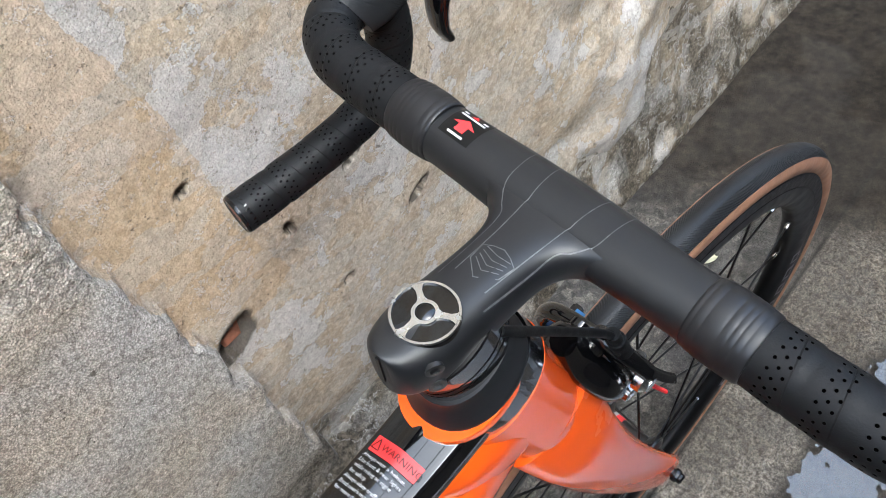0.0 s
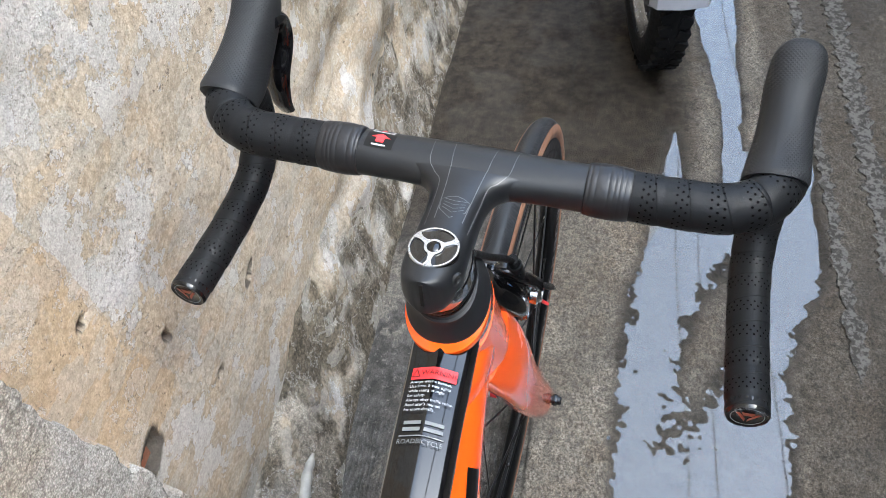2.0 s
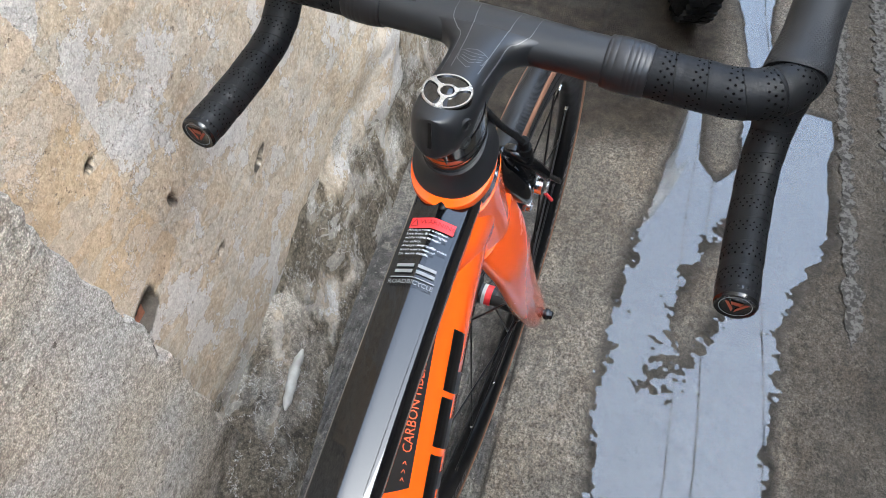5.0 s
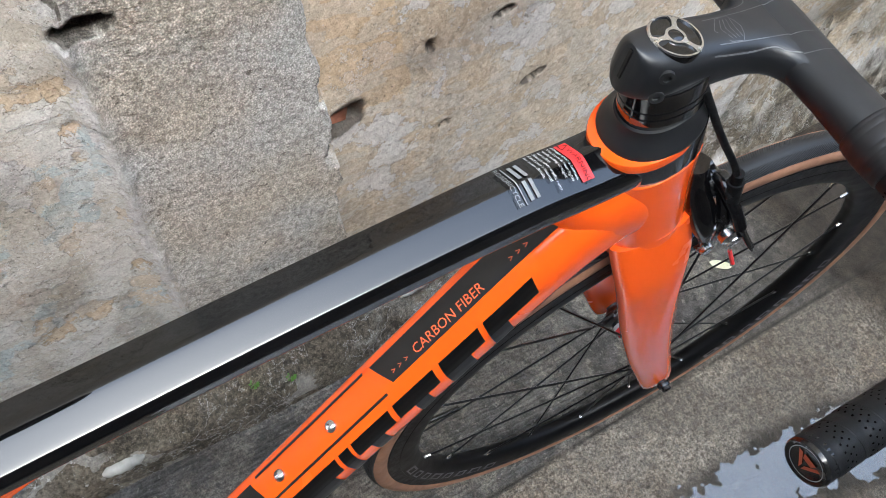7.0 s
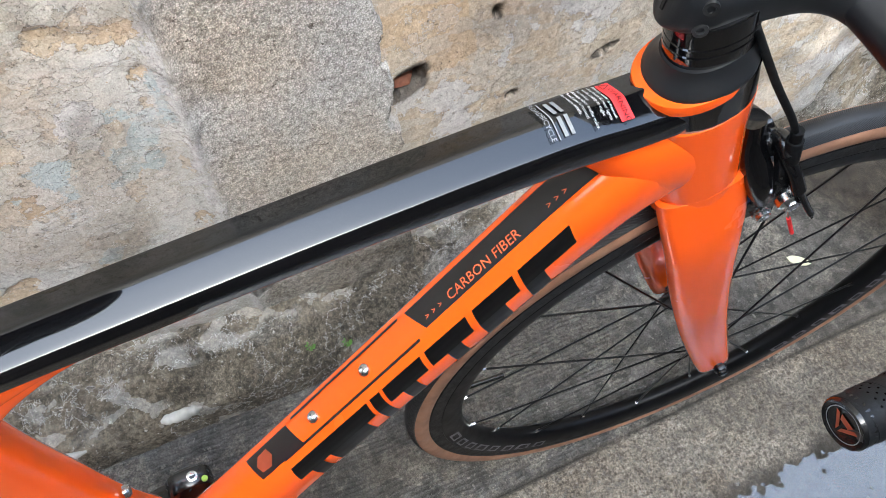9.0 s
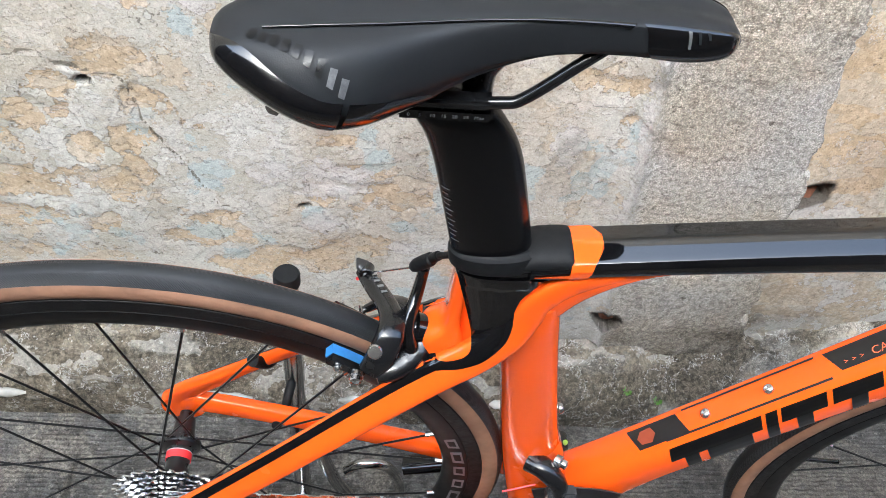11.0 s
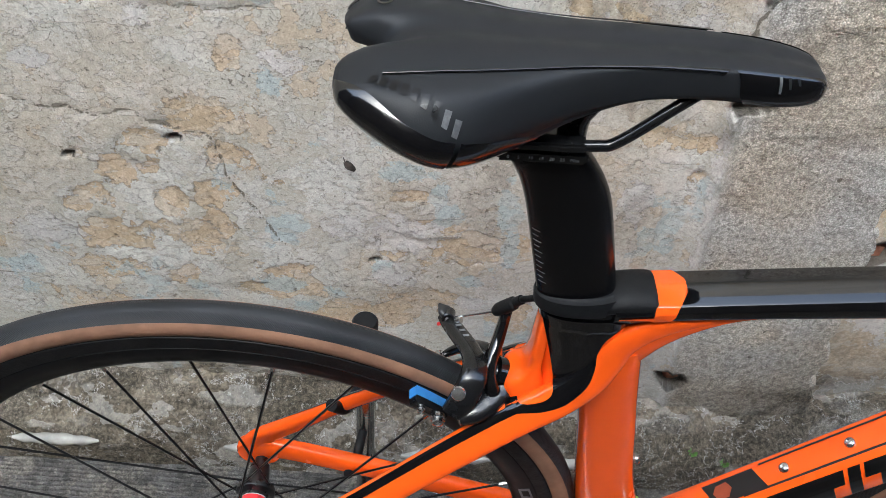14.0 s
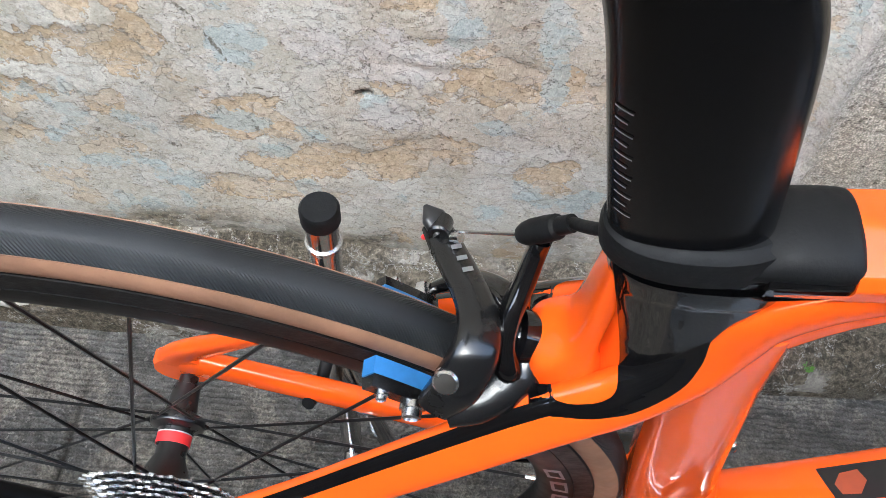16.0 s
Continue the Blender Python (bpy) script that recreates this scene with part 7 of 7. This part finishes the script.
pipe(bm, smooth_path([BB + LEFT * -0.062, BB + Vector((0.06, -0.068, 0.028)), BB + Vector((0.13, -0.073, 0.062)), BB + Vector((0.168, -0.075, 0.080))], 6), lambda t: 0.0185 - 0.006 * t, 18, flat=0.6)
part("crank_arm", bm, BLACK_GLOSS, bike, "glossy black crank arm")
bm = bmesh.new()
pipe(bm, smooth_path([BB + LEFT * 0.058, BB + Vector((-0.06, 0.066, -0.028)), BB + Vector((-0.155, 0.074, -0.074))], 6), lambda t: 0.021 - 0.008 * t, 18, flat=0.6)
left_crank = part("crank_arm", bm, BLACK_GLOSS, bike, "glossy black crank arm")
bm = bmesh.new()
skin(bm, [oval(BB + Vector((dx, y, dz)), (1, 0, 0), (0, 0, 1), a, b, 20, 3) for dx, y, dz, a, b in ((0.008, 0.046, 0.024, 0.02, 0.026), (0.008, 0.049, 0.024, 0.022, 0.028), (0.008, 0.064, 0.024, 0.022, 0.028), (0.008, 0.067, 0.024, 0.019, 0.025))])
part("crank_clamp", bm, ALLOY_BLACK, left_crank)
bm = bmesh.new()
turned(bm, BB + Vector((0.012, 0.056, 0.049)), (0.1, -0.2, 1), [(0, 0.0), (0, 0.0052), (0.0035, 0.0052), (0.004, 0.003), (0.0025, 0.0026), (0.0025, 0.0)], 18)
part("pinch_bolt", bm, STEEL, left_crank)
bm = bmesh.new()
turned(bm, BB + Vector((0.022, 0.05, 0.047)), (0.1, -0.2, 1), [(0, 0.0), (0, 0.003), (0.0045, 0.003), (0.0046, 0.0)], 12)
part("torque_dot", bm, GREEN_INK, left_crank)
# front mech
bm = bmesh.new()
pipe(bm, smooth_path([(0.372, -0.022, 0.425), (0.385, -0.032, 0.427), (0.40, -0.042, 0.415), (0.405, -0.048, 0.395)], 5), lambda t: 0.0125 - 0.003 * t, 14, flat=0.8)
fmech = part("front_derailleur", bm, ALLOY_BLACK, bike, "black and silver front derailleur")
for y in (-0.036, -0.054):
    bm = bmesh.new()
    rows = []
    for a in np.linspace(radians(62), radians(108), 9):
        rows.append([BB + Vector((r * math.cos(a), y + dy, r * math.sin(a))) for r, dy in ((0.1005, -0.0007), (0.124, -0.0007), (0.124, 0.0007), (0.1005, 0.0007))])
    skin(bm, rows)
    part("cage_plate", bm, STEEL if y < -0.05 else ALLOY_GREY, fmech)
bm = bmesh.new()
box(bm, (0.405, -0.046, 0.402), (0.03, 0.012, 0.014), None)
part("mech_link", bm, ALLOY_GREY, fmech, bevel=0.002)
bm = bmesh.new()
turned(bm, (0.397, -0.024, 0.430), (0.75, -0.6, 0.2), [(0, 0.0), (0, 0.0062), (0.006, 0.0062), (0.0075, 0.0045), (0.012, 0.0045), (0.013, 0.0)], 18)
part("mech_bolt", bm, STEEL, fmech)
bm = bmesh.new()
rod(bm, (0.378, -0.042, 0.412), (0.345, -0.048, 0.408), 0.001, 8)
part("cable_end", bm, RED_INK, fmech)
# chain: the upper run and the wrap over the ring
bm = bmesh.new()
run = [BB + Vector((0.105 * math.cos(a), -0.047, 0.105 * math.sin(a))) for a in np.linspace(radians(-10), radians(98), 16)]
end = REAR_AXLE + Vector((0.004, -0.0455, 0.040))
run += [run[-1].lerp(end, t) for t in np.linspace(0.03, 1, 31)]
for i, (a, b) in enumerate(zip(run, run[1:])):
    dirn = (b - a).normalized()
    upv = LEFT.cross(dirn).normalized()
    fm = Matrix((dirn, LEFT, upv)).transposed().to_4x4()
    fm.translation = (a + b) / 2
    for sy in (-1, 1):
        box(bm, (0, sy * (0.0027 if i % 2 else 0.0018), 0), ((b - a).length * 1.15, 0.001, 0.0075), fm)
part("chain", bm, STEEL, bike, "silver chain over the black ring", smooth=False)
# rear brake and valve bits
bm = bmesh.new()
rod(bm, AXLE + Vector((-0.279, 0, 0.01)), AXLE + Vector((-0.235, 0, 0.012)), 0.0028, 10)
part("valve", bm, ALLOY_BLACK, front_wheel, m=STEER)

# ---- rear stand ----
stand = tagged(new("bike_stand"), "chromed tubular bicycle stand with black capped posts", "stand")


def stand_tube(name, pts, r, material=None, smooth_n=6):
    bm = bmesh.new()
    pipe(bm, smooth_path(pts, smooth_n), r, 16)
    return part(name, bm, material or CHROME, stand)


post = stand_tube("upright_post", [(0.127, 0.115, 0.004), (0.127, 0.115, 0.2), (0.127, 0.115, 0.525)], 0.0115)
bm = bmesh.new()
turned(bm, (0.127, 0.115, 0.517), (0, 0, 1), [(0, 0.0118), (0, 0.0132), (0.012, 0.0132), (0.0145, 0.0115), (0.0145, 0.0)], 28)
part("post_cap", bm, RUBBER, post)
bm = bmesh.new()
turned(bm, (0.127, 0.115, 0.487), (0, 0, 1), [(0, 0.0116), (0, 0.0128), (0.004, 0.0128), (0.004, 0.0116)], 28)
part("clip_ring", bm, STEEL, post)
stand_tube("lower_arm", [(0.127, 0.115, 0.30), (0.14, 0.11, 0.24), (0.17, 0.10, 0.10), (0.20, 0.10, 0.012)], 0.009)
stand_tube("foot_bar", [(0.127, 0.118, 0.012), (0.127, -0.02, 0.012), (0.127, -0.115, 0.012)], 0.009)
stand_tube("hook", [(0.27, 0.10, 0.012), (0.26, 0.095, 0.10), (0.24, 0.09, 0.155), (0.21, 0.088, 0.165), (0.19, 0.09, 0.14)], 0.007)
stand_tube("support_hook", [(0.127, 0.115, 0.452), (0.12, 0.085, 0.45), (0.112, 0.06, 0.458), (0.100, 0.045, 0.485)], 0.0062, RUBBER)
stand_tube("support_hook", [(0.127, 0.115, 0.345), (0.122, 0.09, 0.335), (0.118, 0.07, 0.327), (0.113, 0.052, 0.338)], 0.0055, RUBBER)

# ---- parked scooter ahead: front wheel, fork and mudguard ----
scooter = tagged(new("motor_scooter"), "front wheel and grey mudguard of a parked motor scooter", "scooter")
SC = Vector((2.2, -0.195, 0.25))
SM = Matrix.Translation(SC) @ Matrix.Rotation(radians(9), 4, "Z")
prof = [(0.252 - 0.05 + 0.05 * math.sin(radians(a)), 0.045 * math.cos(radians(a))) for a in range(-30, 211, 15)]
bm, _, _ = revolve(prof, 96, (0, 0, 0))
sc_wheel = part("wheel", bm, RUBBER, scooter, "worn black scooter tyre", m=SM)
for k in range(48):
    a = 2 * math.pi * k / 48
    for sy in (-1, 1):
        bm = bmesh.new()
        box(bm, (0, sy * 0.021, 0.2475), (0.022, 0.026, 0.012), Matrix.Rotation(a + sy * 0.03, 4, "Y") @ Matrix.Rotation(sy * 0.35, 4, "Z"))
        part("tread_block", bm, RUBBER, sc_wheel, m=SM, smooth=False)
bm, _, _ = revolve([(0.165, -0.03), (0.178, -0.034), (0.178, 0.034), (0.165, 0.03), (0.15, 0.012), (0.15, -0.012)], 64, (0, 0, 0))
part("rim", bm, STEEL, sc_wheel, m=SM)
bm = bmesh.new()
rod(bm, (0, -0.07, 0), (0, 0.07, 0), 0.03, 20)
for k in range(5):
    a = 2 * math.pi * k / 5
    pipe(bm, [(0.02 * math.cos(a), 0, 0.02 * math.sin(a)), (0.155 * math.cos(a), 0, 0.155 * math.sin(a))], 0.013, 10)
part("hub", bm, ALLOY_GREY, sc_wheel, m=SM)
bm = bmesh.new()
rows = []
for a in np.linspace(radians(25), radians(172), 20):
    rows.append([Vector((r * math.cos(a), y, r * math.sin(a))) for r, y in ((0.255, -0.062), (0.28, -0.05), (0.288, 0.0), (0.28, 0.05), (0.255, 0.062), (0.252, 0.058), (0.276, 0.046), (0.283, 0.0), (0.276, -0.046), (0.252, -0.058))])
skin(bm, rows)
part("mudguard", bm, SCOOTER_PLASTIC, scooter, "scuffed grey mudguard", m=SM)
for sy in (-1, 1):
    bm = bmesh.new()
    rod(bm, (0, sy * 0.085, 0.0), (0.2, sy * 0.085, 0.52), 0.018, 16)
    part("fork_leg", bm, STEEL, scooter, m=SM)
bm = bmesh.new()
skin(bm, [oval((0.2 + dx, 0, z), (1, 0, 0), (0, 1, 0), a, b, 24, 2.6) for dx, z, a, b in ((-0.02, 0.40, 0.05, 0.11), (0.0, 0.46, 0.07, 0.15), (0.05, 0.62, 0.08, 0.19), (0.10, 0.85, 0.07, 0.16), (0.13, 1.0, 0.05, 0.1))])
part("leg_shield", bm, SCOOTER_PLASTIC, scooter, m=SM)

# overhead wires strung between the ends of the lane
for y, z, sag in ((-0.95, 3.9, 0.5), (-0.8, 4.0, 0.5), (-1.35, 4.0, 0.6)):
    bm = bmesh.new()
    pipe(bm, [(x, y + 0.03 * math.sin(x * 1.7), z - sag * (1 - ((x - 2) / 8) ** 2)) for x in np.linspace(-6.05, 10.05, 40)], 0.006, 6)
    tagged(done(bm, "overhead_cable", RUBBER), "thin black cable strung high over the lane", "cable", "cables over the lane")
# small weeds in the skirting
for x, y, z in ((0.622, 0.262, 0.07), (0.675, 0.255, 0.055), (0.26, 0.265, 0.06)):
    bm = bmesh.new()
    for k in range(9):
        a = k * 2.4
        d = Vector((math.cos(a), math.sin(a) - 0.6, 0.7)).normalized()
        p = Vector((x, y, z - 0.004)) + d * 0.007
        u, v = d.orthogonal().normalized() * 0.0022, d * 0.0035
        vs_ = vadd(bm, [p - v, p + u, p + v, p - u])
        bm.faces.new(vs_)
        rod(bm, (x, y, z - 0.008), p - v, 0.0003, 4)
    tagged(done(bm, "weed", LEAF), "tiny green weed growing from the mortar", "weed", "weeds in the skirting")

# a fallen petal on the wet slab ahead of the front wheel
bm = bmesh.new()
grid = []
for i in range(7):
    u = i / 6
    half = 0.011 * math.sin(math.pi * (0.12 + 0.8 * u)) ** 0.8
    grid.append([(1.447 + 0.03 * u, 0.125 - 0.02 * u + half * k, 0.003 + 0.004 * abs(k) * u) for k in (-1, -0.5, 0, 0.5, 1)] + [(1.447 + 0.03 * u, 0.125 - 0.02 * u + half * k, 0.002 + 0.004 * abs(k) * u) for k in (1, 0.5, 0, -0.5, -1)])
skin(bm, grid)
tagged(done(bm, "fallen_petal", PETAL), "small cream petal fallen on the wet ground", "petal")

# a dried dark leaf stuck to the wall
bm = bmesh.new()
rings = []
for i in range(7):
    u = i / 6
    half = 0.0055 * math.sin(math.pi * (0.12 + 0.8 * u)) ** 0.7
    mid = Vector((0.085 + 0.011 * u, 0.331 + 0.004 * abs(u - 0.5), 0.550 - 0.013 * u))
    rings.append([mid + Vector((0.76 * half * k, 0.0025 * abs(k) + d, 0.65 * half * k)) for k, d in ((-1, 0.0), (-0.5, -0.0006), (0, 0.0004), (0.5, -0.0006), (1, 0.0), (0.5, 0.0006), (0, 0.0014), (-0.5, 0.0006))])
skin(bm, rings)
rod(bm, rings[0][2] + Vector((-0.002, 0.004, 0.004)), rings[0][2], 0.0006, 6)
tagged(done(bm, "dried_leaf", simple("dried_dark_leaf", (0.03, 0.024, 0.018), 0.8, 0.0, 0.0, 0.4, 300.0, 0.5, 400.0)), "curled dark dried leaf stuck to the plaster wall", "leaf")
